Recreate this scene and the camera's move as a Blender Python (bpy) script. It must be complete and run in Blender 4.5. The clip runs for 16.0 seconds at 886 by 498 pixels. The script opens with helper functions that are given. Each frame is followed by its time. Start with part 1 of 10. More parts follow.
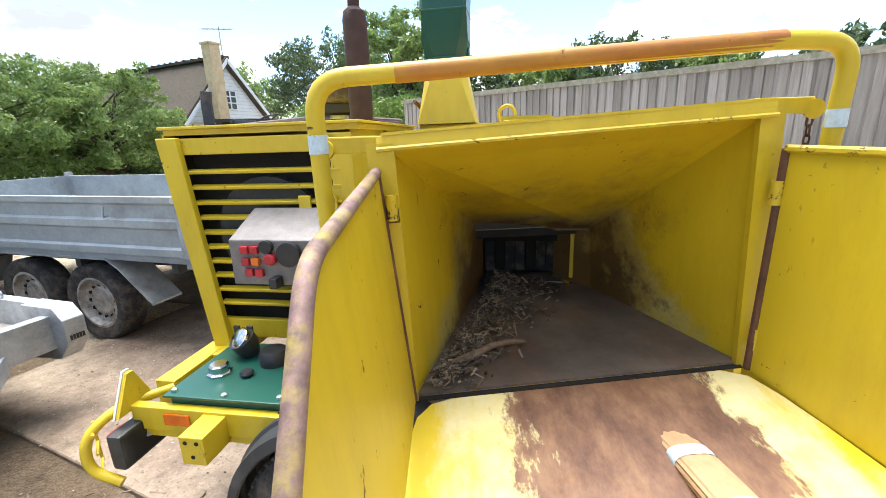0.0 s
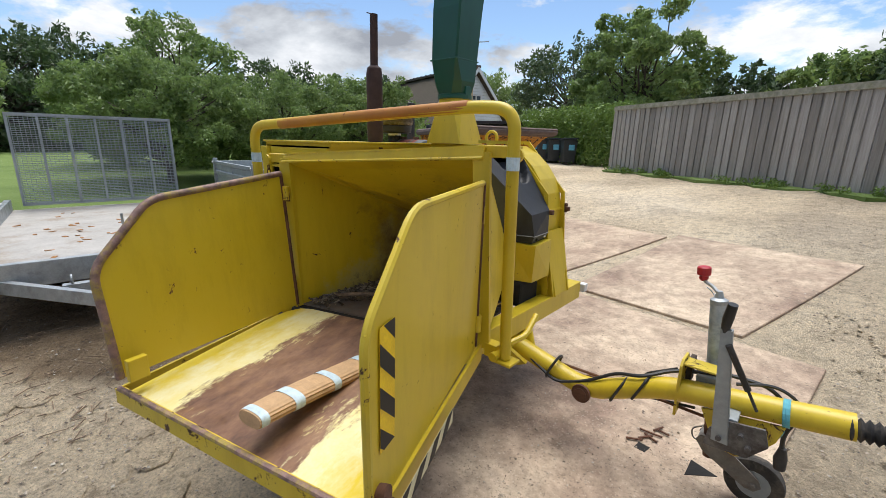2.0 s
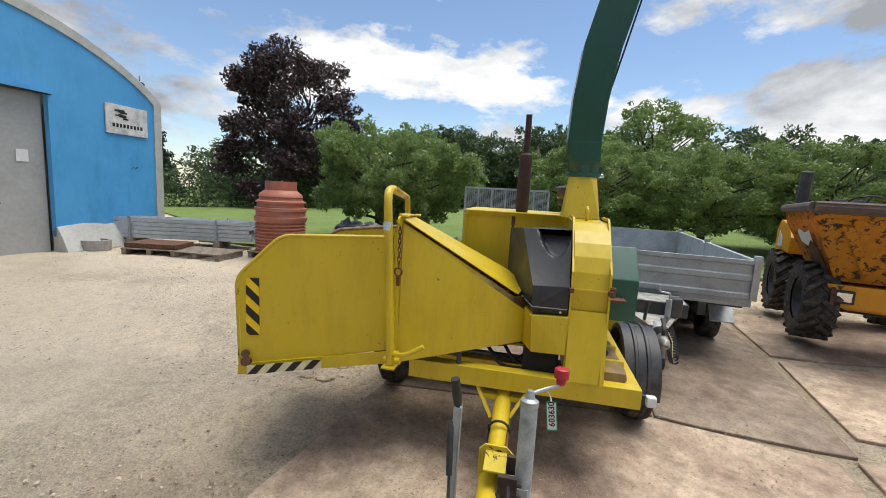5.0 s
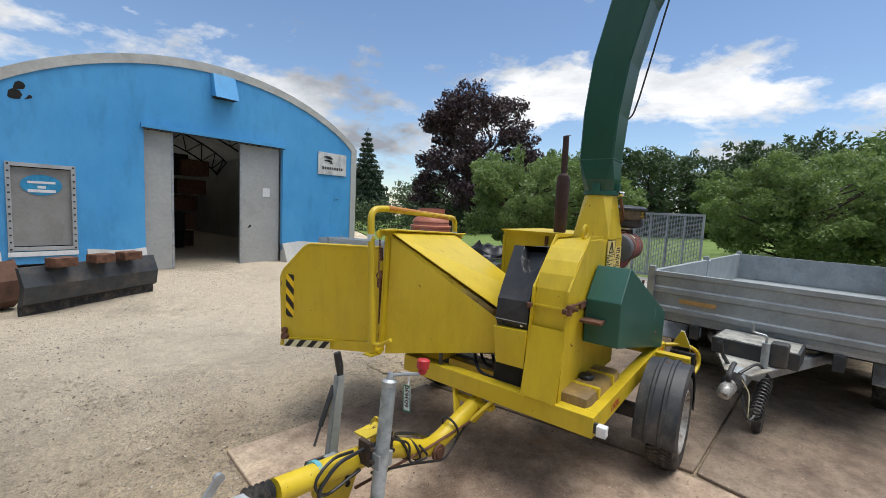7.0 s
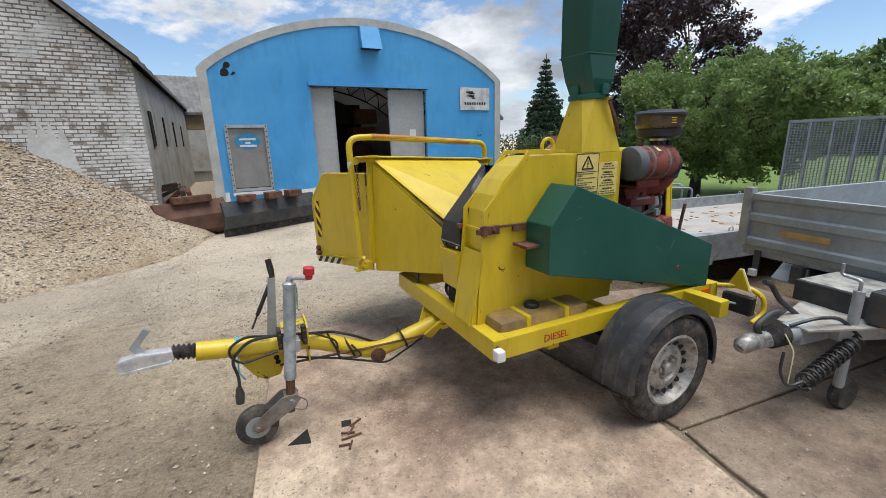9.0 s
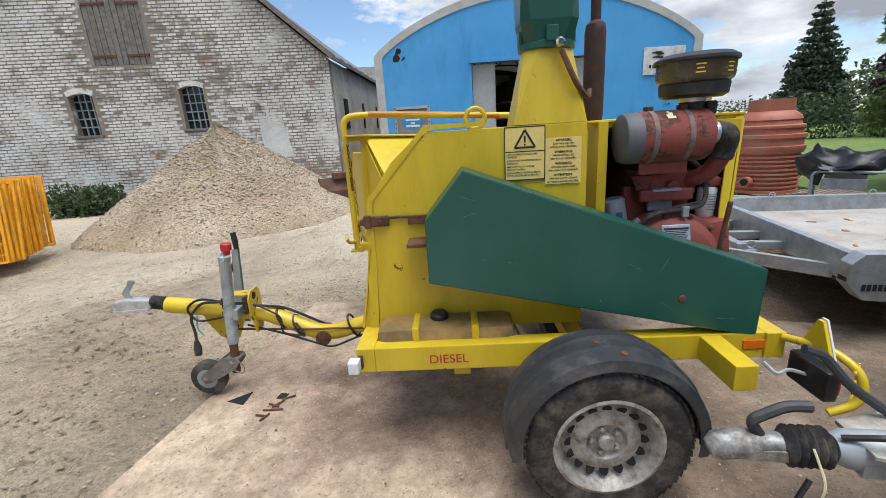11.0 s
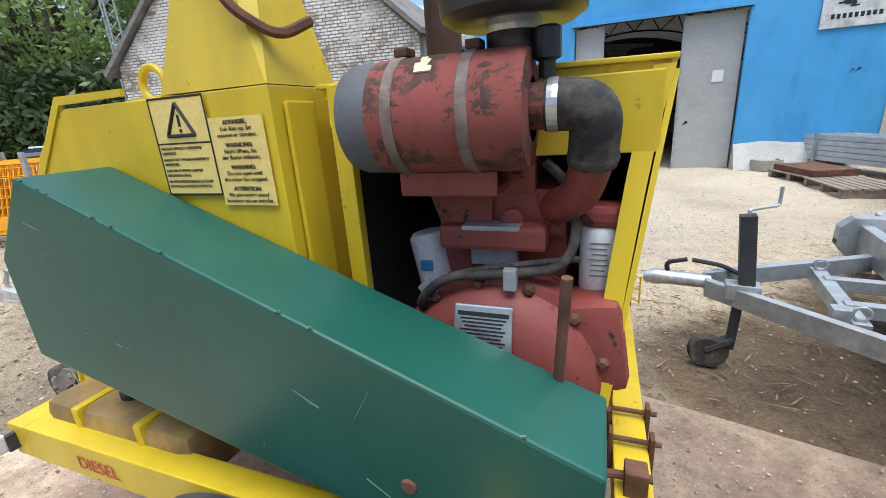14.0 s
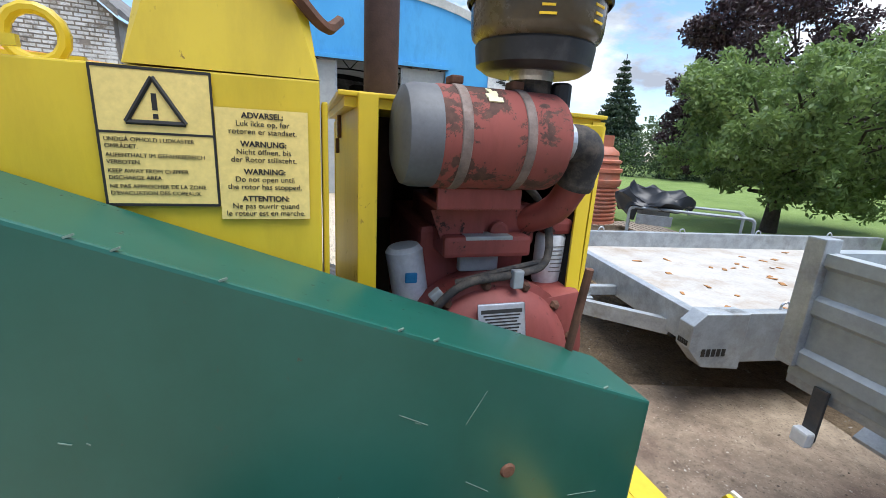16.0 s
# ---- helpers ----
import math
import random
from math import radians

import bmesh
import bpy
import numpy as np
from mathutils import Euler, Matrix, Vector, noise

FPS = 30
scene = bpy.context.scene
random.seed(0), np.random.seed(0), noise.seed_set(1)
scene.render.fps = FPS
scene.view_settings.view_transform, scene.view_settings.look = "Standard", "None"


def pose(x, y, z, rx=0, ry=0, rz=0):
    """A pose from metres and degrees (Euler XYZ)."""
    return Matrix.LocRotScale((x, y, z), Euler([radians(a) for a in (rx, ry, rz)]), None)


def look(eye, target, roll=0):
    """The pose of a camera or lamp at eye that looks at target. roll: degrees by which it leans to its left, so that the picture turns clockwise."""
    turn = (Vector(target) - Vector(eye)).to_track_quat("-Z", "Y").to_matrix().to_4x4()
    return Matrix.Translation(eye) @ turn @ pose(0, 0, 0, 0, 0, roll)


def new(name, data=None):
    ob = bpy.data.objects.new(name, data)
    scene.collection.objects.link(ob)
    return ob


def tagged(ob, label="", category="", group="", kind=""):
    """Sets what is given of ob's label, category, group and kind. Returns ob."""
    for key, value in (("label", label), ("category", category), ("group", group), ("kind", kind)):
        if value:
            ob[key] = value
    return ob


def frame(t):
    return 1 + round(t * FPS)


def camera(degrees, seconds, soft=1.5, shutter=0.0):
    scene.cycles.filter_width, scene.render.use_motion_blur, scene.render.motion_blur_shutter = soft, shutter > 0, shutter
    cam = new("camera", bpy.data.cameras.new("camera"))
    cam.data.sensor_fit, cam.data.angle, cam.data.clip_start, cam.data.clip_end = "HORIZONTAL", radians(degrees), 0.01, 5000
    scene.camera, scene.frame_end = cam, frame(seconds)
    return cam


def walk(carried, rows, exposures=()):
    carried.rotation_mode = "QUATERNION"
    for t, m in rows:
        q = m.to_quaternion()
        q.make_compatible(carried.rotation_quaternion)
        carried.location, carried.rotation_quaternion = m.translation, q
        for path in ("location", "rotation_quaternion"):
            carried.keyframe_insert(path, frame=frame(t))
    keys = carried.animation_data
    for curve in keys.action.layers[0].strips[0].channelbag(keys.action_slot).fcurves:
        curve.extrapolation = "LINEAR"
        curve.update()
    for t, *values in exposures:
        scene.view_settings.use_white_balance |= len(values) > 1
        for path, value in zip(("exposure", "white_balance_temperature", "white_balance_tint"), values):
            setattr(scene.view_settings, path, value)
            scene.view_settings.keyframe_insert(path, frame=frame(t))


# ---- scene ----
cam = camera(93.1, 16.0, soft=0.75)
PATH = [
    (0, (0.325, -0.386, 1.479), (0.252, 1.549, 0.976), -1.9),
    (0.5, (0.7, -0.622, 1.52), (0.485, 1.306, 1.034), -1.8),
    (1, (1.127, -0.689, 1.581), (0.671, 1.197, 1.097), -0.8),
    (1.5, (1.604, -0.684, 1.581), (0.826, 1.092, 1.094), 0.3),
    (2, (2.035, -0.585, 1.574), (0.958, 1.026, 1.081), 1.3),
    (2.5, (2.473, -0.34, 1.608), (1.119, 1.043, 1.106), 1.9),
    (3, (2.883, -0.063, 1.616), (1.296, 1.049, 1.12), 2.2),
    (3.5, (3.136, 0.257, 1.611), (1.37, 1.062, 1.127), 2.6),
    (4, (3.396, 0.587, 1.641), (1.503, 1.057, 1.197), 2.9),
    (4.5, (3.585, 0.951, 1.654), (1.627, 1.095, 1.276), 3.1),
    (5, (3.665, 1.33, 1.711), (1.689, 1.188, 1.437), 3.3),
    (5.2, (3.703, 1.475, 1.738), (1.732, 1.228, 1.508), 3.4),
    (7.3, (3.543, 2.926, 1.724), (1.902, 1.811, 1.478), 2.0),
    (7.5, (3.474, 3.044, 1.724), (1.889, 1.858, 1.435), 1.4),
    (8, (3.207, 3.335, 1.675), (1.778, 1.988, 1.297), 0.3),
    (8.5, (2.936, 3.676, 1.653), (1.675, 2.188, 1.207), -0.8),
    (9, (2.598, 3.917, 1.651), (1.523, 2.304, 1.157), -1.6),
    (9.5, (2.176, 4.068, 1.66), (1.308, 2.344, 1.136), -2.3),
    (10, (1.79, 4.161, 1.642), (1.154, 2.345, 1.096), -2.7),
    (10.2, (1.64, 4.189, 1.627), (1.092, 2.342, 1.089), -2.9),
    (12.3, (0.086, 3.825, 1.532), (0.426, 1.943, 0.946), -5.0),
    (12.5, (-0.001, 3.75, 1.531), (0.386, 1.879, 0.939), -5.2),
    (13, (-0.22, 3.557, 1.506), (0.252, 1.709, 0.904), -5.4),
    (13.5, (-0.373, 3.353, 1.479), (0.129, 1.514, 0.876), -5.0),
    (14, (-0.424, 3.157, 1.472), (0.027, 1.302, 0.873), -3.9),
    (14.5, (-0.374, 3.148, 1.469), (-0.081, 1.257, 0.885), -2.5),
    (15, (-0.17, 3.277, 1.487), (-0.164, 1.357, 0.927), -0.5),
    (15.5, (0.054, 3.272, 1.488), (-0.337, 1.383, 0.962), 1.5),
    (16, (0.285, 3.167, 1.47), (-0.54, 1.416, 0.966), 3.3),
]
walk(cam, [(t, look(eye, target, roll)) for t, eye, target, roll in PATH],
     exposures=[(0, 1.60, 6500, 10), (0.5, 0.98, 6500, 10), (1, 0.72, 6500, 10), (2, 0.40, 6500, 10), (3, 0.44, 6550, 10), (4, 0.44, 6600, 10), (5, 0.38, 6750, 10), (8, 0.24, 6420, 10), (10, 0.36, 6400, 10), (12.5, 0.54, 6280, 10), (14.5, 0.86, 6180, 10), (16, 0.92, 6080, 10)])

# ---------------------------------------------------------------- world and sun
SUN_AZ, SUN_EL = math.radians(118), math.radians(76)
world = bpy.data.worlds.new("sky")
scene.world = world
world.use_nodes = True
wn, wl = world.node_tree.nodes, world.node_tree.links
wn.clear()
wout, wbg = wn.new("ShaderNodeOutputWorld"), wn.new("ShaderNodeBackground")
sky = wn.new("ShaderNodeTexSky")
sky.sky_type, sky.sun_disc = "NISHITA", False
sky.sun_elevation, sky.sun_rotation = SUN_EL, math.pi / 2 - SUN_AZ
sky.air_density, sky.dust_density, sky.ozone_density = 1.0, 0.25, 3.5
wco = wn.new("ShaderNodeTexCoord")
# cloud layer in the sky direction, flattened towards the horizon
proj = wn.new("ShaderNodeVectorMath"); proj.operation = "MULTIPLY"; proj.inputs[1].default_value = (1.0, 1.0, 2.3)
wl.new(wco.outputs["Generated"], proj.inputs[0])


def wnoise(scale, detail, rough, distortion, offset):
    n = wn.new("ShaderNodeTexNoise")
    add = wn.new("ShaderNodeVectorMath"); add.operation = "ADD"; add.inputs[1].default_value = offset
    wl.new(proj.outputs[0], add.inputs[0])
    wl.new(add.outputs[0], n.inputs["Vector"])
    n.inputs["Scale"].default_value, n.inputs["Detail"].default_value = scale, detail
    n.inputs["Roughness"].default_value, n.inputs["Distortion"].default_value = rough, distortion
    return n


def wramp(src, stops):
    r = wn.new("ShaderNodeValToRGB")
    els = r.color_ramp.elements
    while len(els) < len(stops):
        els.new(0.5)
    for e, (p, col) in zip(els, stops):
        e.position, e.color = p, (*col, 1)
    wl.new(src, r.inputs[0])
    return r


cover = wramp(wnoise(2.3, 11, 0.60, 0.1, (3.1, 7.4, 0.6)).outputs["Fac"], [(0.488, (0, 0, 0)), (0.55, (1, 1, 1))])
shade = wramp(wnoise(2.6, 8, 0.58, 0.2, (8.3, 1.7, 0.0)).outputs["Fac"],
              [(0.36, (0.27, 0.29, 0.33)), (0.48, (0.50, 0.53, 0.57)), (0.62, (0.82, 0.83, 0.85))])
skyk = wn.new("ShaderNodeVectorMath"); skyk.operation = "SCALE"; skyk.inputs["Scale"].default_value = 0.115
wl.new(sky.outputs[0], skyk.inputs[0])
wmix = wn.new("ShaderNodeMix"); wmix.data_type = "RGBA"
wl.new(cover.outputs["Color"], wmix.inputs[0])
wl.new(skyk.outputs[0], wmix.inputs[6])
wl.new(shade.outputs["Color"], wmix.inputs[7])
wl.new(wmix.outputs[2], wbg.inputs["Color"])
wbg.inputs["Strength"].default_value = 1.08
wl.new(wbg.outputs[0], wout.inputs["Surface"])

sun = new("sun", bpy.data.lights.new("sun", "SUN"))
sun.data.energy, sun.data.angle, sun.data.color = 3.3, math.radians(48), (1.0, 0.97, 0.92)
sun.matrix_world = look((0, 0, 30), (-math.cos(SUN_AZ) * math.cos(SUN_EL) * 10, -math.sin(SUN_AZ) * math.cos(SUN_EL) * 10, 30 - math.sin(SUN_EL) * 10))


# ---------------------------------------------------------------- materials
class Mat:
    """A small builder of node materials in object or world coordinates."""

    def __init__(self, name, rough=0.6, metal=0.0, spec=0.5):
        self.m = bpy.data.materials.new(name)
        self.m.use_nodes = True
        self.n, self.l = self.m.node_tree.nodes, self.m.node_tree.links
        self.b = self.n["Principled BSDF"]
        self.b.inputs["Roughness"].default_value = rough
        self.b.inputs["Metallic"].default_value = metal
        self.b.inputs["Specular IOR Level"].default_value = spec
        geo = self.n.new("ShaderNodeNewGeometry")
        self.pos = geo.outputs["Position"]
        self.geo = geo

    def noise(self, scale, detail=6, rough=0.6, stretch=(1, 1, 1), distortion=0.0):
        mp = self.n.new("ShaderNodeMapping")
        mp.inputs["Scale"].default_value = stretch
        self.l.new(self.pos, mp.inputs["Vector"])
        t = self.n.new("ShaderNodeTexNoise")
        self.l.new(mp.outputs[0], t.inputs["Vector"])
        t.inputs["Scale"].default_value, t.inputs["Detail"].default_value = scale, detail
        t.inputs["Roughness"].default_value, t.inputs["Distortion"].default_value = rough, distortion
        return t.outputs["Fac"]

    def ramp(self, src, stops):
        r = self.n.new("ShaderNodeValToRGB")
        els = r.color_ramp.elements
        while len(els) < len(stops):
            els.new(0.5)
        for e, (p, col) in zip(els, stops):
            col = col if isinstance(col, tuple) else (col, col, col)
            e.position, e.color = p, (*col, 1)
        self.l.new(src, r.inputs[0])
        return r.outputs["Color"]

    def mix(self, fac, a, b, mode="MIX"):
        x = self.n.new("ShaderNodeMix")
        x.data_type, x.blend_type = "RGBA", mode
        for sock, v in ((x.inputs[0], fac), (x.inputs[6], a), (x.inputs[7], b)):
            if isinstance(v, (int, float)):
                sock.default_value = v
            elif isinstance(v, tuple):
                sock.default_value = (*v, 1)
            else:
                self.l.new(v, sock)
        return x.outputs[2]

    def math(self, op, a, b=0.0):
        x = self.n.new("ShaderNodeMath")
        x.operation = op
        for sock, v in ((x.inputs[0], a), (x.inputs[1], b)):
            if isinstance(v, (int, float)):
                sock.default_value = v
            else:
                self.l.new(v, sock)
        return x.outputs[0]

    def random(self):
        return self.n.new("ShaderNodeObjectInfo").outputs["Random"]

    def island(self):
        return self.geo.outputs["Random Per Island"]

    def color(self, v):
        if isinstance(v, tuple):
            self.b.inputs["Base Color"].default_value = (*v, 1)
        else:
            self.l.new(v, self.b.inputs["Base Color"])
        return self

    def rough(self, v):
        self.l.new(v, self.b.inputs["Roughness"])
        return self

    def bump(self, h, strength=0.3, dist=0.01):
        bp = self.n.new("ShaderNodeBump")
        bp.inputs["Strength"].default_value, bp.inputs["Distance"].default_value = strength, dist
        self.l.new(h, bp.inputs["Height"])
        self.l.new(bp.outputs[0], self.b.inputs["Normal"])
        return self


def plain(name, col, rough=0.6, metal=0.0, var=0.25, scale=14.0, bump=0.0, grime=None, spec=0.5):
    """A material with a two-scale variation of its colour, and grime in patches."""
    m = Mat(name, rough, metal, spec)
    lo, hi = tuple(c * (1 - var) for c in col), tuple(min(1, c * (1 + var)) for c in col)
    a = m.ramp(m.noise(scale), [(0.3, lo), (0.7, hi)])
    b = m.ramp(m.noise(scale * 9, 3), [(0.3, (0.86,) * 3), (0.7, (1.0,) * 3)])
    c = m.mix(1.0, a, b, "MULTIPLY")
    if grime:
        gcol, amount = grime
        g = m.ramp(m.noise(scale * 0.6, 9, 0.7), [(0.62 - amount * 0.3, (0, 0, 0)), (0.72, (1, 1, 1))])
        c = m.mix(m.math("MULTIPLY", g, min(1.0, amount * 2)), c, gcol)
        m.rough(m.ramp(g, [(0, rough), (1, min(1, rough + 0.3))]))
    m.color(c)
    if bump:
        m.bump(m.noise(scale * 6, 5), bump, 0.004)
    return m.m


def paint(name, col, faded, rust, rough=0.38, chips=0.6, streak=0.35, inside=False):
    """Weathered machine paint: faded patches, dirt streaks and rust chips."""
    m = Mat(name, rough)
    f = m.ramp(m.noise(2.2, 6, 0.65), [(0.38, (0, 0, 0)), (0.72, (1, 1, 1))])
    c = m.mix(m.math("MULTIPLY", f, 0.55), col, faded)
    d = m.ramp(m.noise(7, 8, 0.7, (1, 1, 0.25)), [(0.46, (1, 1, 1)), (0.75, (0.55, 0.5, 0.42))])
    c = m.mix(streak, c, m.mix(1.0, c, d, "MULTIPLY"))
    ch = m.ramp(m.noise(11, 10, 0.72, distortion=0.4), [(0.685 - 0.03 * chips, (0, 0, 0)), (0.715 - 0.03 * chips, (1, 1, 1))])
    sp = m.ramp(m.noise(48, 4, 0.55, (1, 1, 0.55)), [(0.67, (0, 0, 0)), (0.72, (1, 1, 1))])
    sp = m.math("MULTIPLY", sp, m.ramp(m.noise(3.5, 3), [(0.45, 0.0), (0.65, 1.0)]))
    k = m.math("MAXIMUM", ch, m.math("MULTIPLY", sp, 0.8))
    rc = m.ramp(m.noise(40, 4), [(0.3, rust), (0.7, tuple(x * 0.45 for x in rust))])
    c = m.mix(k, c, rc)
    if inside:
        # scoured pale band low in the infeed, away from its mouth, then dark brown
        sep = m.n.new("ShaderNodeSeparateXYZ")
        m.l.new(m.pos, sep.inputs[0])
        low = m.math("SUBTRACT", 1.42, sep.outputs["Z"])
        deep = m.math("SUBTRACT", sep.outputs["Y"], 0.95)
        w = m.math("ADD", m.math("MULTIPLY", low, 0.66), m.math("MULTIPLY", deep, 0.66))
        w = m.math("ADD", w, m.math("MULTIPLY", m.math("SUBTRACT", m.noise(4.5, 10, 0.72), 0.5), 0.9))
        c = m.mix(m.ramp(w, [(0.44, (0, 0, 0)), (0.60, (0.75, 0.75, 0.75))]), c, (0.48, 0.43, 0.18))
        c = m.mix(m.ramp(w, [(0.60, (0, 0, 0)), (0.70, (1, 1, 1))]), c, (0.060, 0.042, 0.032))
        # brown patches, more of them deeper in
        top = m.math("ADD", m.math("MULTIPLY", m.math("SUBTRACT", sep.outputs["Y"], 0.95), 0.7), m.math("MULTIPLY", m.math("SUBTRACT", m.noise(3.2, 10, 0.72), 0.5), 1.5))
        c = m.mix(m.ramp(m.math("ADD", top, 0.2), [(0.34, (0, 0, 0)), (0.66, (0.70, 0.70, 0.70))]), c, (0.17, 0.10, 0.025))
    m.color(c)
    m.rough(m.ramp(k, [(0, rough), (1, 0.85)]))
    m.bump(m.math("ADD", m.math("MULTIPLY", k, -0.6), m.math("MULTIPLY", m.noise(5, 2), 0.8)), 0.18, 0.006)
    return m.m


YEL = (0.60, 0.437, 0.017)
M_yellow = paint("yellow_paint", YEL, (0.63, 0.48, 0.045), (0.12, 0.05, 0.025), chips=0.9, streak=0.45)
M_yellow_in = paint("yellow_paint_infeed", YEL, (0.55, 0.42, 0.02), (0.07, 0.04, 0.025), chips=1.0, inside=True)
M_green = paint("green_paint", (0.009, 0.078, 0.056), (0.022, 0.115, 0.088), (0.10, 0.06, 0.04), rough=0.36, chips=-0.4, streak=0.2)
M_greenlt = paint("chute_green_paint", (0.006, 0.062, 0.040), (0.012, 0.085, 0.055), (0.08, 0.05, 0.04), rough=0.34, chips=-0.4)
M_red = paint("red_engine_paint", (0.23, 0.045, 0.037), (0.29, 0.10, 0.082), (0.060, 0.030, 0.024), rough=0.62, chips=3.0, streak=1.0)
M_brownred = paint("flaking_red_paint", (0.25, 0.060, 0.048), (0.15, 0.055, 0.042), (0.105, 0.050, 0.036), rough=0.85, chips=5.6, streak=0.9)
M_railred = paint("worn_rail_paint", (0.42, 0.15, 0.025), (0.56, 0.36, 0.02), (0.20, 0.06, 0.025), rough=0.5, chips=2.0)
M_yellowworn = paint("worn_yellow_edge", YEL, (0.50, 0.42, 0.10), (0.10, 0.05, 0.03), rough=0.5, chips=4.2, streak=0.6)
M_edge = plain("worn_edge_steel", (0.24, 0.15, 0.13), 0.6, 0.2, 0.5, 25, 0.3, ((0.45, 0.36, 0.05), 0.5))
M_rust = plain("rusty_steel", (0.13, 0.06, 0.035), 0.85, 0.1, 0.5, 12, 0.5)
M_exhaust = plain("brown_exhaust_steel", (0.055, 0.030, 0.028), 0.75, 0.2, 0.25, 20, 0.3)
# near-black for dark parts, and for shade painted into holes, gaps and hollows
M_dark = plain("dark_parts_and_shade", (0.012, 0.011, 0.010), 0.9, 0, 0.4, 10, 0.3)
M_rubber = plain("black_rubber", (0.022, 0.022, 0.023), 0.8, 0, 0.35, 20, 0.2, ((0.15, 0.125, 0.10), 0.55))
M_tread = plain("dusty_tyre_tread", (0.045, 0.042, 0.038), 0.9, 0, 0.4, 18, 0.4, ((0.18, 0.15, 0.12), 0.45))
M_black = plain("black_plastic", (0.018, 0.019, 0.021), 0.42, 0, 0.3, 8, 0.1, ((0.09, 0.085, 0.08), 0.3))
M_cover = plain("scuffed_black_cover", (0.016, 0.018, 0.022), 0.46, 0, 0.35, 11, 0.15, ((0.05, 0.05, 0.052), 0.4))
M_fender = plain("dusty_black_fender", (0.030, 0.033, 0.037), 0.5, 0, 0.3, 9, 0.1, ((0.14, 0.13, 0.12), 0.4))
M_galv = plain("galvanised_steel", (0.40, 0.43, 0.45), 0.48, 0.55, 0.22, 9, 0.15, ((0.25, 0.24, 0.22), 0.4))
M_galvdull = plain("weathered_galvanised_sheet", (0.36, 0.395, 0.41), 0.55, 0.35, 0.16, 4, 0.1, ((0.24, 0.235, 0.22), 0.3))
M_zinc = plain("bright_zinc", (0.62, 0.64, 0.66), 0.35, 0.8, 0.2, 20)
M_rim = plain("silver_wheel_paint", (0.42, 0.41, 0.38), 0.5, 0.4, 0.25, 22, 0.1, ((0.12, 0.08, 0.05), 0.5))
M_brass = plain("stained_plastic_tank", (0.34, 0.22, 0.075), 0.45, 0.0, 0.35, 7, 0.1, ((0.13, 0.09, 0.05), 0.6))
M_white = plain("white_plastic", (0.72, 0.74, 0.75), 0.45, 0, 0.08, 10)
M_decal = plain("pale_yellow_decal", (0.80, 0.62, 0.20), 0.5, 0, 0.06, 10)
M_ink = plain("black_ink", (0.015, 0.014, 0.012), 0.6, 0, 0.1)
M_redp = plain("red_plastic", (0.45, 0.02, 0.03), 0.4, 0, 0.2)
M_orange = plain("orange_reflector", (0.75, 0.16, 0.01), 0.25, 0, 0.15)
M_hazard = plain("hazard_yellow", (0.95, 0.60, 0.012), 0.5, 0, 0.15, 20)
M_hazwhite = plain("hazard_white", (0.70, 0.66, 0.42), 0.5, 0, 0.15, 20)
M_steelgrey = plain("grey_panel", (0.20, 0.185, 0.18), 0.5, 0.3, 0.2, 15)
M_card = plain("kraft_cardboard", (0.50, 0.32, 0.17), 0.8, 0, 0.15, 20, 0.2)
M_tape = plain("blue_white_tape", (0.55, 0.68, 0.76), 0.4, 0, 0.2, 40)
M_chip = plain("dry_wood_chips", (0.22, 0.15, 0.10), 0.9, 0, 0.5, 30, 0.2)
M_chrome = plain("polished_steel", (0.7, 0.7, 0.7), 0.18, 1.0, 0.1, 10)
M_bluecord = plain("light_blue_cord", (0.12, 0.42, 0.50), 0.6, 0, 0.1)


def tray_floor():
    m = Mat("scoured_tray_floor", 0.5)
    sep = m.n.new("ShaderNodeSeparateXYZ")
    m.l.new(m.pos, sep.inputs[0])
    side = m.math("ABSOLUTE", m.math("SUBTRACT", sep.outputs["X"], 0.79))
    w = m.math("ADD", m.math("MULTIPLY", side, 1.45), m.math("MULTIPLY", m.math("SUBTRACT", m.noise(3.0, 10, 0.75, (1.6, 0.7, 1)), 0.5), 0.9))
    w = m.math("ADD", w, m.math("MULTIPLY", m.math("SUBTRACT", m.noise(22, 6, 0.7, (1.0, 0.35, 1)), 0.5), 0.35))
    rust = m.ramp(m.noise(7, 10, 0.75, (1.3, 0.6, 1)), [(0.32, (0.085, 0.040, 0.026)), (0.48, (0.175, 0.088, 0.052)), (0.62, (0.26, 0.145, 0.080)), (0.75, (0.42, 0.28, 0.15))])
    pale = m.ramp(m.noise(5, 8, 0.7), [(0.35, (0.74, 0.68, 0.40)), (0.7, (0.66, 0.54, 0.16))])
    c = m.mix(m.ramp(w, [(0.40, (0, 0, 0)), (0.47, (1, 1, 1))]), rust, pale)
    c = m.mix(m.ramp(w, [(0.60, (0, 0, 0)), (0.80, (1, 1, 1))]), c, (0.66, 0.49, 0.02))
    m.color(c)
    m.rough(m.ramp(m.noise(12, 5), [(0.3, 0.35), (0.7, 0.75)]))
    m.bump(m.noise(30, 6), 0.15, 0.004)
    return m.m


M_tray = tray_floor()
M_infloor = plain("dark_worn_steel_floor", (0.17, 0.145, 0.128), 0.5, 0.3, 0.35, 5, 0.15, ((0.21, 0.125, 0.085), 0.5))


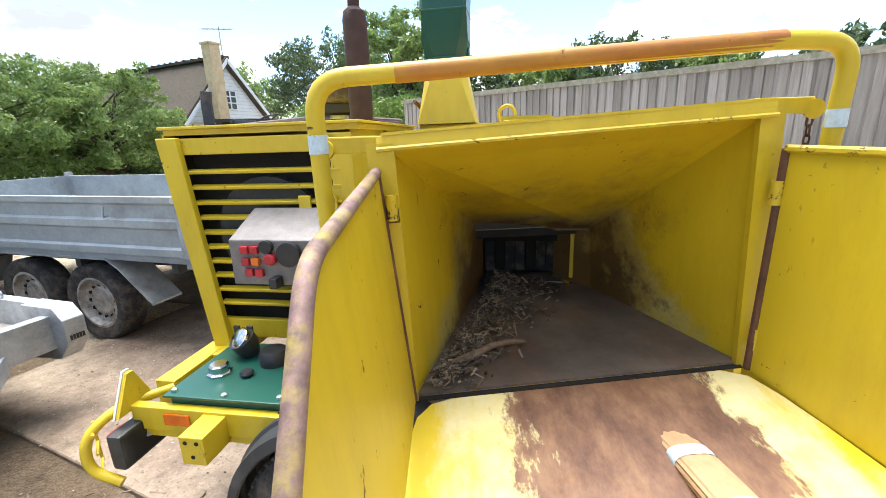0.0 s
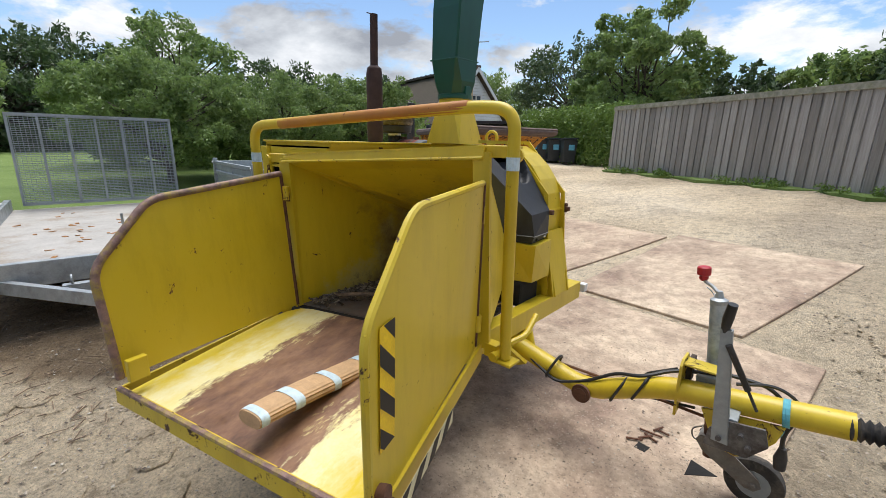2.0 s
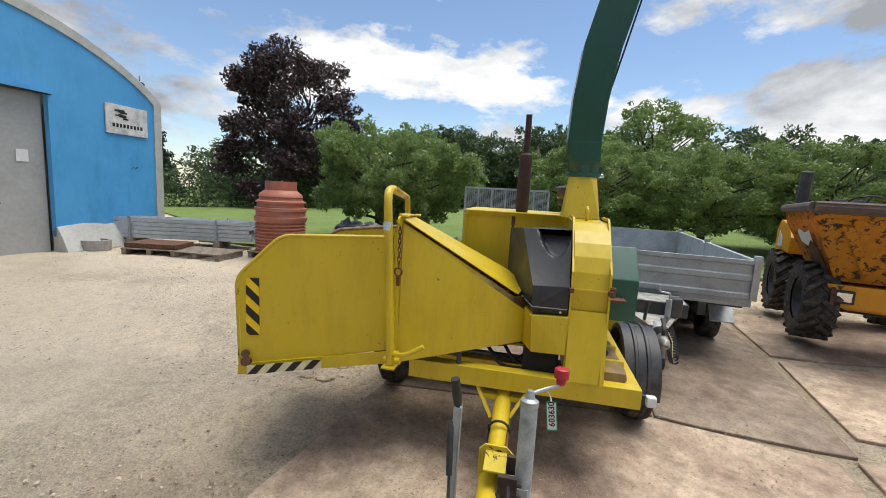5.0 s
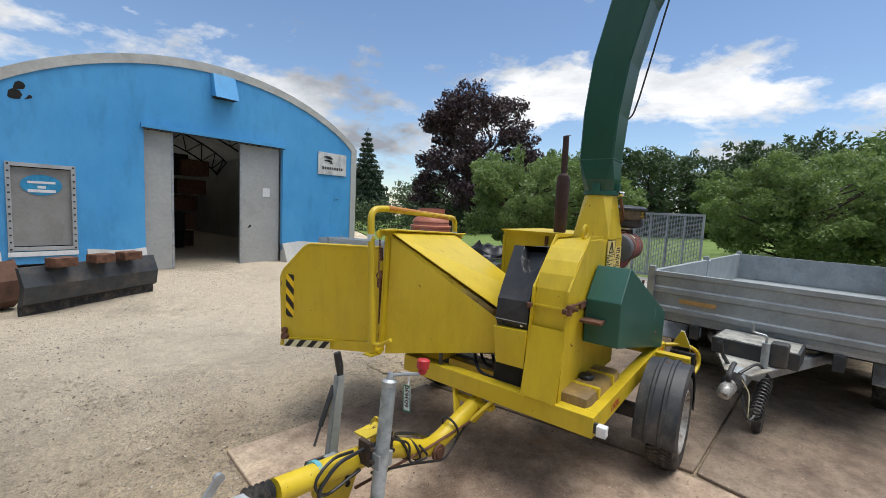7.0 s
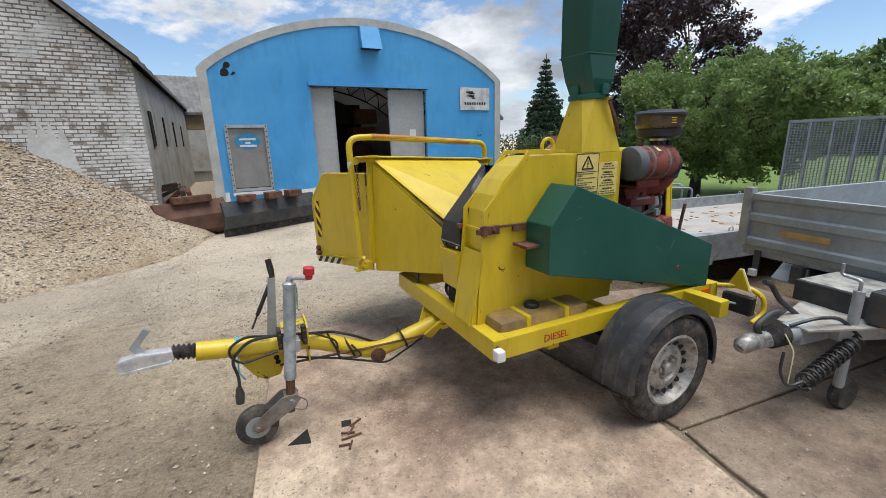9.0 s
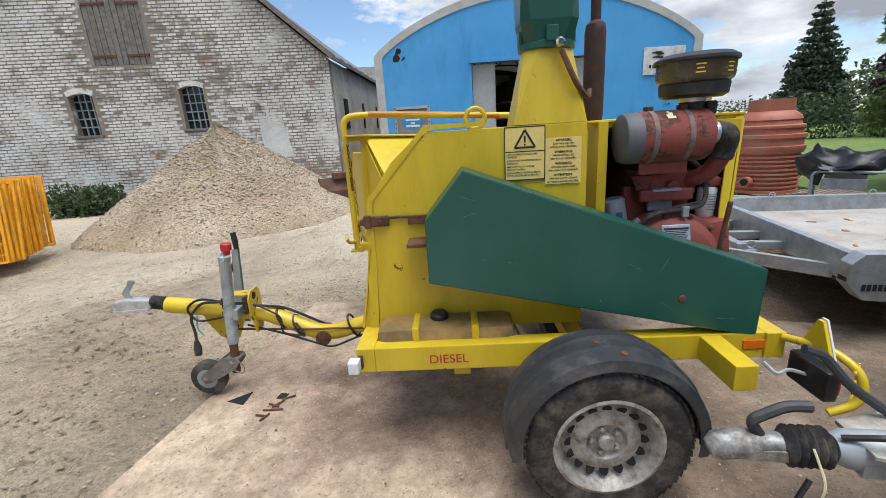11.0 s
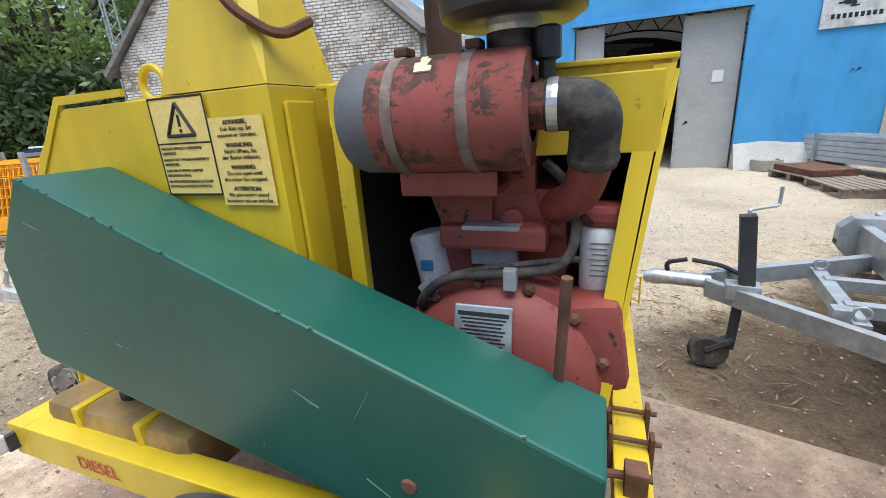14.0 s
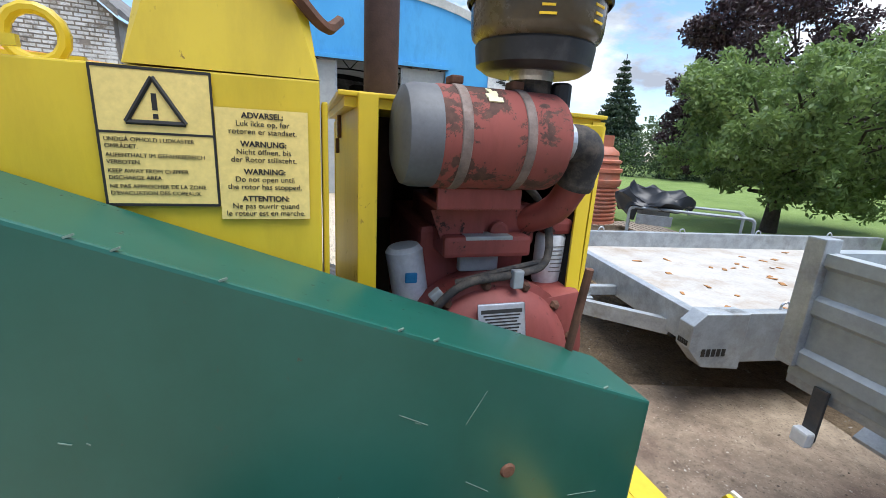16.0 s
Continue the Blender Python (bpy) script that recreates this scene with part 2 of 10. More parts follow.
def ground_mat():
    m = Mat("pale_gravelly_dirt", 0.95)
    big = m.ramp(m.noise(0.16, 7, 0.6), [(0.36, (0.59, 0.475, 0.325)), (0.50, (0.73, 0.61, 0.435)), (0.64, (0.79, 0.69, 0.53))])
    churn = m.ramp(m.noise(0.42, 7, 0.62), [(0.46, (0, 0, 0)), (0.60, (1, 1, 1))])
    c = m.mix(m.math("MULTIPLY", churn, 0.34), big, (0.39, 0.295, 0.20))
    damp = m.ramp(m.noise(1.3, 9, 0.68), [(0.48, (0, 0, 0)), (0.66, (1, 1, 1))])
    c = m.mix(m.math("MULTIPLY", damp, 0.22), c, (0.30, 0.225, 0.15))
    grit = m.noise(60, 8, 0.78)
    c = m.mix(0.85, c, m.ramp(grit, [(0.35, (0.50, 0.48, 0.45)), (0.49, (1.0, 0.99, 0.98)), (0.66, (1.40, 1.40, 1.40))]), "MULTIPLY")
    mid = m.noise(9, 9, 0.75)
    c = m.mix(0.8, c, m.ramp(mid, [(0.36, (0.58, 0.54, 0.50)), (0.48, (1.02, 1.01, 1.0)), (0.66, (1.22, 1.22, 1.21))]), "MULTIPLY")
    dot = m.ramp(m.noise(85, 2, 0.5), [(0.70, (0, 0, 0)), (0.735, (1, 1, 1))])
    c = m.mix(m.math("MULTIPLY", dot, 0.55), c, (0.13, 0.105, 0.085))
    # darker, twig-strewn earth behind the machine
    sep = m.n.new("ShaderNodeSeparateXYZ")
    m.l.new(m.pos, sep.inputs[0])
    wx = m.math("SUBTRACT", m.math("MULTIPLY", sep.outputs["X"], -0.7), 0.30)
    wx = m.math("SUBTRACT", wx, m.math("MULTIPLY", m.math("ABSOLUTE", m.math("SUBTRACT", sep.outputs["Y"], 0.85)), 0.85))
    wx = m.math("ADD", wx, m.math("MULTIPLY", m.math("SUBTRACT", m.noise(1.4, 6), 0.5), 1.6))
    c = m.mix(m.ramp(wx, [(0.0, (0, 0, 0)), (0.4, (0.95, 0.95, 0.95))]), c, m.mix(1.0, c, (0.42, 0.36, 0.30), "MULTIPLY"))
    pw = m.math("ADD", m.math("MULTIPLY", m.math("SUBTRACT", 0.1, sep.outputs["Y"]), 0.35), m.math("MULTIPLY", m.math("SUBTRACT", m.noise(0.5, 7, 0.65), 0.5), 1.8))
    pw = m.math("SUBTRACT", pw, m.math("MULTIPLY", m.math("ABSOLUTE", m.math("SUBTRACT", sep.outputs["X"], 1.0)), 0.06))
    c = m.mix(m.ramp(pw, [(0.05, (0, 0, 0)), (0.75, (0.6, 0.6, 0.6))]), c, m.mix(0.6, (0.74, 0.645, 0.505), m.ramp(grit, [(0.36, (0.50, 0.48, 0.45)), (0.5, (0.95, 0.94, 0.93)), (0.66, (1.3, 1.3, 1.3))]), "MULTIPLY"))
    m.color(c)
    rough_h = m.math("MULTIPLY", m.noise(7, 8, 0.72), m.math("ADD", m.math("MULTIPLY", churn, 2.2), 0.7))
    m.bump(m.math("ADD", rough_h, m.math("MULTIPLY", grit, 0.9)), 1.0, 0.055)
    return m.m


def grass_mat():
    m = Mat("lawn", 0.9)
    c = m.ramp(m.noise(0.9, 8, 0.7), [(0.3, (0.10, 0.165, 0.03)), (0.7, (0.18, 0.255, 0.065))])
    d = m.ramp(m.noise(40, 3), [(0.66, (0, 0, 0)), (0.72, (0.7, 0.7, 0.7))])
    m.color(m.mix(d, c, (0.55, 0.56, 0.48)))
    m.bump(m.noise(60, 4), 0.6, 0.03)
    return m.m


M_ground, M_lawn = ground_mat(), grass_mat()


def plate_mat(name, k):
    m = Mat(name, 0.72, 0.15)
    a = m.ramp(m.noise(0.8, 8, 0.65), [(0.36, (0.23, 0.160, 0.118)), (0.47, (0.36, 0.275, 0.203)), (0.62, (0.50, 0.405, 0.300))])
    b = m.ramp(m.noise(7, 10, 0.8), [(0.36, (0.55, 0.53, 0.51)), (0.62, (1.1, 1.09, 1.08))])
    c = m.mix(1.0, a, b, "MULTIPLY")
    spots = m.ramp(m.noise(75, 4, 0.7), [(0.60, (0, 0, 0)), (0.66, (1, 1, 1))])
    c = m.mix(m.math("MULTIPLY", spots, 0.5), c, (0.58, 0.50, 0.40))
    dk = m.ramp(m.noise(62, 5, 0.7), [(0.36, (1, 1, 1)), (0.43, (0, 0, 0))])
    c = m.mix(m.math("MULTIPLY", dk, 0.7), c, (0.10, 0.075, 0.055))
    t = m.ramp(m.random(), [(0, (0.92 * k, 0.92 * k, 0.93 * k)), (1, (1.06 * k, 1.05 * k, 1.03 * k))])
    m.color(m.mix(1.0, c, t, "MULTIPLY"))
    m.bump(m.noise(18, 6), 0.2, 0.006)
    return m.m


M_plate = plate_mat("dusty_steel_road_plate", 1.25)
# the same plate colours at a lower factor
M_platedark = plate_mat("darker_steel_road_plate", 0.74)


def leaf_mat(name, dark, light, trans=0.18):
    m = Mat(name, 0.55)
    m.color(m.mix(m.ramp(m.noise(1.1, 3), [(0.35, 0.0), (0.65, 0.5)]), m.ramp(m.island(), [(0, dark), (1, light)]), light))
    m.b.inputs["Transmission Weight"].default_value = 0.0
    m.b.inputs["Subsurface Weight"].default_value = 0.0
    tr = m.n.new("ShaderNodeBsdfTranslucent")
    mixs = m.n.new("ShaderNodeMixShader")
    mixs.inputs[0].default_value = trans
    tr.inputs["Color"].default_value = (*[min(1, c * 1.5) for c in light], 1)
    out = m.n["Material Output"]
    m.l.new(m.b.outputs[0], mixs.inputs[1])
    m.l.new(tr.outputs[0], mixs.inputs[2])
    m.l.new(mixs.outputs[0], out.inputs["Surface"])
    return m.m


M_leaf = leaf_mat("fruit_tree_leaves", (0.020, 0.043, 0.010), (0.205, 0.295, 0.088), 0.28)
M_leafdark = leaf_mat("dark_broad_leaves", (0.014, 0.030, 0.011), (0.085, 0.135, 0.050))
M_leafbright = leaf_mat("bright_hedge_leaves", (0.06, 0.12, 0.015), (0.16, 0.25, 0.045))
M_copper = leaf_mat("copper_beech_leaves", (0.012, 0.007, 0.009), (0.055, 0.026, 0.030), 0.08)
M_fir = leaf_mat("fir_needles", (0.012, 0.030, 0.014), (0.034, 0.062, 0.030), 0.1)
M_bark = plain("grey_brown_bark", (0.075, 0.06, 0.047), 0.9, 0, 0.4, 12, 0.5)


def fence_mat():
    m = Mat("weathered_grey_boards", 0.85)
    c = m.ramp(m.random(), [(0, (0.26, 0.245, 0.225)), (0.5, (0.34, 0.325, 0.30)), (1, (0.42, 0.40, 0.375))])
    g = m.ramp(m.noise(26, 6, 0.7, (1, 1, 0.05)), [(0.3, (0.62, 0.60, 0.58)), (0.7, (1.05, 1.05, 1.05))])
    m.color(m.mix(1.0, c, g, "MULTIPLY"))
    m.bump(m.noise(40, 5, 0.6, (1, 1, 0.04)), 0.25, 0.004)
    return m.m


M_fence = fence_mat()


def blue_mat():
    m = Mat("blue_tarpaulin", 0.42)
    c = m.ramp(m.noise(0.7, 6, 0.6), [(0.3, (0.055, 0.30, 0.62)), (0.7, (0.085, 0.36, 0.68))])
    d = m.ramp(m.noise(2.5, 9, 0.7, (1, 1, 0.3)), [(0.5, (1, 1, 1)), (0.8, (0.7, 0.72, 0.74))])
    m.color(m.mix(1.0, c, d, "MULTIPLY"))
    m.bump(m.noise(1.3, 4, 0.5, (1, 1, 0.6)), 0.35, 0.12)
    return m.m


M_blue = blue_mat()
M_tarpgrey = plain("grey_tarpaulin_edge", (0.48, 0.48, 0.45), 0.6, 0, 0.15, 3, 0.1, ((0.25, 0.24, 0.21), 0.3))
M_dooralu = plain("grey_hall_door", (0.40, 0.41, 0.40), 0.5, 0.1, 0.08, 1.5, 0, ((0.27, 0.26, 0.24), 0.2))


def brick_mat(joint=False):
    """Limewash over brick: worn off in drifts, thin in the joints."""
    m = Mat("limewashed_joint" if joint else "whitewashed_brick", 0.9)
    t = m.math("FRACT", m.math("ADD", m.random(), m.island()))
    bare = m.ramp(m.noise(2.6, 6), [(0.3, (0.20, 0.175, 0.14)), (0.7, (0.30, 0.26, 0.21))]) if joint else m.ramp(t, [(0, (0.22, 0.19, 0.15)), (0.75, (0.36, 0.31, 0.25)), (0.9, (0.36, 0.22, 0.16)), (1, (0.30, 0.13, 0.09))])
    w = m.math("ADD", m.noise(0.42, 7, 0.62), m.math("MULTIPLY", m.math("SUBTRACT", m.noise(4.2, 8, 0.7), 0.5), 0.7))
    if not joint:
        w = m.math("ADD", w, m.math("MULTIPLY", m.math("SUBTRACT", t, 0.5), 0.10))
    white = m.ramp(m.noise(2.2, 8, 0.7), [(0.3, (0.50, 0.49, 0.455)), (0.6, (0.74, 0.73, 0.70))])
    lo, hi = (0.53, 0.66) if joint else (0.36, 0.47)
    c = m.mix(m.ramp(w, [(lo, (0, 0, 0)), (hi, (1, 1, 1))]), bare, white)
    st = m.ramp(m.noise(0.9, 9, 0.72, (1, 1, 0.7)), [(0.54, (1, 1, 1)), (0.76, (0.55, 0.54, 0.51))])
    m.color(m.mix(1.0, c, st, "MULTIPLY"))
    m.bump(m.noise(22, 5), 0.4, 0.01)
    return m.m


M_brick = brick_mat()
M_mortar = brick_mat(True)
M_sidewall = plain("stained_grey_render", (0.54, 0.53, 0.49), 0.9, 0, 0.2, 1.5, 0.2, ((0.30, 0.27, 0.22), 0.5))
M_whitewash = plain("white_render", (0.66, 0.66, 0.63), 0.9, 0, 0.12, 2, 0.2, ((0.42, 0.36, 0.28), 0.4))
M_eternit = plain("grey_corrugated_roof", (0.19, 0.185, 0.18), 0.9, 0, 0.3, 3, 0.2, ((0.10, 0.095, 0.08), 0.5))
M_thatch = plain("brown_thatch", (0.082, 0.064, 0.046), 1.0, 0, 0.45, 9, 0.9, ((0.060, 0.060, 0.034), 0.5))
M_housewhite = plain("white_gable_boards", (0.66, 0.73, 0.78), 0.7, 0, 0.06, 2)
M_chimney = plain("sandy_chimney", (0.50, 0.40, 0.25), 0.9, 0, 0.15, 4, 0.2)
M_wood = plain("weathered_hatch_wood", (0.19, 0.175, 0.155), 0.9, 0, 0.35, 9, 0.3)
M_pallet = plain("grey_pallet_wood", (0.24, 0.20, 0.155), 0.9, 0, 0.3, 14, 0.2)
M_glass = plain("dark_window_glass", (0.02, 0.024, 0.028), 0.08, 0, 0.2, 3)
M_gravel = plain("gravel_pile_stones", (0.40, 0.345, 0.28), 0.95, 0, 0.35, 22, 0.8)
M_orangepaint = paint("worn_orange_paint", (0.72, 0.31, 0.012), (0.70, 0.34, 0.02), (0.11, 0.06, 0.04), rough=0.5, chips=1.5)
M_skip = paint("scraped_skip_paint", (0.58, 0.24, 0.012), (0.26, 0.12, 0.03), (0.085, 0.05, 0.035), rough=0.65, chips=4.8, streak=0.8)
M_skipfront = paint("rusted_skip_front", (0.56, 0.24, 0.012), (0.36, 0.155, 0.02), (0.075, 0.045, 0.032), rough=0.75, chips=5.0, streak=0.7)
M_skiptop = plain("rusty_skip_rim", (0.15, 0.11, 0.095), 0.8, 0.2, 0.3, 8, 0.3)
M_terra = plain("terracotta_plastic", (0.42, 0.14, 0.085), 0.55, 0, 0.15, 5, 0.1, ((0.36, 0.20, 0.15), 0.5))
M_bin = plain("dark_bin_plastic", (0.016, 0.022, 0.026), 0.45, 0, 0.2)
M_fenceorange = plain("orange_mesh_panels", (0.78, 0.36, 0.012), 0.5, 0, 0.2, 8)
# near-black for the shed walls, and for shade painted deep in the hall
M_blackwall = plain("black_wall_and_hall_shade", (0.02, 0.019, 0.018), 0.95, 0, 0.4, 3)
M_deck = plain("grey_deck_boards", (0.42, 0.40, 0.37), 0.8, 0, 0.12, 4, 0.1, ((0.26, 0.2, 0.14), 0.4))
M_blk = plain("dark_grey_steel", (0.045, 0.05, 0.055), 0.6, 0.2, 0.3, 5, 0.2, ((0.16, 0.13, 0.1), 0.4))
M_bucket = plain("rusty_bucket_steel", (0.14, 0.075, 0.05), 0.85, 0.1, 0.4, 4, 0.3)


# ---------------------------------------------------------------- mesh helpers
def bmnew():
    return bmesh.new()


def mesh_of(name, bm, mat, smooth=False):
    me = bpy.data.meshes.new(name)
    bmesh.ops.recalc_face_normals(bm, faces=bm.faces)
    if smooth:
        for f in bm.faces:
            f.smooth = True
        for e in bm.edges:
            if len(e.link_faces) == 2 and e.calc_face_angle(0) > 0.7:
                e.smooth = False
    bm.to_mesh(me)
    bm.free()
    me.materials.append(mat)
    return me


def part(name, bm, mat, parent=None, label="", smooth=False):
    ob = new(name, mesh_of(name, bm, mat, smooth))
    if parent is not None:
        ob.parent = parent
    if label:
        ob["label"] = label
    return ob


def empty(name, m, label, category, group="", kind=""):
    ob = new(name)
    ob.empty_display_size = 0.1
    ob.matrix_world = m
    return tagged(ob, label, category, group, kind)


def box(bm, c, s, rot=None, bev=0.0):
    """A box of size s about c, with bevelled edges where bev is given."""
    m = Matrix.Translation(c) @ (rot.to_4x4() if rot else Matrix.Identity(4)) @ Matrix.Diagonal((*s, 1))
    r = bmesh.ops.create_cube(bm, size=1, matrix=m)
    if bev:
        es = list({e for v in r["verts"] for e in v.link_edges})
        bmesh.ops.bevel(bm, geom=es, offset=bev, segments=2, affect="EDGES", profile=0.6)
    return bm


def bx(c, s, rot=None, bev=0.004):
    return box(bmnew(), c, s, rot, bev)


def loft(bm, rings, close=True, caps=True):
    vs = [[bm.verts.new(p) for p in r] for r in rings]
    n = len(rings[0])
    for a, b in zip(vs, vs[1:]):
        for i in range(n if close else n - 1):
            j = (i + 1) % n
            bm.faces.new((a[i], a[j], b[j], b[i]))
    if caps and close:
        bm.faces.new(list(reversed(vs[0])))
        bm.faces.new(vs[-1])
    return bm


def prism(pts, axis, a, b, bev=0.0, bm=None):
    """A polygon given in the two other axes (in xyz order), drawn out along axis from a to b."""
    bm = bm or bmnew()
    i = "xyz".index(axis)
    def put(p, v):
        q = list(p)
        q.insert(i, v)
        return q
    before = set(bm.edges)
    loft(bm, [[put(p, a) for p in pts], [put(p, b) for p in pts]])
    if bev:
        bmesh.ops.bevel(bm, geom=[e for e in bm.edges if e not in before], offset=bev, segments=2, affect="EDGES", profile=0.6)
    return bm


def slab(pts, th, bm=None, bev=0.0):
    """A plate of thickness th behind the polygon pts (in space), away from its normal."""
    bm = bm or bmnew()
    p = [Vector(q) for q in pts]
    n = Vector((0, 0, 0))
    for i in range(len(p)):
        n += (p[i] - p[0]).cross(p[(i + 1) % len(p)] - p[0])
    n.normalize()
    before = set(bm.edges)
    loft(bm, [p, [q - n * th for q in p]])
    if bev:
        bmesh.ops.bevel(bm, geom=[e for e in bm.edges if e not in before], offset=bev, segments=1, affect="EDGES")
    return bm


def tube(path, r, n=10, bm=None, caps=True, radii=None):
    """A round tube along a polyline."""
    bm = bm or bmnew()
    p = [Vector(q) for q in path]
    rings, ref = [], None
    for i, q in enumerate(p):
        d = (p[min(i + 1, len(p) - 1)] - p[max(i - 1, 0)]).normalized()
        if ref is None:
            ref = d.orthogonal().normalized()
        ref = (ref - d * ref.dot(d)).normalized()
        s = d.cross(ref)
        rr = radii[i] if radii else r
        rings.append([q + (ref * math.cos(k * 2 * math.pi / n) + s * math.sin(k * 2 * math.pi / n)) * rr for k in range(n)])
    return loft(bm, rings, True, caps)


def bend(pts, r, seg=6):
    """Rounds the corners of a polyline."""
    p = [Vector(q) for q in pts]
    out = [p[0]]
    for a, b, c in zip(p, p[1:], p[2:]):
        u, v = (a - b).normalized(), (c - b).normalized()
        k = min(r, (a - b).length * 0.49, (c - b).length * 0.49)
        for i in range(seg + 1):
            t = i / seg
            out.append((b + u * k) * (1 - t) ** 2 + b * 2 * t * (1 - t) + (b + v * k) * t ** 2)
    return out + [p[-1]]


def lathe(profile, n=24, m=None, bm=None, caps=True):
    """(radius, height) pairs turned about z, then placed by m."""
    bm = bm or bmnew()
    m = m or Matrix.Identity(4)
    rings = [[m @ Vector((r * math.cos(k * 2 * math.pi / n), r * math.sin(k * 2 * math.pi / n), z)) for k in range(n)] for r, z in profile]
    return loft(bm, rings, True, caps)


def along(a, b):
    """The pose whose z runs from a to b, at a."""
    a, b = Vector(a), Vector(b)
    return Matrix.Translation(a) @ (b - a).to_track_quat("Z", "Y").to_matrix().to_4x4()


def cyl(a, b, r, n=16, bm=None, r2=None):
    ln = (Vector(b) - Vector(a)).length
    return lathe([(r, 0), (r if r2 is None else r2, ln)], n, along(a, b), bm)


def text_obj(body, size, m, mat, parent, bold=0.0, align="LEFT"):
    cu = bpy.data.curves.new("lettering", "FONT")
    cu.body, cu.size, cu.align_x, cu.offset, cu.extrude = body, size, align, bold, 0.0004
    cu.space_line = 0.92
    tmp = new("lettering_tmp", cu)
    me = bpy.data.meshes.new_from_object(tmp.evaluated_get(bpy.context.evaluated_depsgraph_get()))
    bpy.data.objects.remove(tmp)
    me.materials.clear()
    me.materials.append(mat)
    ob = new("lettering", me)
    if parent is not None:
        ob.parent = parent
    ob.matrix_basis = m
    return ob


def height(x, y):
    """The lie of the land: level round the machine, rising to the fence and the road behind."""
    s = 0.6 * x + 0.8 * y
    u = min(1.0, max(0.0, (s - 3.6) / 7.5))
    return -0.045 + 0.86 * (u * u * (3 - 2 * u) * 0.4 + u * 0.6)


# ---------------------------------------------------------------- ground
def ground_sheet():
    ax = [-1500, -600, -250, -120, -70, -45, -32, -24, -18, -14, -11] + [-9 + i * 0.18 for i in range(101)] + [11, 14, 18, 24, 32, 45, 70, 120, 250, 600, 1500]
    bm = bmnew()
    rows = []
    for y in ax:
        row = []
        for x in ax:
            z = height(x, y)
            if abs(x) < 30 and abs(y) < 30:
                on = 0.1 if -4.5 < x < 4.2 and -0.3 < y < 9.8 else 1.0
                z += on * (0.035 * noise.noise((x * 0.5, y * 0.5, 0.3)) + 0.02 * noise.noise((x * 1.7, y * 1.7, 4.1)) + 0.013 * noise.noise((x * 4.3, y * 4.3, 7.7))) - (0.012 if on < 1 else 0)
            row.append(bm.verts.new((x, y, z)))
        rows.append(row)
    for a, b in zip(rows, rows[1:]):
        for i in range(len(ax) - 1):
            bm.faces.new((a[i], a[i + 1], b[i + 1], b[i]))
    return tagged(part("ground", bm, M_ground, smooth=True), "pale dusty gravel yard, rutted and strewn with small stones", "ground", kind="structure")


ground = ground_sheet()


def lawn_sheet():
    pts = [(-7.0, -6.0), (-6.9, -2.6), (-7.3, 0.5), (-7.0, 3.6), (-6.6, 7.4), (-8.5, 12.5), (-20, 30), (-70, 40), (-70, -50), (-24, -24), (-12.6, -10.6)]
    bm = bmnew()
    loft(bm, [[(x, y, height(x, y) - 0.03) for x, y in pts], [(x, y, height(x, y) + 0.07) for x, y in pts]])
    return tagged(part("lawn", bm, M_lawn), "green mown lawn dotted with white clover", "lawn", kind="structure")


lawn_sheet()


# steel road plates laid on the yard: corners in plan
PLATES = [
    [(0.15, 0.60), (1.93, 0.08), (2.84, 3.28), (0.72, 4.00), (0.42, 3.20), (0.28, 2.70)],
    [(-2.90, 1.86), (0.12, 0.61), (0.25, 2.70), (0.26, 2.905), (-2.35, 3.50)],
    [(0.70, 4.14), (2.34, 3.60), (3.46, 5.90), (1.52, 6.75)],
    [(-1.30, 4.96), (0.36, 4.42), (1.38, 6.65), (-0.55, 7.60)],
    [(-3.6, 3.80), (-2.34, 3.515), (0.265, 2.925), (0.38, 3.22), (0.64, 4.20), (-1.37, 4.88), (-3.3, 5.25)],
    [(-3.5, 5.5), (-1.5, 5.0), (-0.95, 8.75), (-3.0, 9.3)],
]
for i, pts in enumerate(PLATES):
    bm = bmnew()
    loft(bm, [[(x, y, 0.0) for x, y in pts], [(x, y, 1.0) for x, y in pts]])
    ss = [0.6 * x + 0.8 * y for x, y in pts]
    for k in range(1, 12):
        q = min(ss) + (max(ss) - min(ss)) * k / 12
        bmesh.ops.bisect_plane(bm, geom=list(bm.verts) + list(bm.edges) + list(bm.faces), dist=0.0005, plane_co=(0.6 * q, 0.8 * q, 0), plane_no=(0.6, 0.8, 0))
    for v in bm.verts:
        v.co.z = height(v.co.x, v.co.y) + (0.016 if v.co.z > 0.5 else -0.03)
    bmesh.ops.bevel(bm, geom=[e for e in bm.edges if e.calc_face_angle(0) > 0.8], offset=0.006, segments=1, affect="EDGES")
    dark_ = i in (1, 4)
    tagged(part("steel_road_plate", bm, M_platedark if dark_ else M_plate), "large darker brown steel road plate lying on the yard" if dark_ else "large dusty rust-brown steel road plate lying on the yard", "road plate", "steel plates on the yard", "structure")


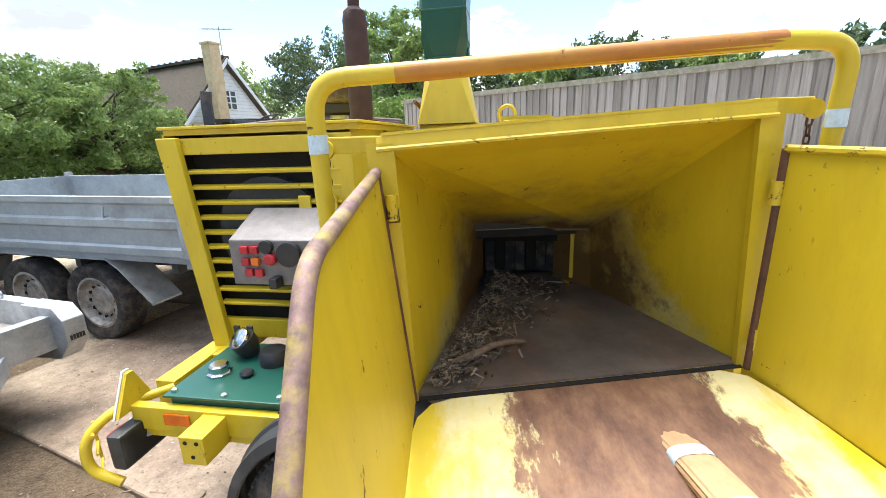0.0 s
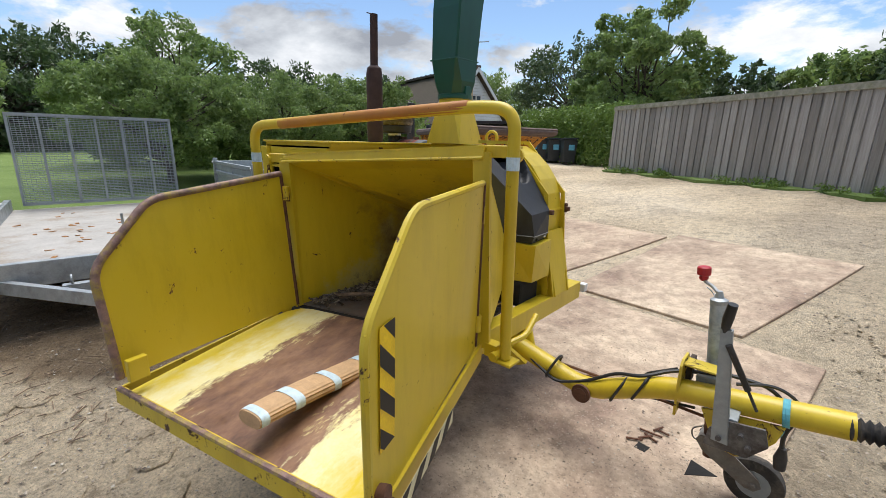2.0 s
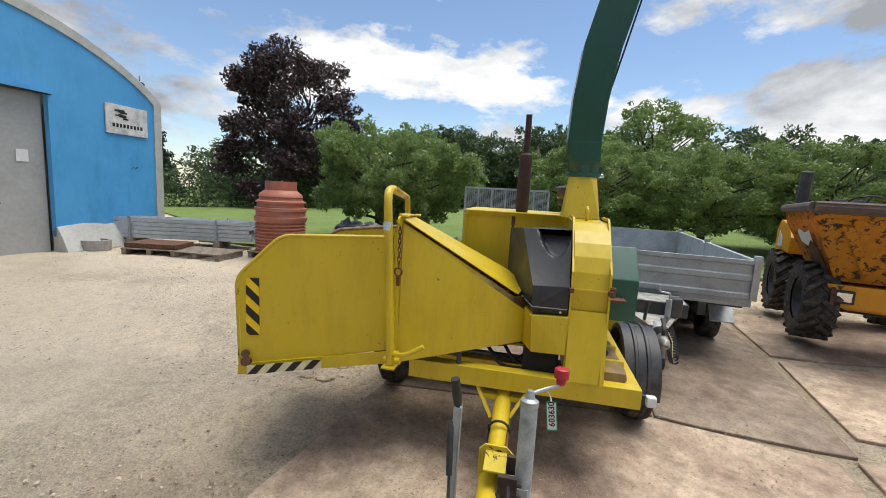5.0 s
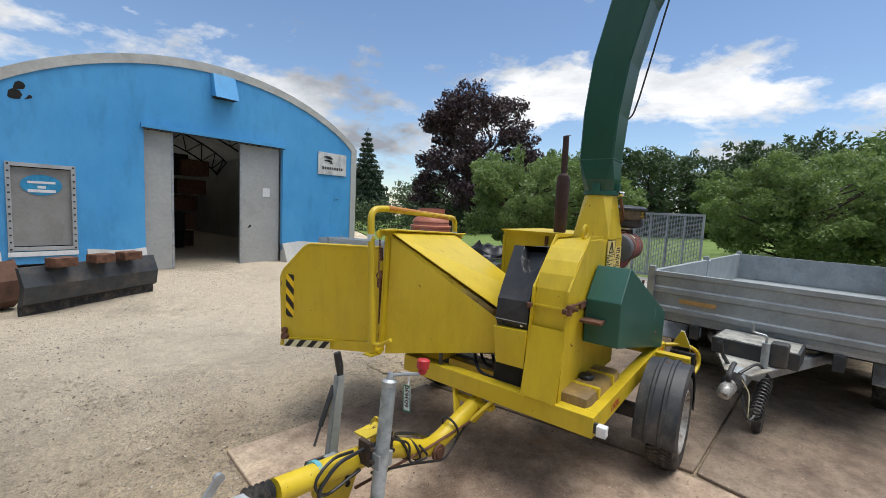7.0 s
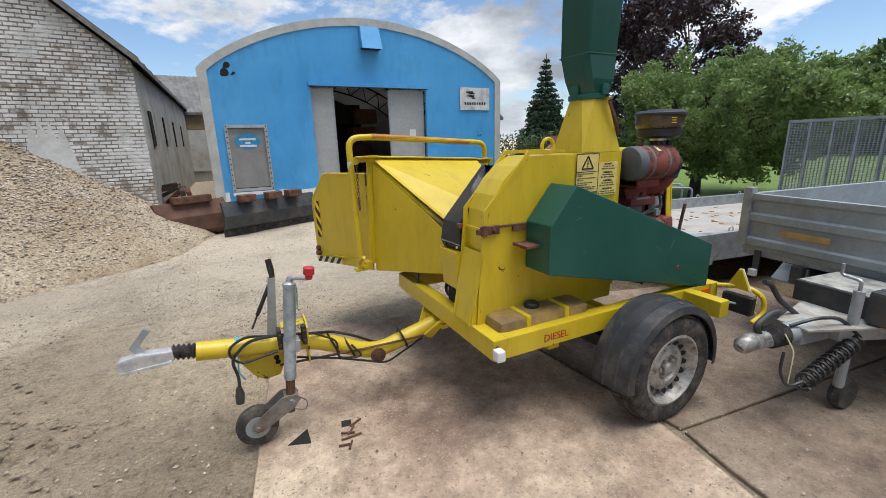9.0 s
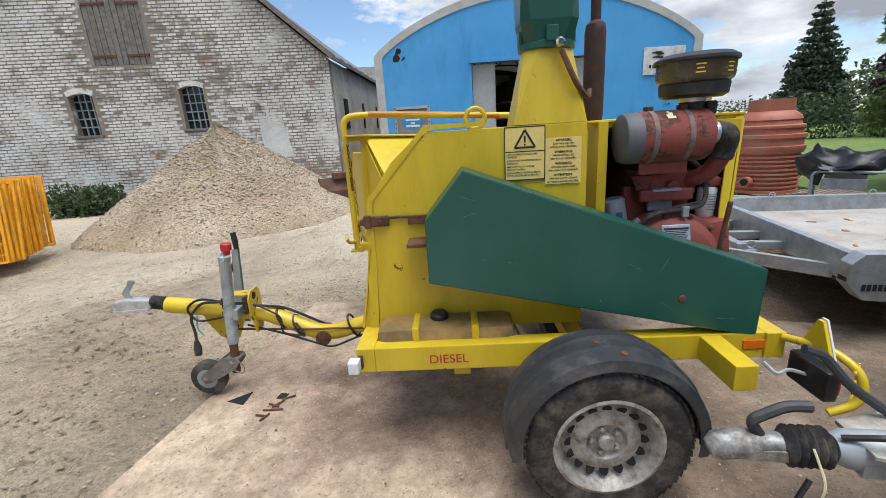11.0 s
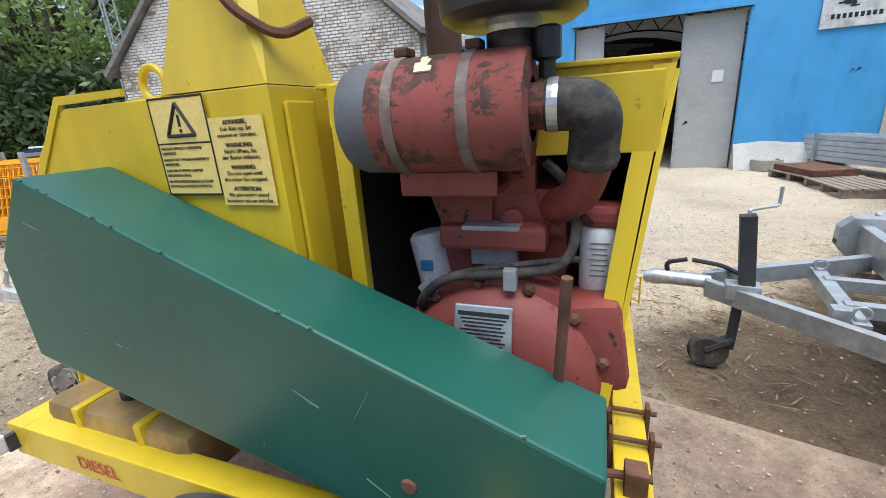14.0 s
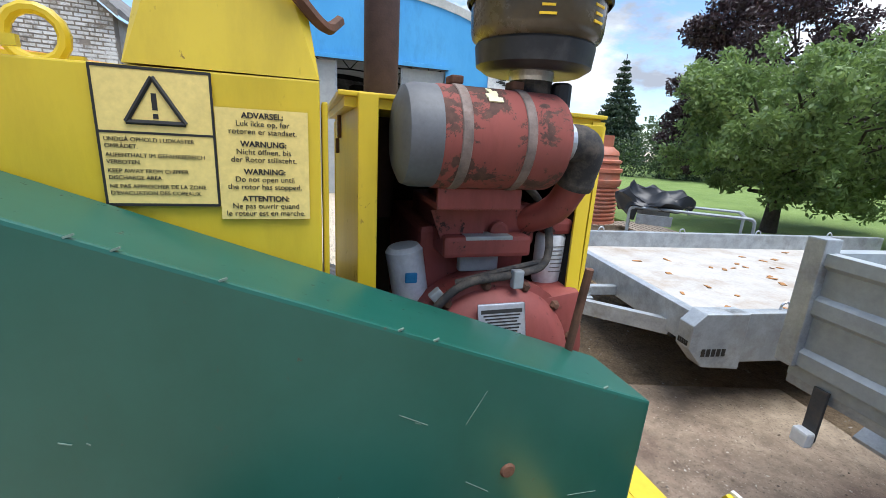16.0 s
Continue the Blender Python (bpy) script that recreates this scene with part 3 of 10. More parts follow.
# ---------------------------------------------------------------- leaves and trees
def leaf_cloud(name, blobs, count, size, mat, seed, flat=0.0):
    """Small leaf quads spread through the shells of several lumpy blobs (centre, radii)."""
    rng = np.random.default_rng(seed)
    vols = np.array([b[1][0] * b[1][1] + b[1][1] * b[1][2] for b in blobs])
    which = rng.choice(len(blobs), count, p=vols / vols.sum())
    C = np.array([b[0] for b in blobs])[which]
    R = np.array([b[1] for b in blobs])[which]
    d = rng.normal(size=(count, 3))
    d /= np.linalg.norm(d, axis=1)[:, None]
    lump = 1 + 0.22 * np.sin(d[:, 0] * 7 + which) * np.cos(d[:, 1] * 6 + which * 2) + 0.12 * np.sin(d[:, 2] * 11 + which)
    rad = np.where(rng.random(count) < 0.66, 0.80 + 0.24 * rng.random(count), 0.35 + 0.5 * rng.random(count)) * lump
    twig = (rng.random(count) < 0.10) & (np.sin(d[:, 0] * 23 + which) * np.sin(d[:, 1] * 19) * np.cos(d[:, 2] * 21) > 0.25)
    rad = np.where(twig, 1.0 + 0.42 * rng.random(count), rad)
    P = C + d * R * rad[:, None]
    u = rng.normal(size=(count, 3)) + np.array([0, 0, -0.3])
    u /= np.linalg.norm(u, axis=1)[:, None]
    v = np.cross(u, rng.normal(size=(count, 3)) + d * 0.8)
    v /= np.linalg.norm(v, axis=1)[:, None] + 1e-9
    s = size * (0.6 + 0.8 * rng.random(count))[:, None]
    V = np.stack([P - u * s, P + v * s * 0.42, P + u * s, P - v * s * 0.42], 1).reshape(-1, 3)
    F = np.arange(count * 4).reshape(-1, 4)
    me = bpy.data.meshes.new(name)
    me.from_pydata(V.tolist(), [], F.tolist())
    me.materials.append(mat)
    return me


def limb(bm, a, b, r1, r2, rng, n=7, wob=0.06):
    a, b = Vector(a), Vector(b)
    L = (b - a).length
    pts = [a.lerp(b, t) + Vector((rng.normal(), rng.normal(), rng.normal() * 0.4)) * wob * L * (0 < t < 1) for t in (0, 0.25, 0.5, 0.75, 1)]
    tube(pts, r1, n, bm, radii=[r1 + (r2 - r1) * t for t in (0, 0.25, 0.5, 0.75, 1)])


def tree(name, x, y, h, spread, trunk_h, mat, count, leaf, seed, label, dense=1.0, z0=None, cone=0.0, shift=(0, 0)):
    """A trunk, limbs to the crown's edge, and leaf clumps along and beyond each limb. cone: 0 round, 1 tapering to the top."""
    rng = np.random.default_rng(seed)
    z = height(x, y) - 0.05 if z0 is None else z0
    t = empty(name, pose(x, y, z), label, "tree")
    blobs, bm = [], bmnew()
    r0 = 0.022 * h + 0.05
    tube([(0, 0, 0), (0.03, 0.02, trunk_h * 0.5), (0, 0, trunk_h), (0.04, 0, trunk_h + (h - trunk_h) * 0.55)], r0, 9, bm, radii=[r0 * 1.25, r0, r0 * 0.85, r0 * 0.3])
    k = int(44 * dense) + 10
    for i in range(k):
        a = i * 2.399 + rng.random() * 0.6
        f = (i + 0.5) / k
        zz = trunk_h * 0.85 + (h - trunk_h) * (0.10 + 0.76 * f)
        round_ = math.sin(math.pi * (0.16 + 0.70 * (1 - f))) ** 0.8
        taper = (1.02 - f) ** 0.75
        rr = spread * (round_ * (1 - cone) + taper * cone) * (0.42 + 0.52 * rng.random() ** 0.5)
        c = Vector((math.cos(a) * rr + shift[0], math.sin(a) * rr + shift[1], zz + 0.035 * h * rng.normal()))
        limb(bm, (0, 0, min(zz * 0.9, trunk_h * (0.8 + 0.5 * f) + (h - trunk_h) * 0.35 * f)), c, r0 * 0.40, r0 * 0.07, rng, 6)
        br = spread * (0.10 + 0.11 * rng.random())
        blobs.append((tuple(c), (br, br, br * (0.66 + 0.2 * rng.random()))))
        for q in range(3):
            d = Vector((math.cos(a) + rng.normal() * 0.6, math.sin(a) + rng.normal() * 0.6, 0.25 + rng.normal() * 0.6)).normalized()
            e = c + d * br * (0.9 + 0.5 * rng.random())
            sr = br * (0.30 + 0.30 * rng.random())
            blobs.append((tuple(e), (sr, sr, sr * 0.75)))
    for q in range(5):
        sr = spread * (0.07 + 0.07 * rng.random())
        blobs.append(((shift[0] + rng.normal() * spread * 0.22 * (1 - 0.6 * cone), shift[1] + rng.normal() * spread * 0.22 * (1 - 0.6 * cone), h - sr - 0.08 * h * rng.random()), (sr, sr, sr * 1.2)))
    blobs.append(((shift[0], shift[1], trunk_h + (h - trunk_h) * 0.40), (spread * 0.44, spread * 0.44, (h - trunk_h) * 0.30)))
    if dense > 1.2:
        for q in range(7):
            a = q * 0.9
            blobs.append(((math.cos(a) * spread * 0.5, math.sin(a) * spread * 0.5, h * (0.14 + 0.05 * (q % 3))), (spread * 0.38, spread * 0.38, h * 0.15)))
    part("trunk", bm, M_bark, t, smooth=True)
    crown = new("crown", leaf_cloud("crown", blobs, count, leaf, mat, seed))
    crown.parent = t
    return t


def fir(name, x, y, h, r, seed, label):
    rng = np.random.default_rng(seed)
    t = empty(name, pose(x, y, height(x, y) - 0.05), label, "tree")
    part("trunk", tube([(0, 0, 0), (0, 0, h)], 0.2, 8, radii=[0.22, 0.03]), M_bark, t)
    blobs = []
    n = 17
    for i in range(n):
        f = i / n
        ring = 9 if i < 10 else 6
        for k in range(ring):
            a = k * 2 * math.pi / ring + i * 0.7 + rng.random() * 0.3
            rr = r * (1 - f) * (0.55 + 0.4 * rng.random())
            blobs.append(((math.cos(a) * rr, math.sin(a) * rr, 0.5 + h * 0.94 * f - 0.12 * rr), (0.16 + 0.34 * r * (1 - f), 0.16 + 0.34 * r * (1 - f), 0.14 + 0.10 * r * (1 - f))))
    crown = new("crown", leaf_cloud("crown", blobs, 24000, 0.17, M_fir, seed))
    crown.parent = t
    return t


# ---------------------------------------------------------------- blue hall
HW, HE, HA, HD = 8.70, 3.56, 5.02, 16.0          # width, eaves, apex, depth
hall = empty("tunnel_hall", pose(1.42, -8.27, height(0, -8), 0, 0, 180 - 7.3), "blue tarpaulin storage hall with a rounded grey-edged roof", "hall")


def thin_tarp(name, col, through_):
    """A tarpaulin that lets some daylight through."""
    m = Mat(name, 0.6)
    c = m.ramp(m.noise(1.4, 8, 0.65), [(0.3, tuple(v * 0.72 for v in col)), (0.7, col)])
    m.color(c)
    tr = m.n.new("ShaderNodeBsdfTranslucent")
    m.l.new(c, tr.inputs["Color"])
    mixs = m.n.new("ShaderNodeMixShader")
    mixs.inputs[0].default_value = through_
    m.l.new(m.b.outputs[0], mixs.inputs[1])
    m.l.new(tr.outputs[0], mixs.inputs[2])
    m.l.new(mixs.outputs[0], m.n["Material Output"].inputs["Surface"])
    return m.m


def arch(w0, w1, e, a, n=26):
    """Gable outline between the eaves: a flattened arch from (w0, e) over the apex to (w1, e)."""
    out = []
    for i in range(n + 1):
        t = math.pi * i / n
        c, s = math.cos(t), math.sin(t)
        out.append((0.5 * (w0 + w1) - 0.5 * (w1 - w0) * c, e + (a - e) * max(0.0, 1 - c * c) ** 0.85))
    return out


D0, D1, DH, SX0, SX1, SZ0, SZ1 = 2.62, 6.02, 3.27, 0.42, 1.42, 0.62, 2.22      # gate and side door


def hall_gable():
    """The front wall: a thick sheet with the gate and the side door cut through it."""
    bm = bmnew()
    top = arch(0.22, HW - 0.22, HE - 0.05, HA - 0.20)
    def ztop(x):
        for (xa, za), (xb, zb) in zip(top, top[1:]):
            if xa - 1e-6 <= x <= xb + 1e-6:
                return za + (zb - za) * (x - xa) / max(1e-6, xb - xa)
        return HE
    xs = sorted({p[0] for p in top} | {SX0, SX1, D0, D1})
    cols = list(zip(xs, xs[1:]))
    for a, b in cols:
        mid = 0.5 * (a + b)
        spans = [(0.32, None)]
        if SX0 - 1e-6 <= mid <= SX1 + 1e-6:
            spans = [(0.32, SZ0), (SZ1, None)]
        if D0 - 1e-6 <= mid <= D1 + 1e-6:
            spans = [(DH, None)]
        for z0, z1 in spans:
            q = [(a, z0), (b, z0), (b, z1 if z1 else ztop(b)), (a, z1 if z1 else ztop(a))]
            loft(bm, [[(x, 0.0, z) for x, z in q], [(x, 0.12, z) for x, z in q]])
    bmesh.ops.remove_doubles(bm, verts=list(bm.verts), dist=0.0005)
    inner = [f for f in bm.faces if abs(f.normal.x) > 0.9 and all(len(e.link_faces) > 2 for e in f.edges if abs((e.verts[0].co - e.verts[1].co).z) > 0.2)]
    bmesh.ops.delete(bm, geom=inner, context="FACES_ONLY")
    return bm


part("front_wall", hall_gable(), M_blue, hall, "sky-blue tarpaulin front with creases and small tears")
outer, innr = arch(0, HW, HE, HA), arch(0.22, HW - 0.22, HE - 0.05, HA - 0.20)
rim = bmnew()
ro = [(0, 0.0)] + outer + [(HW, 0.0)]
ri = [(0.22, 0.0)] + innr + [(HW - 0.22, 0.0)]
for (a, b), (c, d) in zip(zip(ro, ro[1:]), zip(ri, ri[1:])):
    loft(rim, [[(a[0], -0.03, a[1]), (b[0], -0.03, b[1]), (d[0], -0.03, d[1]), (c[0], -0.03, c[1])],
               [(a[0], 0.14, a[1]), (b[0], 0.14, b[1]), (d[0], 0.14, d[1]), (c[0], 0.14, c[1])]])
bmesh.ops.remove_doubles(rim, verts=list(rim.verts), dist=0.0005)
part("edge_band", rim, M_tarpgrey, hall, "grey tarpaulin edge band")
shell = bmnew()
so = [(0.02, 0.0)] + [(min(max(x, 0.02), HW - 0.02), z - 0.02) for x, z in outer] + [(HW - 0.02, 0.0)]
loft(shell, [[(x, 0.14, z) for x, z in so], [(x, HD, z) for x, z in so]], close=False, caps=False)
bmesh.ops.solidify(shell, geom=list(shell.faces), thickness=0.05)
part("roof_cover", shell, thin_tarp("pale_roof_tarpaulin", (0.50, 0.50, 0.47), 0.35), hall, "pale grey tarpaulin roof cover")
lin = [(0.10, 0.0)] + [(min(max(x, 0.10), HW - 0.10), z - 0.10) for x, z in outer] + [(HW - 0.10, 0.0)]
lnb = loft(bmnew(), [[(x, 0.30, z) for x, z in lin], [(x, HD - 0.05, z) for x, z in lin]], close=False, caps=False)
bmesh.ops.solidify(lnb, geom=list(lnb.faces), thickness=0.02)
part("inner_sheet", lnb, thin_tarp("white_inner_tarpaulin", (0.58, 0.57, 0.53), 0.45), hall)
# back wall is near-black: the hall's unlit depth is put into its colour
part("back_wall", prism([(x, z) for x, z in so], "y", HD, HD + 0.1), M_blackwall, hall)
for a, b in ((0.22, SX0 - 0.1), (SX1 + 0.15, D0), (D1, HW - 0.22)):
    skirt = bmnew()
    n = max(2, int((b - a) / 0.25))
    ring = []
    for i in range(n + 1):
        x = a + (b - a) * i / n
        o = 0.10 + 0.07 * abs(math.sin(x * 3.3))
        ring.append([(x, -0.02, 0.55 + 0.03 * math.sin(x * 5)), (x, -o, 0.28), (x, -o - 0.12, 0.0), (x, 0.10, 0.0), (x, 0.10, 0.55)])
    loft(skirt, ring)
    part("ground_skirt", skirt, M_tarpgrey, hall, "sagging grey tarpaulin skirt along the foot", smooth=True)
# sliding gate leaves pushed half open
for a, b, y in ((D0 + 0.02, D0 + 0.62, 0.16), (D1 - 1.14, D1 - 0.02, 0.16)):
    leaf = part("gate_leaf", bx((0.5 * (a + b), y + 0.03, DH * 0.5 - 0.02), (b - a, 0.05, DH - 0.04)), M_dooralu, hall, "grey sheet-metal sliding gate leaf")
    part("gate_edge", bx((b if a < 3 else a, y + 0.03, DH * 0.5 - 0.02), (0.05, 0.07, DH - 0.05)), M_galv, leaf)
part("paper_notice", bx((D1 - 0.42, 0.150, 1.98), (0.21, 0.006, 0.24), bev=0), M_white, hall, "white paper notice on the gate")
part("gate_header", bx((0.5 * (D0 + D1), -0.03, DH + 0.03), (D1 - D0 + 0.12, 0.07, 0.10)), M_blue, hall, "blue fabric pelmet over the gate track")
part("gate_track", bx((0.5 * (D0 + D1), -0.045, DH - 0.03), (D1 - D0 + 0.06, 0.05, 0.022)), M_dark, hall)
# trusses, floor and goods inside
tr = bmnew()
for k, yy in enumerate((1.2, 5.0, 9.0)):
    up = [(x, z - 0.16) for x, z in arch(0.1, HW - 0.1, HE, HA)]
    lo = [(x, z - 0.75) for x, z in arch(0.5, HW - 0.5, HE, HA)]
    for s in (up, lo):
        tube([(x, yy, z) for x, z in s], 0.035, 6, tr)
    for i in range(0, len(up) - 1, 2):
        tube([(up[i][0], yy, up[i][1]), (lo[i + 1][0], yy, lo[i + 1][1])], 0.022, 5, tr)
        tube([(lo[i + 1][0], yy, lo[i + 1][1]), (up[min(i + 2, len(up) - 1)][0], yy, up[min(i + 2, len(up) - 1)][1])], 0.022, 5, tr)
part("roof_trusses", tr, M_dark, hall, "dark steel roof trusses")
# side door with a studded frame
dr = part("side_door", bx((0.5 * (SX0 + SX1), 0.05, 0.5 * (SZ0 + SZ1)), (SX1 - SX0 - 0.12, 0.05, SZ1 - SZ0 - 0.1)), plain("grey_door_sheet", (0.26, 0.255, 0.245), 0.6, 0, 0.15, 3), hall, "grey side door in a studded frame")
fr = bmnew()
w = 0.07
box(fr, (SX0 + w / 2, -0.02, 0.5 * (SZ0 + SZ1)), (w, 0.06, SZ1 - SZ0 + 0.08))
box(fr, (SX1 - w / 2, -0.02, 0.5 * (SZ0 + SZ1)), (w, 0.06, SZ1 - SZ0 + 0.08))
box(fr, (0.5 * (SX0 + SX1), -0.02, SZ1), (SX1 - SX0 - 2 * w, 0.06, w))
box(fr, (0.5 * (SX0 + SX1), -0.02, SZ0), (SX1 - SX0 - 2 * w, 0.06, w))
part("door_frame", fr, plain("pale_door_frame", (0.43, 0.45, 0.455), 0.5, 0.2, 0.15, 6, 0.1, ((0.33, 0.31, 0.28), 0.35)), dr, "pale galvanised studded frame")
part("threshold_strip", bx((0.5 * (SX0 + SX1), -0.035, SZ0 - 0.10), (SX1 - SX0 + 0.02, 0.03, 0.09)), M_white, dr)
st = bmnew()
for i in range(13):
    z = SZ0 + (SZ1 - SZ0) * i / 12
    for x in (SX0 + w / 2, SX1 - w / 2):
        box(st, (x, -0.055, z), (0.03, 0.016, 0.03))
part("stud_row", st, M_black, dr)["kind"] = "stuff"
lg = bmnew()
lathe([(0.30, 0), (0.30, 0.006)], 32, Matrix.Translation((0.92, 0.020, 1.85)) @ Matrix.Rotation(math.pi / 2, 4, "X") @ Matrix.Diagonal((1, 0.66, 1, 1)), lg)
part("oval_badge", lg, plain("blue_badge", (0.03, 0.28, 0.52), 0.4), dr, "oval blue badge with white marks")
wv = bmnew()
box(wv, (0.92, 0.010, 1.90), (0.40, 0.004, 0.045))
box(wv, (0.92, 0.010, 1.81), (0.12, 0.004, 0.05))
box(wv, (0.92, 0.010, 1.735), (0.40, 0.004, 0.055))
part("badge_marks", wv, M_white, dr)
# sign board with weathered lettering
sb = part("sign_board", bx((7.72, -0.03, 3.0), (1.08, 0.03, 0.68)), plain("flaking_white_sign", (0.68, 0.68, 0.66), 0.6, 0, 0.1, 6, 0.1, ((0.25, 0.27, 0.30), 0.55)), hall, "flaking white sign with dark lettering on the blue front")
bars = bmnew()
for i in range(9):
    box(bars, (7.36 + i * 0.09, -0.048, 2.86), (0.055, 0.004, 0.085))
part("sign_marks", bars, M_ink, sb)
em = bmnew()
rng0 = np.random.default_rng(5)
for i in range(11):
    box(em, (7.45 + rng0.random() * 0.25, -0.048 - 0.0004 * i, 3.02 + rng0.random() * 0.18), (0.05 + 0.12 * rng0.random(), 0.004, 0.03 + 0.05 * rng0.random()))
part("sign_emblem", em, M_ink, sb)
vt = bmnew()
loft(vt, [[(4.05, -0.01, 4.28), (4.62, -0.01, 4.28), (4.62, -0.30, 4.22), (4.05, -0.30, 4.22)],
          [(4.05, -0.01, 4.80), (4.62, -0.01, 4.80), (4.60, -0.10, 4.80), (4.07, -0.10, 4.80)]])
vhood = part("vent_hood", vt, M_blue, hall, "blue tarpaulin vent hood above the gate")
# near-black plate: the shade under the hood painted as a solid mouth
part("vent_mouth", bx((4.335, -0.155, 4.235), (0.52, 0.24, 0.03)), M_dark, vhood)
holes = bmnew()
for x, z, s in ((0.62, 3.62, 0.07), (0.55, 3.45, 0.09), (0.75, 3.44, 0.03), (7.9, 1.85, 0.02), (7.8, 1.84, 0.015), (5.0, 1.0, 0.03)):
    for i in range(3):
        lathe([(s * (0.5 + 0.3 * i), 0), (s * (0.5 + 0.3 * i) * 0.9, 0.004)], 7, Matrix.Translation((x + 0.03 * i, -0.002 - 0.002 * i, z + 0.025 * i)) @ Matrix.Rotation(math.pi / 2, 4, "X"), holes)
part("tear_patch", holes, M_dark, hall)["kind"] = "stuff"

def hall_goods():
    g = empty("stacked_goods", pose(-2.6, -11.5, height(-2, -11)), "dark stacked machinery and goods in the open hall", "goods")
    rng = np.random.default_rng(8)
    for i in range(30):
        # most crates near-black, carrying the shade of the unlit hall
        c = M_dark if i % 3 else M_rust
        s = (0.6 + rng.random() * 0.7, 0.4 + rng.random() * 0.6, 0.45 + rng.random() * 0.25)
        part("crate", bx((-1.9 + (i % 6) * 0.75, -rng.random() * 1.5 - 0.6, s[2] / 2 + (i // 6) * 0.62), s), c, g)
    part("red_tank", cyl((0.9, 1.1, 0.85), (2.0, 1.2, 0.85), 0.22, 16), M_redp, g, "red cylindrical tank")
hall_goods()


# ---------------------------------------------------------------- whitewashed brick barn
BX0, BX1, BY, BE, BR, BD = 2.66, 12.35, -8.5, 3.62, 7.95, 17.0
barn = empty("brick_barn", pose(BX0, BY, 0), "old whitewashed brick barn with a tall gable and grey roof", "barn")
BW = BX1 - BX0
OPEN = [(3.40, 4.02, 1.98, 3.10), (6.20, 6.80, 1.96, 3.05), (4.52, 5.92, 3.66, 5.35)]      # two windows and the hatch: x0, x1, z0, z1


def gtop(x):
    return BE + (BR - BE) * (1 - abs(2 * x / BW - 1)) - 0.02


def gable_core():
    bm = bmnew()
    xs = sorted({0, BW, BW / 2} | {v for o in OPEN for v in o[:2]})
    for a, b in zip(xs, xs[1:]):
        mid = 0.5 * (a + b)
        cuts = sorted([(o[2], o[3]) for o in OPEN if o[0] <= mid <= o[1]])
        z = -0.2
        for z0, z1 in cuts + [(None, None)]:
            t = [(a, z), (b, z), (b, z0 if z0 is not None else gtop(b)), (a, z0 if z0 is not None else gtop(a))]
            loft(bm, [[(x, 0.0, q) for x, q in t], [(x, -0.4, q) for x, q in t]])
            z = z1
    bmesh.ops.remove_doubles(bm, verts=list(bm.verts), dist=0.0005)
    return bm


core = part("gable_wall", gable_core(), M_mortar, barn, "whitewashed brick gable, flaking to the bare brick")
part("side_wall", prism([(0, -0.4), (0.4, -0.4), (-1.80, -BD), (-2.20, -BD)], "z", -0.2, BE - 0.02), M_sidewall, barn, "grey-white rendered side wall")
part("side_wall", bx((BW - 0.2, -BD / 2 - 0.2, BE / 2 - 0.1), (0.4, BD - 0.4, BE + 0.2), bev=0), M_whitewash, barn)
part("rear_gable", prism([(0, -0.2), (BW, -0.2), (BW, BE), (BW / 2, BR), (0, BE)], "y", -BD, -BD + 0.4), M_whitewash, barn)
for side in (0, 1):
    bm = bmnew()
    n = 60
    rings = []
    for i in range(n + 1):
        y = 0.22 - (BD + 0.3) * i / n
        o = 0.03 * math.sin(i * 1.9)
        xe, ze = (-0.14 + 0.130 * min(0, y), BE - 0.06) if side == 0 else (BW + 0.42, BE - 0.30)
        rings.append([(BW / 2, y, BR + 0.14 + o), (xe, y, ze + 0.12 + o), (xe, y, ze), (BW / 2, y, BR + 0.0)])
    loft(bm, rings)
    part("roof", bm, M_eternit, barn, "grey corrugated roof sheets")
part("verge_board", slab([(-0.14, 0.23, BE - 0.10), (BW / 2, 0.23, BR + 0.0), (BW / 2, 0.23, BR + 0.10), (-0.14, 0.23, BE + 0.02)], 0.03), M_wood, barn)
part("verge_board", slab([(BW + 0.36, 0.23, BE - 0.32), (BW / 2, 0.23, BR + 0.0), (BW / 2, 0.23, BR + 0.10), (BW + 0.36, 0.23, BE - 0.20)], 0.03), M_wood, barn)
for x0, x1, z0, z1 in OPEN[:2]:
    win = part("window", bx((0.5 * (x0 + x1), -0.22, 0.5 * (z0 + z1)), (x1 - x0, 0.02, z1 - z0), bev=0), M_glass, barn, "small iron-barred barn window with a segmental head")
    bars = bmnew()
    for i in range(1, 4):
        box(bars, (x0 + (x1 - x0) * i / 4, -0.19, 0.5 * (z0 + z1)), (0.028, 0.035, z1 - z0))
    for i in range(1, 5):
        box(bars, (0.5 * (x0 + x1), -0.188, z0 + (z1 - z0) * i / 5), (x1 - x0, 0.03, 0.028))
    part("glazing_bars", bars, M_galvdull, win)
    part("window_sill", bx((0.5 * (x0 + x1), 0.0, z0 - 0.03), (x1 - x0 + 0.12, 0.14, 0.06)), M_wood, win)
    hd = bmnew()
    for i in range(9):
        a = (i - 4) / 4
        box(hd, (0.5 * (x0 + x1) + a * (x1 - x0) * 0.5, -0.10, z1 + 0.045 - 0.07 * a * a), (0.075, 0.22, 0.13), Euler((0, a * 0.35, 0)).to_matrix())
    part("window_head", hd, M_brick, win)
hx0, hx1, hz0, hz1 = OPEN[2]
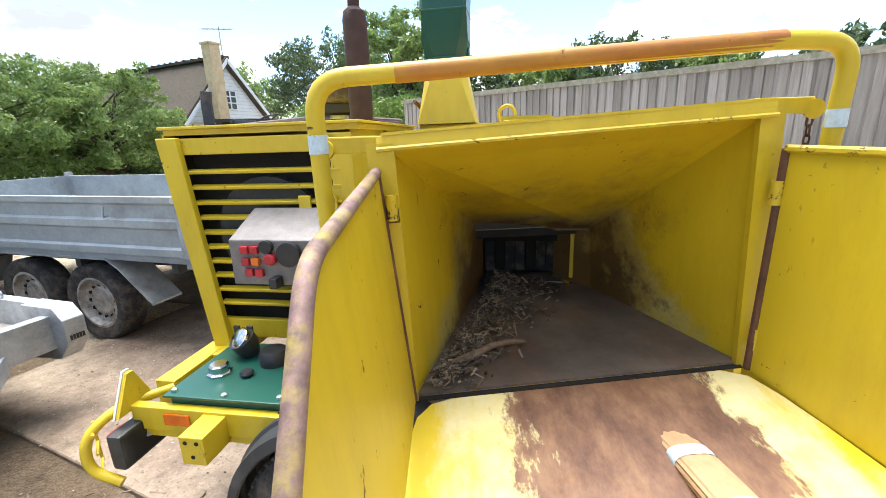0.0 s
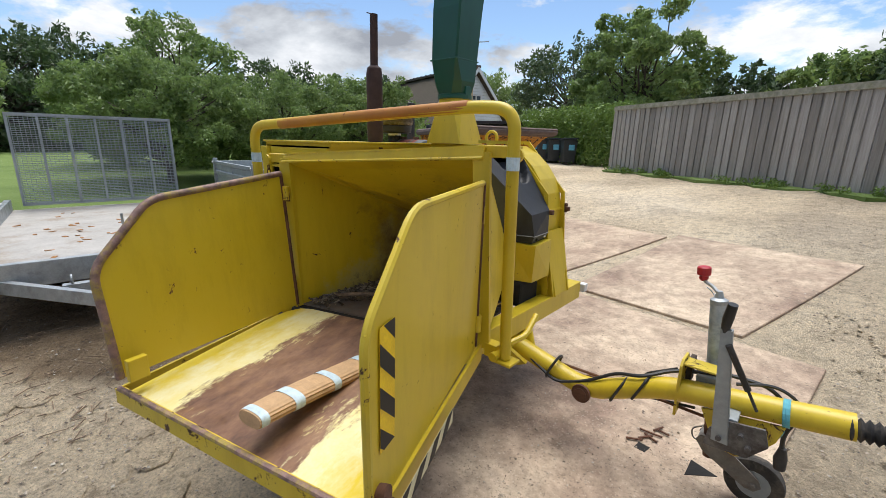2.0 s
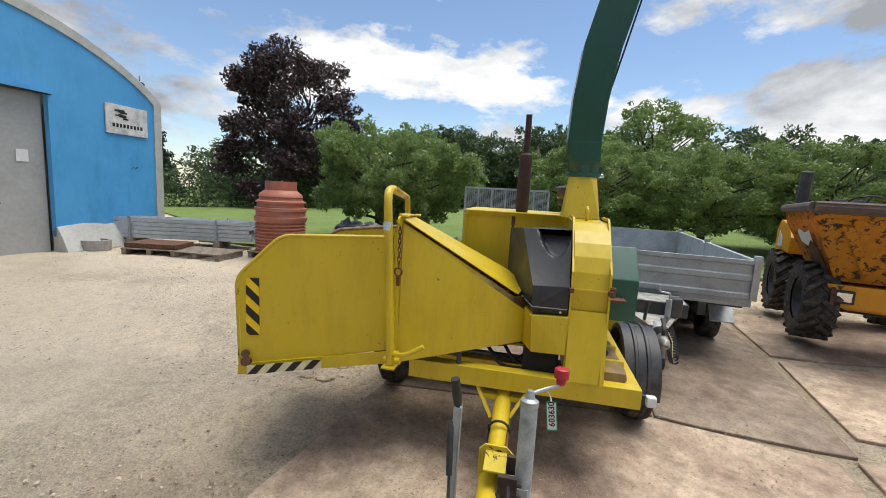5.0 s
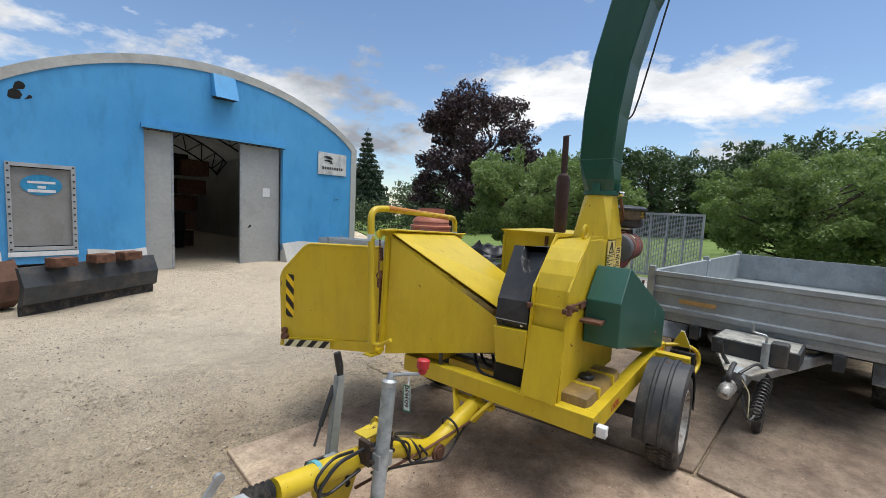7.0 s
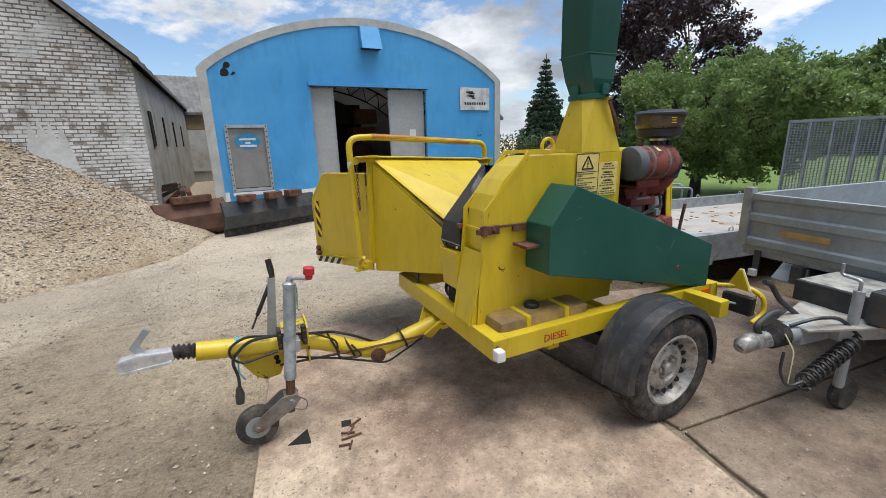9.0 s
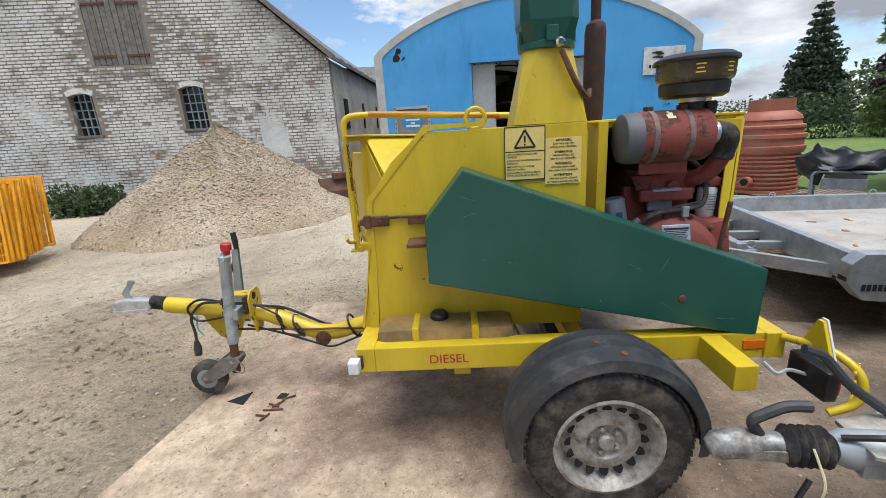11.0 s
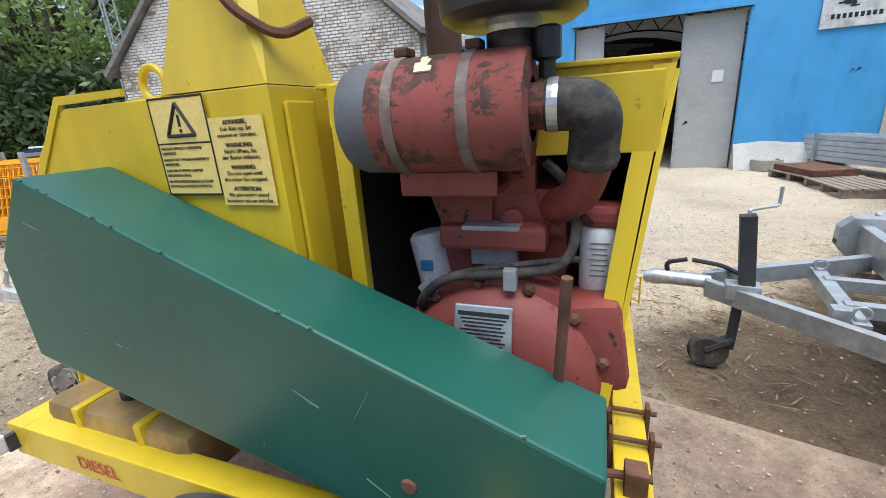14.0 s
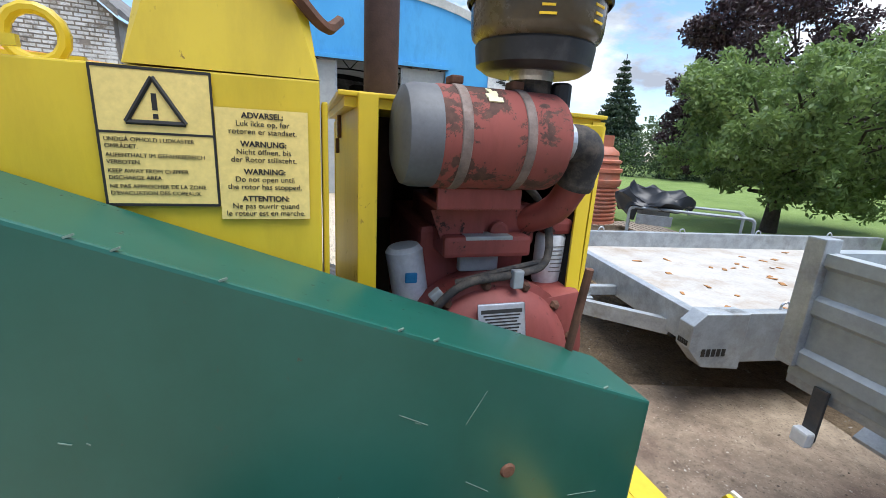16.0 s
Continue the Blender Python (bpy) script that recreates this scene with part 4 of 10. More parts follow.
hatch = part("loft_hatch", bx((0.5 * (hx0 + hx1), -0.10, 0.5 * (hz0 + hz1)), (hx1 - hx0, 0.04, hz1 - hz0), bev=0), M_dark, barn, "weathered double plank loft hatch, closed")
pw = (hx1 - hx0) / 10
for i in range(10):
    part("plank", bx((hx0 + pw * (i + 0.5), -0.045 + 0.006 * (i % 3), 0.5 * (hz0 + hz1)), (pw - 0.012, 0.035, hz1 - hz0 - 0.02), bev=0.003), M_wood, hatch)
for z in (hz0 + 0.22, hz1 - 0.25):
    for s in (0, 1):
        part("hinge_strap", bx((hx0 + 0.30 + s * (hx1 - hx0 - 0.6), -0.012, z), (0.56, 0.02, 0.06)), M_rust, hatch)
# near-black blocks for deep openings in the side wall, their shade in the colour
for i, y in enumerate((-1.6, -4.2, -7.0, -10.0)):
    part("side_opening", bx((-0.006 + 0.1325 * (y + 0.4), y, 2.2), (0.05, 0.22 if i else 0.45, 0.9), Euler((0, 0, -0.132)).to_matrix()), M_dark, barn)


# ---------------------------------------------------------------- low outbuilding between barn and hall, far shed
def outbuilding(name, m, w, d, e, r, wall, label):
    h = empty(name, m, label, "shed")
    part("wall", prism([(0, -0.3), (w, -0.3), (w, e), (w / 2, r), (0, e)], "y", 0, d), wall, h)
    for s in (0, 1):
        xe = -0.3 if s == 0 else w + 0.3
        ze = e - 0.3 * (r - e) / (w / 2)
        nr_ = int((d + 0.5) / 0.11)
        rg = []
        for i in range(nr_ + 1):
            y_, o_ = -0.25 + (d + 0.5) * i / nr_, 0.03 * (i % 2)
            rg.append([(w / 2, y_, r + 0.13 + o_), (xe, y_, ze + 0.13 + o_), (xe, y_, ze + 0.02), (w / 2, y_, r + 0.02)])
        part("roof", loft(bmnew(), rg), M_eternit, h, "grey corrugated roof")
    return h


far_barn = outbuilding("lean_to_shed", pose(6.0, -28.5, 0, 0, 0, 90), 6.5, 12, 3.5, 5.5, M_sidewall, "grey-roofed shed behind the hall")
part("ochre_band", bx((6.52, 6.0, 3.05), (0.06, 11.8, 0.85)), plain("ochre_render", (0.36, 0.26, 0.14), 0.9, 0, 0.25, 2, 0.2), far_barn)
part("white_band", bx((6.53, 6.0, 1.55), (0.08, 11.6, 2.1)), M_whitewash, far_barn)
side_barn = outbuilding("stable", pose(-12.75, -22.0, 0, 0, 0, -4), 3.2, 9, 2.9, 4.3, M_whitewash, "white stable with a weathered corrugated roof")
part("upper_band", bx((1.6, 9.02, 2.45), (3.15, 0.06, 0.8)), plain("ochre_wall_band", (0.42, 0.30, 0.16), 0.9), side_barn)
wn1 = part("window", bx((1.0, 9.03, 1.55), (0.75, 0.08, 0.8)), M_glass, side_barn)
gb = bmnew()
for i in range(3):
    box(gb, (0.8 + 0.2 * i, 9.08, 1.55), (0.03, 0.03, 0.8))
for i in range(2):
    box(gb, (1.0, 9.08, 1.42 + 0.26 * i), (0.75, 0.03, 0.03))
part("glazing_bars", gb, M_white, wn1)


# ---------------------------------------------------------------- board fence
FA, FB = Vector((-1.35, 14.35, 0)), Vector((15.0, 2.2, 0))
FD = (FB - FA).normalized()
FN = Vector((-FD.y, FD.x, 0))
fence = empty("board_fence", pose(0, 0, 0), "tall weathered grey vertical board fence with a capping rail", "fence", kind="structure")
cap = bmnew()
for i in range(9):
    a, b = FA.lerp(FB, i / 9), FA.lerp(FB, (i + 1) / 9)
    za, zb = height(a.x, a.y) + 1.895, height(b.x, b.y) + 1.895
    q = FN * 0.06
    loft(cap, [[(*(a - q).xy, za), (*(a + q).xy, za), (*(a + q).xy, za + 0.13), (*(a - q).xy, za + 0.13)],
               [(*(b - q).xy, zb), (*(b + q).xy, zb), (*(b + q).xy, zb + 0.13), (*(b - q).xy, zb + 0.13)]])
part("capping_rail", cap, plain("mossy_rail_wood", (0.31, 0.30, 0.245), 0.9, 0, 0.3, 10, 0.3, ((0.17, 0.18, 0.10), 0.5)), fence, "mossy capping rail")
BOARD = mesh_of("board", box(bmnew(), (0, 0, 0.98), (0.150, 0.024, 1.96), bev=0.004), M_fence)
BOARD2 = mesh_of("board", box(bmnew(), (0, 0.0, 0.98), (0.120, 0.024, 1.96), bev=0.004), M_fence)
L_f = (FB - FA).length
ang = math.degrees(math.atan2(FD.y, FD.x))
rngf = np.random.default_rng(11)
nb = int(L_f / 0.095)
for i in range(nb):
    p = FA + FD * (0.05 + i * 0.095)
    ob = new("board", BOARD if i % 2 == 0 else BOARD2)
    ob.parent = fence
    back = 0.0 if i % 2 == 0 else 0.027
    ob.matrix_basis = pose(p.x + FN.x * back, p.y + FN.y * back, height(p.x, p.y) + 0.0 + rngf.normal() * 0.004, rngf.normal() * 0.15, rngf.normal() * 0.25, ang)
verge = bmnew()
for i in range(60):
    a, b = FA.lerp(FB, i / 60), FA.lerp(FB, (i + 1) / 60)
    wa, wb = 0.28 + 0.16 * math.sin(i * 1.3) + 0.1 * math.sin(i * 3.1), 0.28 + 0.16 * math.sin(i * 1.3 + 1.3) + 0.1 * math.sin(i * 3.1 + 3.1)
    loft(verge, [[(*(a + FN * 0.1).xy, height(a.x, a.y) + 0.05), (*(a - FN * wa).xy, height(a.x, a.y) + 0.012), (*(a - FN * wa).xy, height(a.x, a.y) - 0.1)],
                 [(*(b + FN * 0.1).xy, height(b.x, b.y) + 0.05), (*(b - FN * wb).xy, height(b.x, b.y) + 0.012), (*(b - FN * wb).xy, height(b.x, b.y) - 0.1)]], close=True, caps=False)
tagged(part("grass_verge", verge, M_lawn), "ragged strip of green weeds along the fence foot", "verge", kind="structure")
blobs = []
for i in range(70):
    p = FA.lerp(FB, rngf.random()) - FN * (0.12 + 0.2 * rngf.random())
    blobs.append(((p.x, p.y, height(p.x, p.y) + 0.08), (0.12, 0.12, 0.07 + 0.09 * rngf.random())))
tagged(new("fence_weeds", leaf_cloud("fence_weeds", blobs, 5000, 0.035, M_leafbright, 3)), "low green weeds along the fence foot", "weeds", kind="stuff")


# ---------------------------------------------------------------- the wood chipper on its trailer
chip = empty("wood_chipper", pose(0.25, 1.85, 0, 0, 0, -7.5), "yellow towable wood chipper with green guard and folded-down infeed tray", "wood chipper")


def C(name, bm, mat, label="", smooth=False, parent=None):
    return part(name, bm, mat, parent or chip, label, smooth)


# frame of square tube
FZ0, FZ1 = 0.50, 0.62
fzc, fzh = 0.5 * (FZ0 + FZ1), FZ1 - FZ0
railR = C("side_rail", bx((-0.025, 0.61, fzc), (1.75, 0.08, fzh)), M_yellow, "yellow square-tube side rail")
railL = C("side_rail", bx((-0.025, -0.72, fzc), (1.75, 0.08, fzh)), M_yellow)
C("front_beam", bx((0.893, -0.06, fzc), (0.085, 1.42, fzh)), M_yellow)
C("rear_beam", bx((-0.943, -0.155, fzc), (0.085, 1.63, fzh)), M_yellow, "yellow rear light beam")
C("middle_beam", bx((-0.15, -0.055, 0.46), (0.09, 1.25, 0.08)), M_yellow)
C("middle_beam", bx((0.45, -0.055, 0.46), (0.08, 1.25, 0.08)), M_yellow)
for s, y0 in ((1, 0.65),):
    C("fender_outrigger", bx((-0.66, y0 + s * 0.12, 0.56), (0.09, 0.26, 0.11)), M_yellow)
hl = bmnew()
for dx, dz in ((-0.02, 0.03), (0.02, 0.03), (0.0, -0.02)):
    lathe([(0.008, 0), (0.008, 0.002)], 8, Matrix.Translation((-0.66 + dx, 0.8905, 0.56 + dz)) @ Matrix.Rotation(-math.pi / 2, 4, "X"), hl)
C("bolt_hole", hl, M_dark)["kind"] = "stuff"
axle = C("axle_tube", bx((-0.125, -0.148, 0.275), (0.09, 1.86, 0.09)), M_blk)


# wheels
def wheel(y, s):
    w = C("wheel", lathe([(0.215, -0.082), (0.262, -0.094), (0.300, -0.092), (0.318, -0.078), (0.326, -0.05), (0.328, 0), (0.326, 0.05), (0.318, 0.078), (0.300, 0.092), (0.262, 0.094), (0.215, 0.082)], 48, None, None, False), M_rubber, "dusty road wheel with a silver steel rim", True)
    w.matrix_basis = pose(-0.125, y, 0.303, -90 * s, 0, 0) @ Matrix.Scale(1.03, 4)
    tr = bmnew()
    for k in range(60):
        for j, zz in enumerate((-0.058, -0.020, 0.020, 0.058)):
            a = (k + 0.5 * (j % 2)) * 2 * math.pi / 60
            m = Matrix.Rotation(a, 4, "Z") @ Matrix.Translation((0.3285 - 0.003 * (j in (0, 3)), 0, zz)) @ Matrix.Rotation(0.35 * (1 if j < 2 else -1), 4, "X")
            bmesh.ops.create_cube(tr, size=1, matrix=m @ Matrix.Diagonal((0.010, 0.024, 0.031, 1)))
    part("tread", tr, M_tread, w)["kind"] = "stuff"
    rim = part("rim", lathe([(0.218, 0.084), (0.205, 0.088), (0.196, 0.076), (0.186, 0.030), (0.172, 0.016), (0.150, 0.030), (0.108, 0.052), (0.082, 0.050), (0.072, 0.028), (0.030, 0.026), (0.001, 0.026)], 48, None, None, False), M_rim, w, "silver steel rim with round slots", True)
    ho = bmnew()
    for k in range(16):
        a = k * 2 * math.pi / 16
        m = Matrix.Rotation(a, 4, "Z") @ Matrix.Translation((0.143, 0, 0.0345)) @ Matrix.Rotation(-0.48, 4, "Y")
        lathe([(0.023, 0), (0.020, 0.003)], 12, m @ Matrix.Diagonal((1.2, 0.85, 1, 1)), ho)
    part("rim_slot", ho, M_dark, rim)["kind"] = "stuff"
    hb = bmnew()
    lathe([(0.034, 0.026), (0.034, 0.052), (0.026, 0.060), (0.001, 0.061)], 18, None, hb)
    for k in range(5):
        a = k * 2 * math.pi / 5
        lathe([(0.012, 0.028), (0.011, 0.046), (0.004, 0.05)], 6, Matrix.Translation((0.056 * math.cos(a), 0.056 * math.sin(a), 0)), hb)
    part("hub", hb, M_rim, rim)
    part("inner_rim", lathe([(0.215, -0.08), (0.19, -0.05), (0.19, 0.0), (0.03, 0.0)], 32, None, None, False), M_blk, w)
    return w


wheel(0.872, 1)
wheel(-1.167, -1)
for y0, y1, s in ((0.70, 0.978, 1), (-1.273, -0.995, -1)):
    bm, rings = bmnew(), []
    for i in range(33):
        a = math.radians(-8 + 196 * i / 32)
        prof = [(0.362, y0), (0.394, y0 + 0.010), (0.400, y0 + 0.075), (0.410, y0 + 0.082), (0.411, y0 + 0.100), (0.400, y0 + 0.107), (0.400, y0 + 0.160), (0.411, y0 + 0.167), (0.411, y0 + 0.185), (0.400, y0 + 0.192), (0.393, y1 - 0.012), (0.352, y1)]
        outer = [(-0.125 + math.cos(a) * r, y, 0.312 + math.sin(a) * r) for r, y in prof]
        inner = [(-0.125 + math.cos(a) * (r - 0.006), y + (0.005 if k == 0 else -0.005 if k == 11 else 0), 0.312 + math.sin(a) * (r - 0.006)) for k, (r, y) in enumerate(prof)]
        rings.append(outer + inner[::-1])
    loft(bm, rings)
    fd = C("fender", bm, M_fender, "ribbed black plastic mudguard", True)
    bl = bmnew()
    for a, yy in ((97, y1 - 0.055), (86, y0 + 0.13)):
        lathe([(0.016, 0.396), (0.015, 0.4015), (0.008, 0.404)], 8, Matrix.Translation((-0.125, yy, 0.312)) @ Matrix.Rotation(math.radians(90 - a), 4, "Y"), bl)
    part("bolt", bl, M_rust, fd)["kind"] = "stuff"

# drawbar, coupling, jockey wheel
DY = -0.15
db = C("drawbar", tube(bend([(0.86, DY, 0.43), (1.355, DY, 0.30), (1.60, DY, 0.42), (1.75, DY, 0.485), (2.36, DY + 0.02, 0.576)], 0.12), 0.052, 16), M_yellow, "bent round yellow drawbar", True)
yk = bmnew()
for s in (-1, 1):
    slab([(0.87, DY + s * 0.16, 0.50), (0.91, DY + s * 0.16, 0.50), (1.02, DY + s * 0.055, 0.36), (0.96, DY + s * 0.055, 0.33)], 0.02, yk)
box(yk, (0.90, DY, 0.44), (0.05, 0.30, 0.03))
part("drawbar_yoke", yk, M_yellow, db)
pv = bmnew()
lathe([(0.030, -0.075), (0.030, 0.075)], 14, Matrix.Translation((1.352, DY, 0.305)) @ Matrix.Rotation(math.pi / 2, 4, "X"), pv)
lathe([(0.050, -0.070), (0.050, -0.055)], 14, Matrix.Translation((1.352, DY, 0.305)) @ Matrix.Rotation(math.pi / 2, 4, "X"), pv)
lathe([(0.050, 0.055), (0.050, 0.070)], 14, Matrix.Translation((1.352, DY, 0.305)) @ Matrix.Rotation(math.pi / 2, 4, "X"), pv)
part("pivot_bolt", pv, M_rust, db)
def on_bar(x, r):
    return Matrix.Translation((x, DY + 0.005, 0.485 + (x - 1.75) * 0.149)) @ Matrix.Rotation(math.radians(90 - 8.5), 4, "Y")
part("bellows", lathe([(0.03, 0)] + [(0.030 + 0.016 * (i % 2), 0.012 * i) for i in range(1, 12)] + [(0.028, 0.14)], 16, on_bar(2.335, 0)), M_rubber, db, "black rubber bellows", True)
cp = bmnew()
prism([(2.46, 0.565), (2.60, 0.560), (2.70, 0.555), (2.715, 0.575), (2.70, 0.615), (2.62, 0.632), (2.46, 0.618)], "y", DY - 0.012, DY + 0.052, 0.010, cp)
prism([(2.47, 0.548), (2.70, 0.540), (2.70, 0.556), (2.47, 0.566)], "y", DY - 0.018, DY + 0.058, 0.003, cp)
cpl = part("ball_coupling", cp, plain("bright_scuffed_zinc", (0.68, 0.69, 0.70), 0.4, 0.6, 0.25, 18, 0.1, ((0.40, 0.39, 0.37), 0.4)), db, "bright zinc ball coupling")
lv_ = bmnew()
prism([(2.575, 0.61), (2.615, 0.61), (2.650, 0.665), (2.580, 0.745), (2.555, 0.745), (2.555, 0.728), (2.605, 0.665)], "y", DY + 0.010, DY + 0.020, 0.002, lv_)
lathe([(0.018, -0.010), (0.018, 0.010)], 12, Matrix.Translation((2.568, DY + 0.015, 0.738)) @ Matrix.Rotation(math.pi / 2, 4, "X"), lv_)
part("coupling_lever", lv_, M_galv, cpl)
br = bmnew()
prism([(DY - 0.055, 0.50), (DY + 0.10, 0.50), (DY + 0.10, 0.615), (DY + 0.06, 0.655), (DY - 0.03, 0.655), (DY - 0.055, 0.63)], "x", 1.775, 1.785, bm=br)
prism([(DY - 0.03, 0.37), (DY + 0.06, 0.37), (DY + 0.09, 0.50), (DY - 0.05, 0.50)], "x", 1.775, 1.785, bm=br)
box(br, (1.85, DY + 0.02, 0.628), (0.14, 0.09, 0.010), bev=0.003)
jb = part("jack_bracket", br, M_yellowworn, db)
part("bracket_hole", lathe([(0.024, 0), (0.024, 0.014)], 16, Matrix.Translation((1.773, DY + 0.03, 0.615)) @ Matrix.Rotation(math.pi / 2, 4, "Y")), M_dark, jb)
gp = bmnew()
prism([(1.88, 0.455), (2.17, 0.50), (2.15, 0.42), (2.08, 0.315), (2.03, 0.288), (1.95, 0.30)], "y", DY - 0.030, DY - 0.018, bm=gp)
part("gusset_plate", gp, M_yellowworn, db, "chipped yellow gusset plate under the bar")
ghole = bmnew()
for x, z in ((1.96, 0.415), (1.955, 0.385)):
    lathe([(0.016, -0.0075), (0.016, 0.0075)], 12, Matrix.Translation((x, DY - 0.024, z)) @ Matrix.Rotation(math.pi / 2, 4, "X"), ghole)
part("bolt_hole", ghole, M_dark, db)["kind"] = "stuff"
clp = bmnew()
for x in (1.80, 1.935):
    box(clp, (x, DY + 0.075, 0.575), (0.022, 0.075, 0.115), bev=0.003)
    for z in (0.545, 0.605):
        lathe([(0.010, 0), (0.010, 0.018)], 6, Matrix.Translation((x, DY + 0.112, z)) @ Matrix.Rotation(-math.pi / 2, 4, "X"), clp)
part("jack_clamp", clp,  plain("dark_rusty_clamp", (0.055, 0.038, 0.030), 0.85, 0.1, 0.5, 25, 0.3), db, "dark rusty clamp plates")["kind"] = "stuff"
part("brake_rod", tube([(0.92, DY + 0.05, 0.36), (1.45, DY + 0.055, 0.372), (1.95, DY + 0.03, 0.385)], 0.0075, 8), M_rust, db, "straight rusty brake rod")
JX, JY = 1.882, -0.015
jk = C("jockey_jack", cyl((JX, JY, 0.34), (JX + 0.0, JY, 0.90), 0.034, 18), plain("scuffed_galvanised_tube", (0.36, 0.42, 0.46), 0.5, 0.5, 0.3, 16, 0.1, ((0.62, 0.66, 0.68), 0.5)), "galvanised jockey wheel jack with a red crank knob", True)
part("inner_tube", cyl((JX, JY, 0.13), (JX, JY, 0.40), 0.026, 14), M_rust, jk)
part("jack_cap", lathe([(0.036, 0.895), (0.036, 0.915), (0.020, 0.925), (0.012, 0.955)], 16, Matrix.Translation((JX, JY, 0))), M_galv, jk)
part("clamp", bx((JX - 0.01, JY - 0.04, 0.54), (0.09, 0.12, 0.07)), M_galvdull, jk)
part("crank", tube(bend([(JX, JY, 0.94), (JX - 0.03, JY + 0.05, 0.955), (JX - 0.08, JY + 0.115, 0.965), (JX - 0.085, JY + 0.12, 0.99)], 0.02), 0.008, 8), M_galv, jk, smooth=True)
part("crank_knob", lathe([(0.014, 0.98), (0.020, 0.99), (0.020, 1.005), (0.030, 1.01), (0.030, 1.045), (0.024, 1.05)], 16, Matrix.Translation((JX - 0.085, JY + 0.12, -0.015))), M_redp, jk, "red plastic knob")
fk = bmnew()
for s in (-1, 1):
    prism([(JX - 0.05, 0.225), (JX - 0.03, 0.255), (JX + 0.05, 0.25), (JX + 0.20, 0.118), (JX + 0.212, 0.085), (JX + 0.185, 0.058), (JX + 0.15, 0.062), (JX - 0.02, 0.175)], "y", JY + s * 0.045 - 0.004, JY + s * 0.045 + 0.004, bm=fk)
    lathe([(0.018, 0.0), (0.014, 0.012)], 6, Matrix.Translation((JX, JY + s * 0.049, 0.215)) @ Matrix.Rotation(-s * math.pi / 2, 4, "X"), fk)
    lathe([(0.016, 0.0), (0.012, 0.012)], 6, Matrix.Translation((JX + 0.180, JY + s * 0.049, 0.084)) @ Matrix.Rotation(-s * math.pi / 2, 4, "X"), fk)
box(fk, (JX, JY, 0.235), (0.08, 0.095, 0.02))
tube(bend([(JX - 0.03, JY + 0.05, 0.25), (JX - 0.09, JY + 0.06, 0.21), (JX - 0.08, JY + 0.06, 0.15), (JX - 0.02, JY + 0.055, 0.17)], 0.03), 0.004, 5, fk)
part("wheel_fork", fk, plain("grey_muddy_fork", (0.21, 0.20, 0.18), 0.7, 0.2, 0.3, 15, 0.2, ((0.16, 0.10, 0.06), 0.5)), jk)
jw = part("jockey_wheel", lathe([(0.03, -0.03), (0.09, -0.032), (0.113, -0.025), (0.117, 0), (0.113, 0.025), (0.09, 0.032), (0.03, 0.03)], 32), M_tread, jk, "small dusty rubber jockey wheel", True)
jw.matrix_basis = pose(JX + 0.180, JY, 0.082, 90, 0, 0)
part("hub_cap", lathe([(0.066, -0.034), (0.066, 0.034)], 20), M_galvdull, jw)
jk.matrix_basis = Matrix.Translation((JX, JY, 0.60)) @ Matrix.Rotation(-0.10, 4, "Y") @ Matrix.Translation((-JX, -JY, -0.60))
tg = bmnew()
tube(bend([(JX - 0.06, JY + 0.06, 0.95), (JX - 0.045, JY + 0.08, 0.93), (JX - 0.03, JY + 0.085, 0.905)], 0.02), 0.003, 5, tg)
part("tag_cord", tg, M_white, jk)
tagp = part("paper_tag", bx((JX - 0.015, JY + 0.085, 0.77), (0.004, 0.055, 0.16), bev=0), M_white, jk, "white paper tag with dark figures")
text_obj("603630", 0.046, Matrix.Translation((JX - 0.015, JY + 0.085, 0.77)) @ Matrix.Rotation(math.pi, 4, "X") @ Matrix.Translation((-JX + 0.015, -JY - 0.085, -0.77)) @ Matrix.Translation((JX - 0.0120, JY + 0.100, 0.840)) @ Matrix.Rotation(math.pi / 2, 4, "Z") @ Matrix.Rotation(math.pi / 2, 4, "X") @ Matrix.Rotation(-math.pi / 2, 4, "Z") @ Matrix.Translation((0.012, -0.030, 0)), M_ink, tagp, 0.0008)
tagp.matrix_basis = Matrix.Translation((JX - 0.03, JY + 0.09, 0.855)) @ Matrix.Rotation(0.12, 4, "X") @ Matrix.Scale(0.72, 4) @ Matrix.Translation((-JX + 0.015, -JY - 0.085, -0.77))
tgb = bmnew()
for y, z, w, h in ((0.085, 0.692, 0.056, 0.007), (0.085, 0.848, 0.056, 0.007), (0.0585, 0.77, 0.004, 0.16), (0.1115, 0.77, 0.004, 0.16)):
    box(tgb, (JX - 0.0127, JY + y, z), (0.002, w, h))
part("tag_border", tgb, plain("green_border", (0.02, 0.25, 0.12), 0.5), tagp)
HBY = -0.275
hbm = bmnew()
for y in (HBY - 0.024, HBY):
    prism([(1.945, 0.40), (2.005, 0.40), (1.945, 0.885), (1.905, 0.885)], "y", y - 0.003, y + 0.003, bm=hbm)
slab([(2.005, HBY - 0.027, 0.40), (2.005, HBY + 0.003, 0.40), (1.945, HBY + 0.003, 0.885), (1.945, HBY - 0.027, 0.885)], 0.004, hbm)
box(hbm, (1.99, HBY + 0.045, 0.47), (0.06, 0.10, 0.08), bev=0.004)
hb = C("handbrake", hbm, M_galvdull, "galvanised handbrake channel with a black grip and gas strut")
part("brake_grip", tube([(1.918, HBY - 0.012, 0.865), (1.922, HBY - 0.02, 0.93), (1.930, HBY - 0.03, 0.995)], 0.019, 12, radii=[0.014, 0.020, 0.018]), M_black, hb, smooth=True)
gst = bmnew()
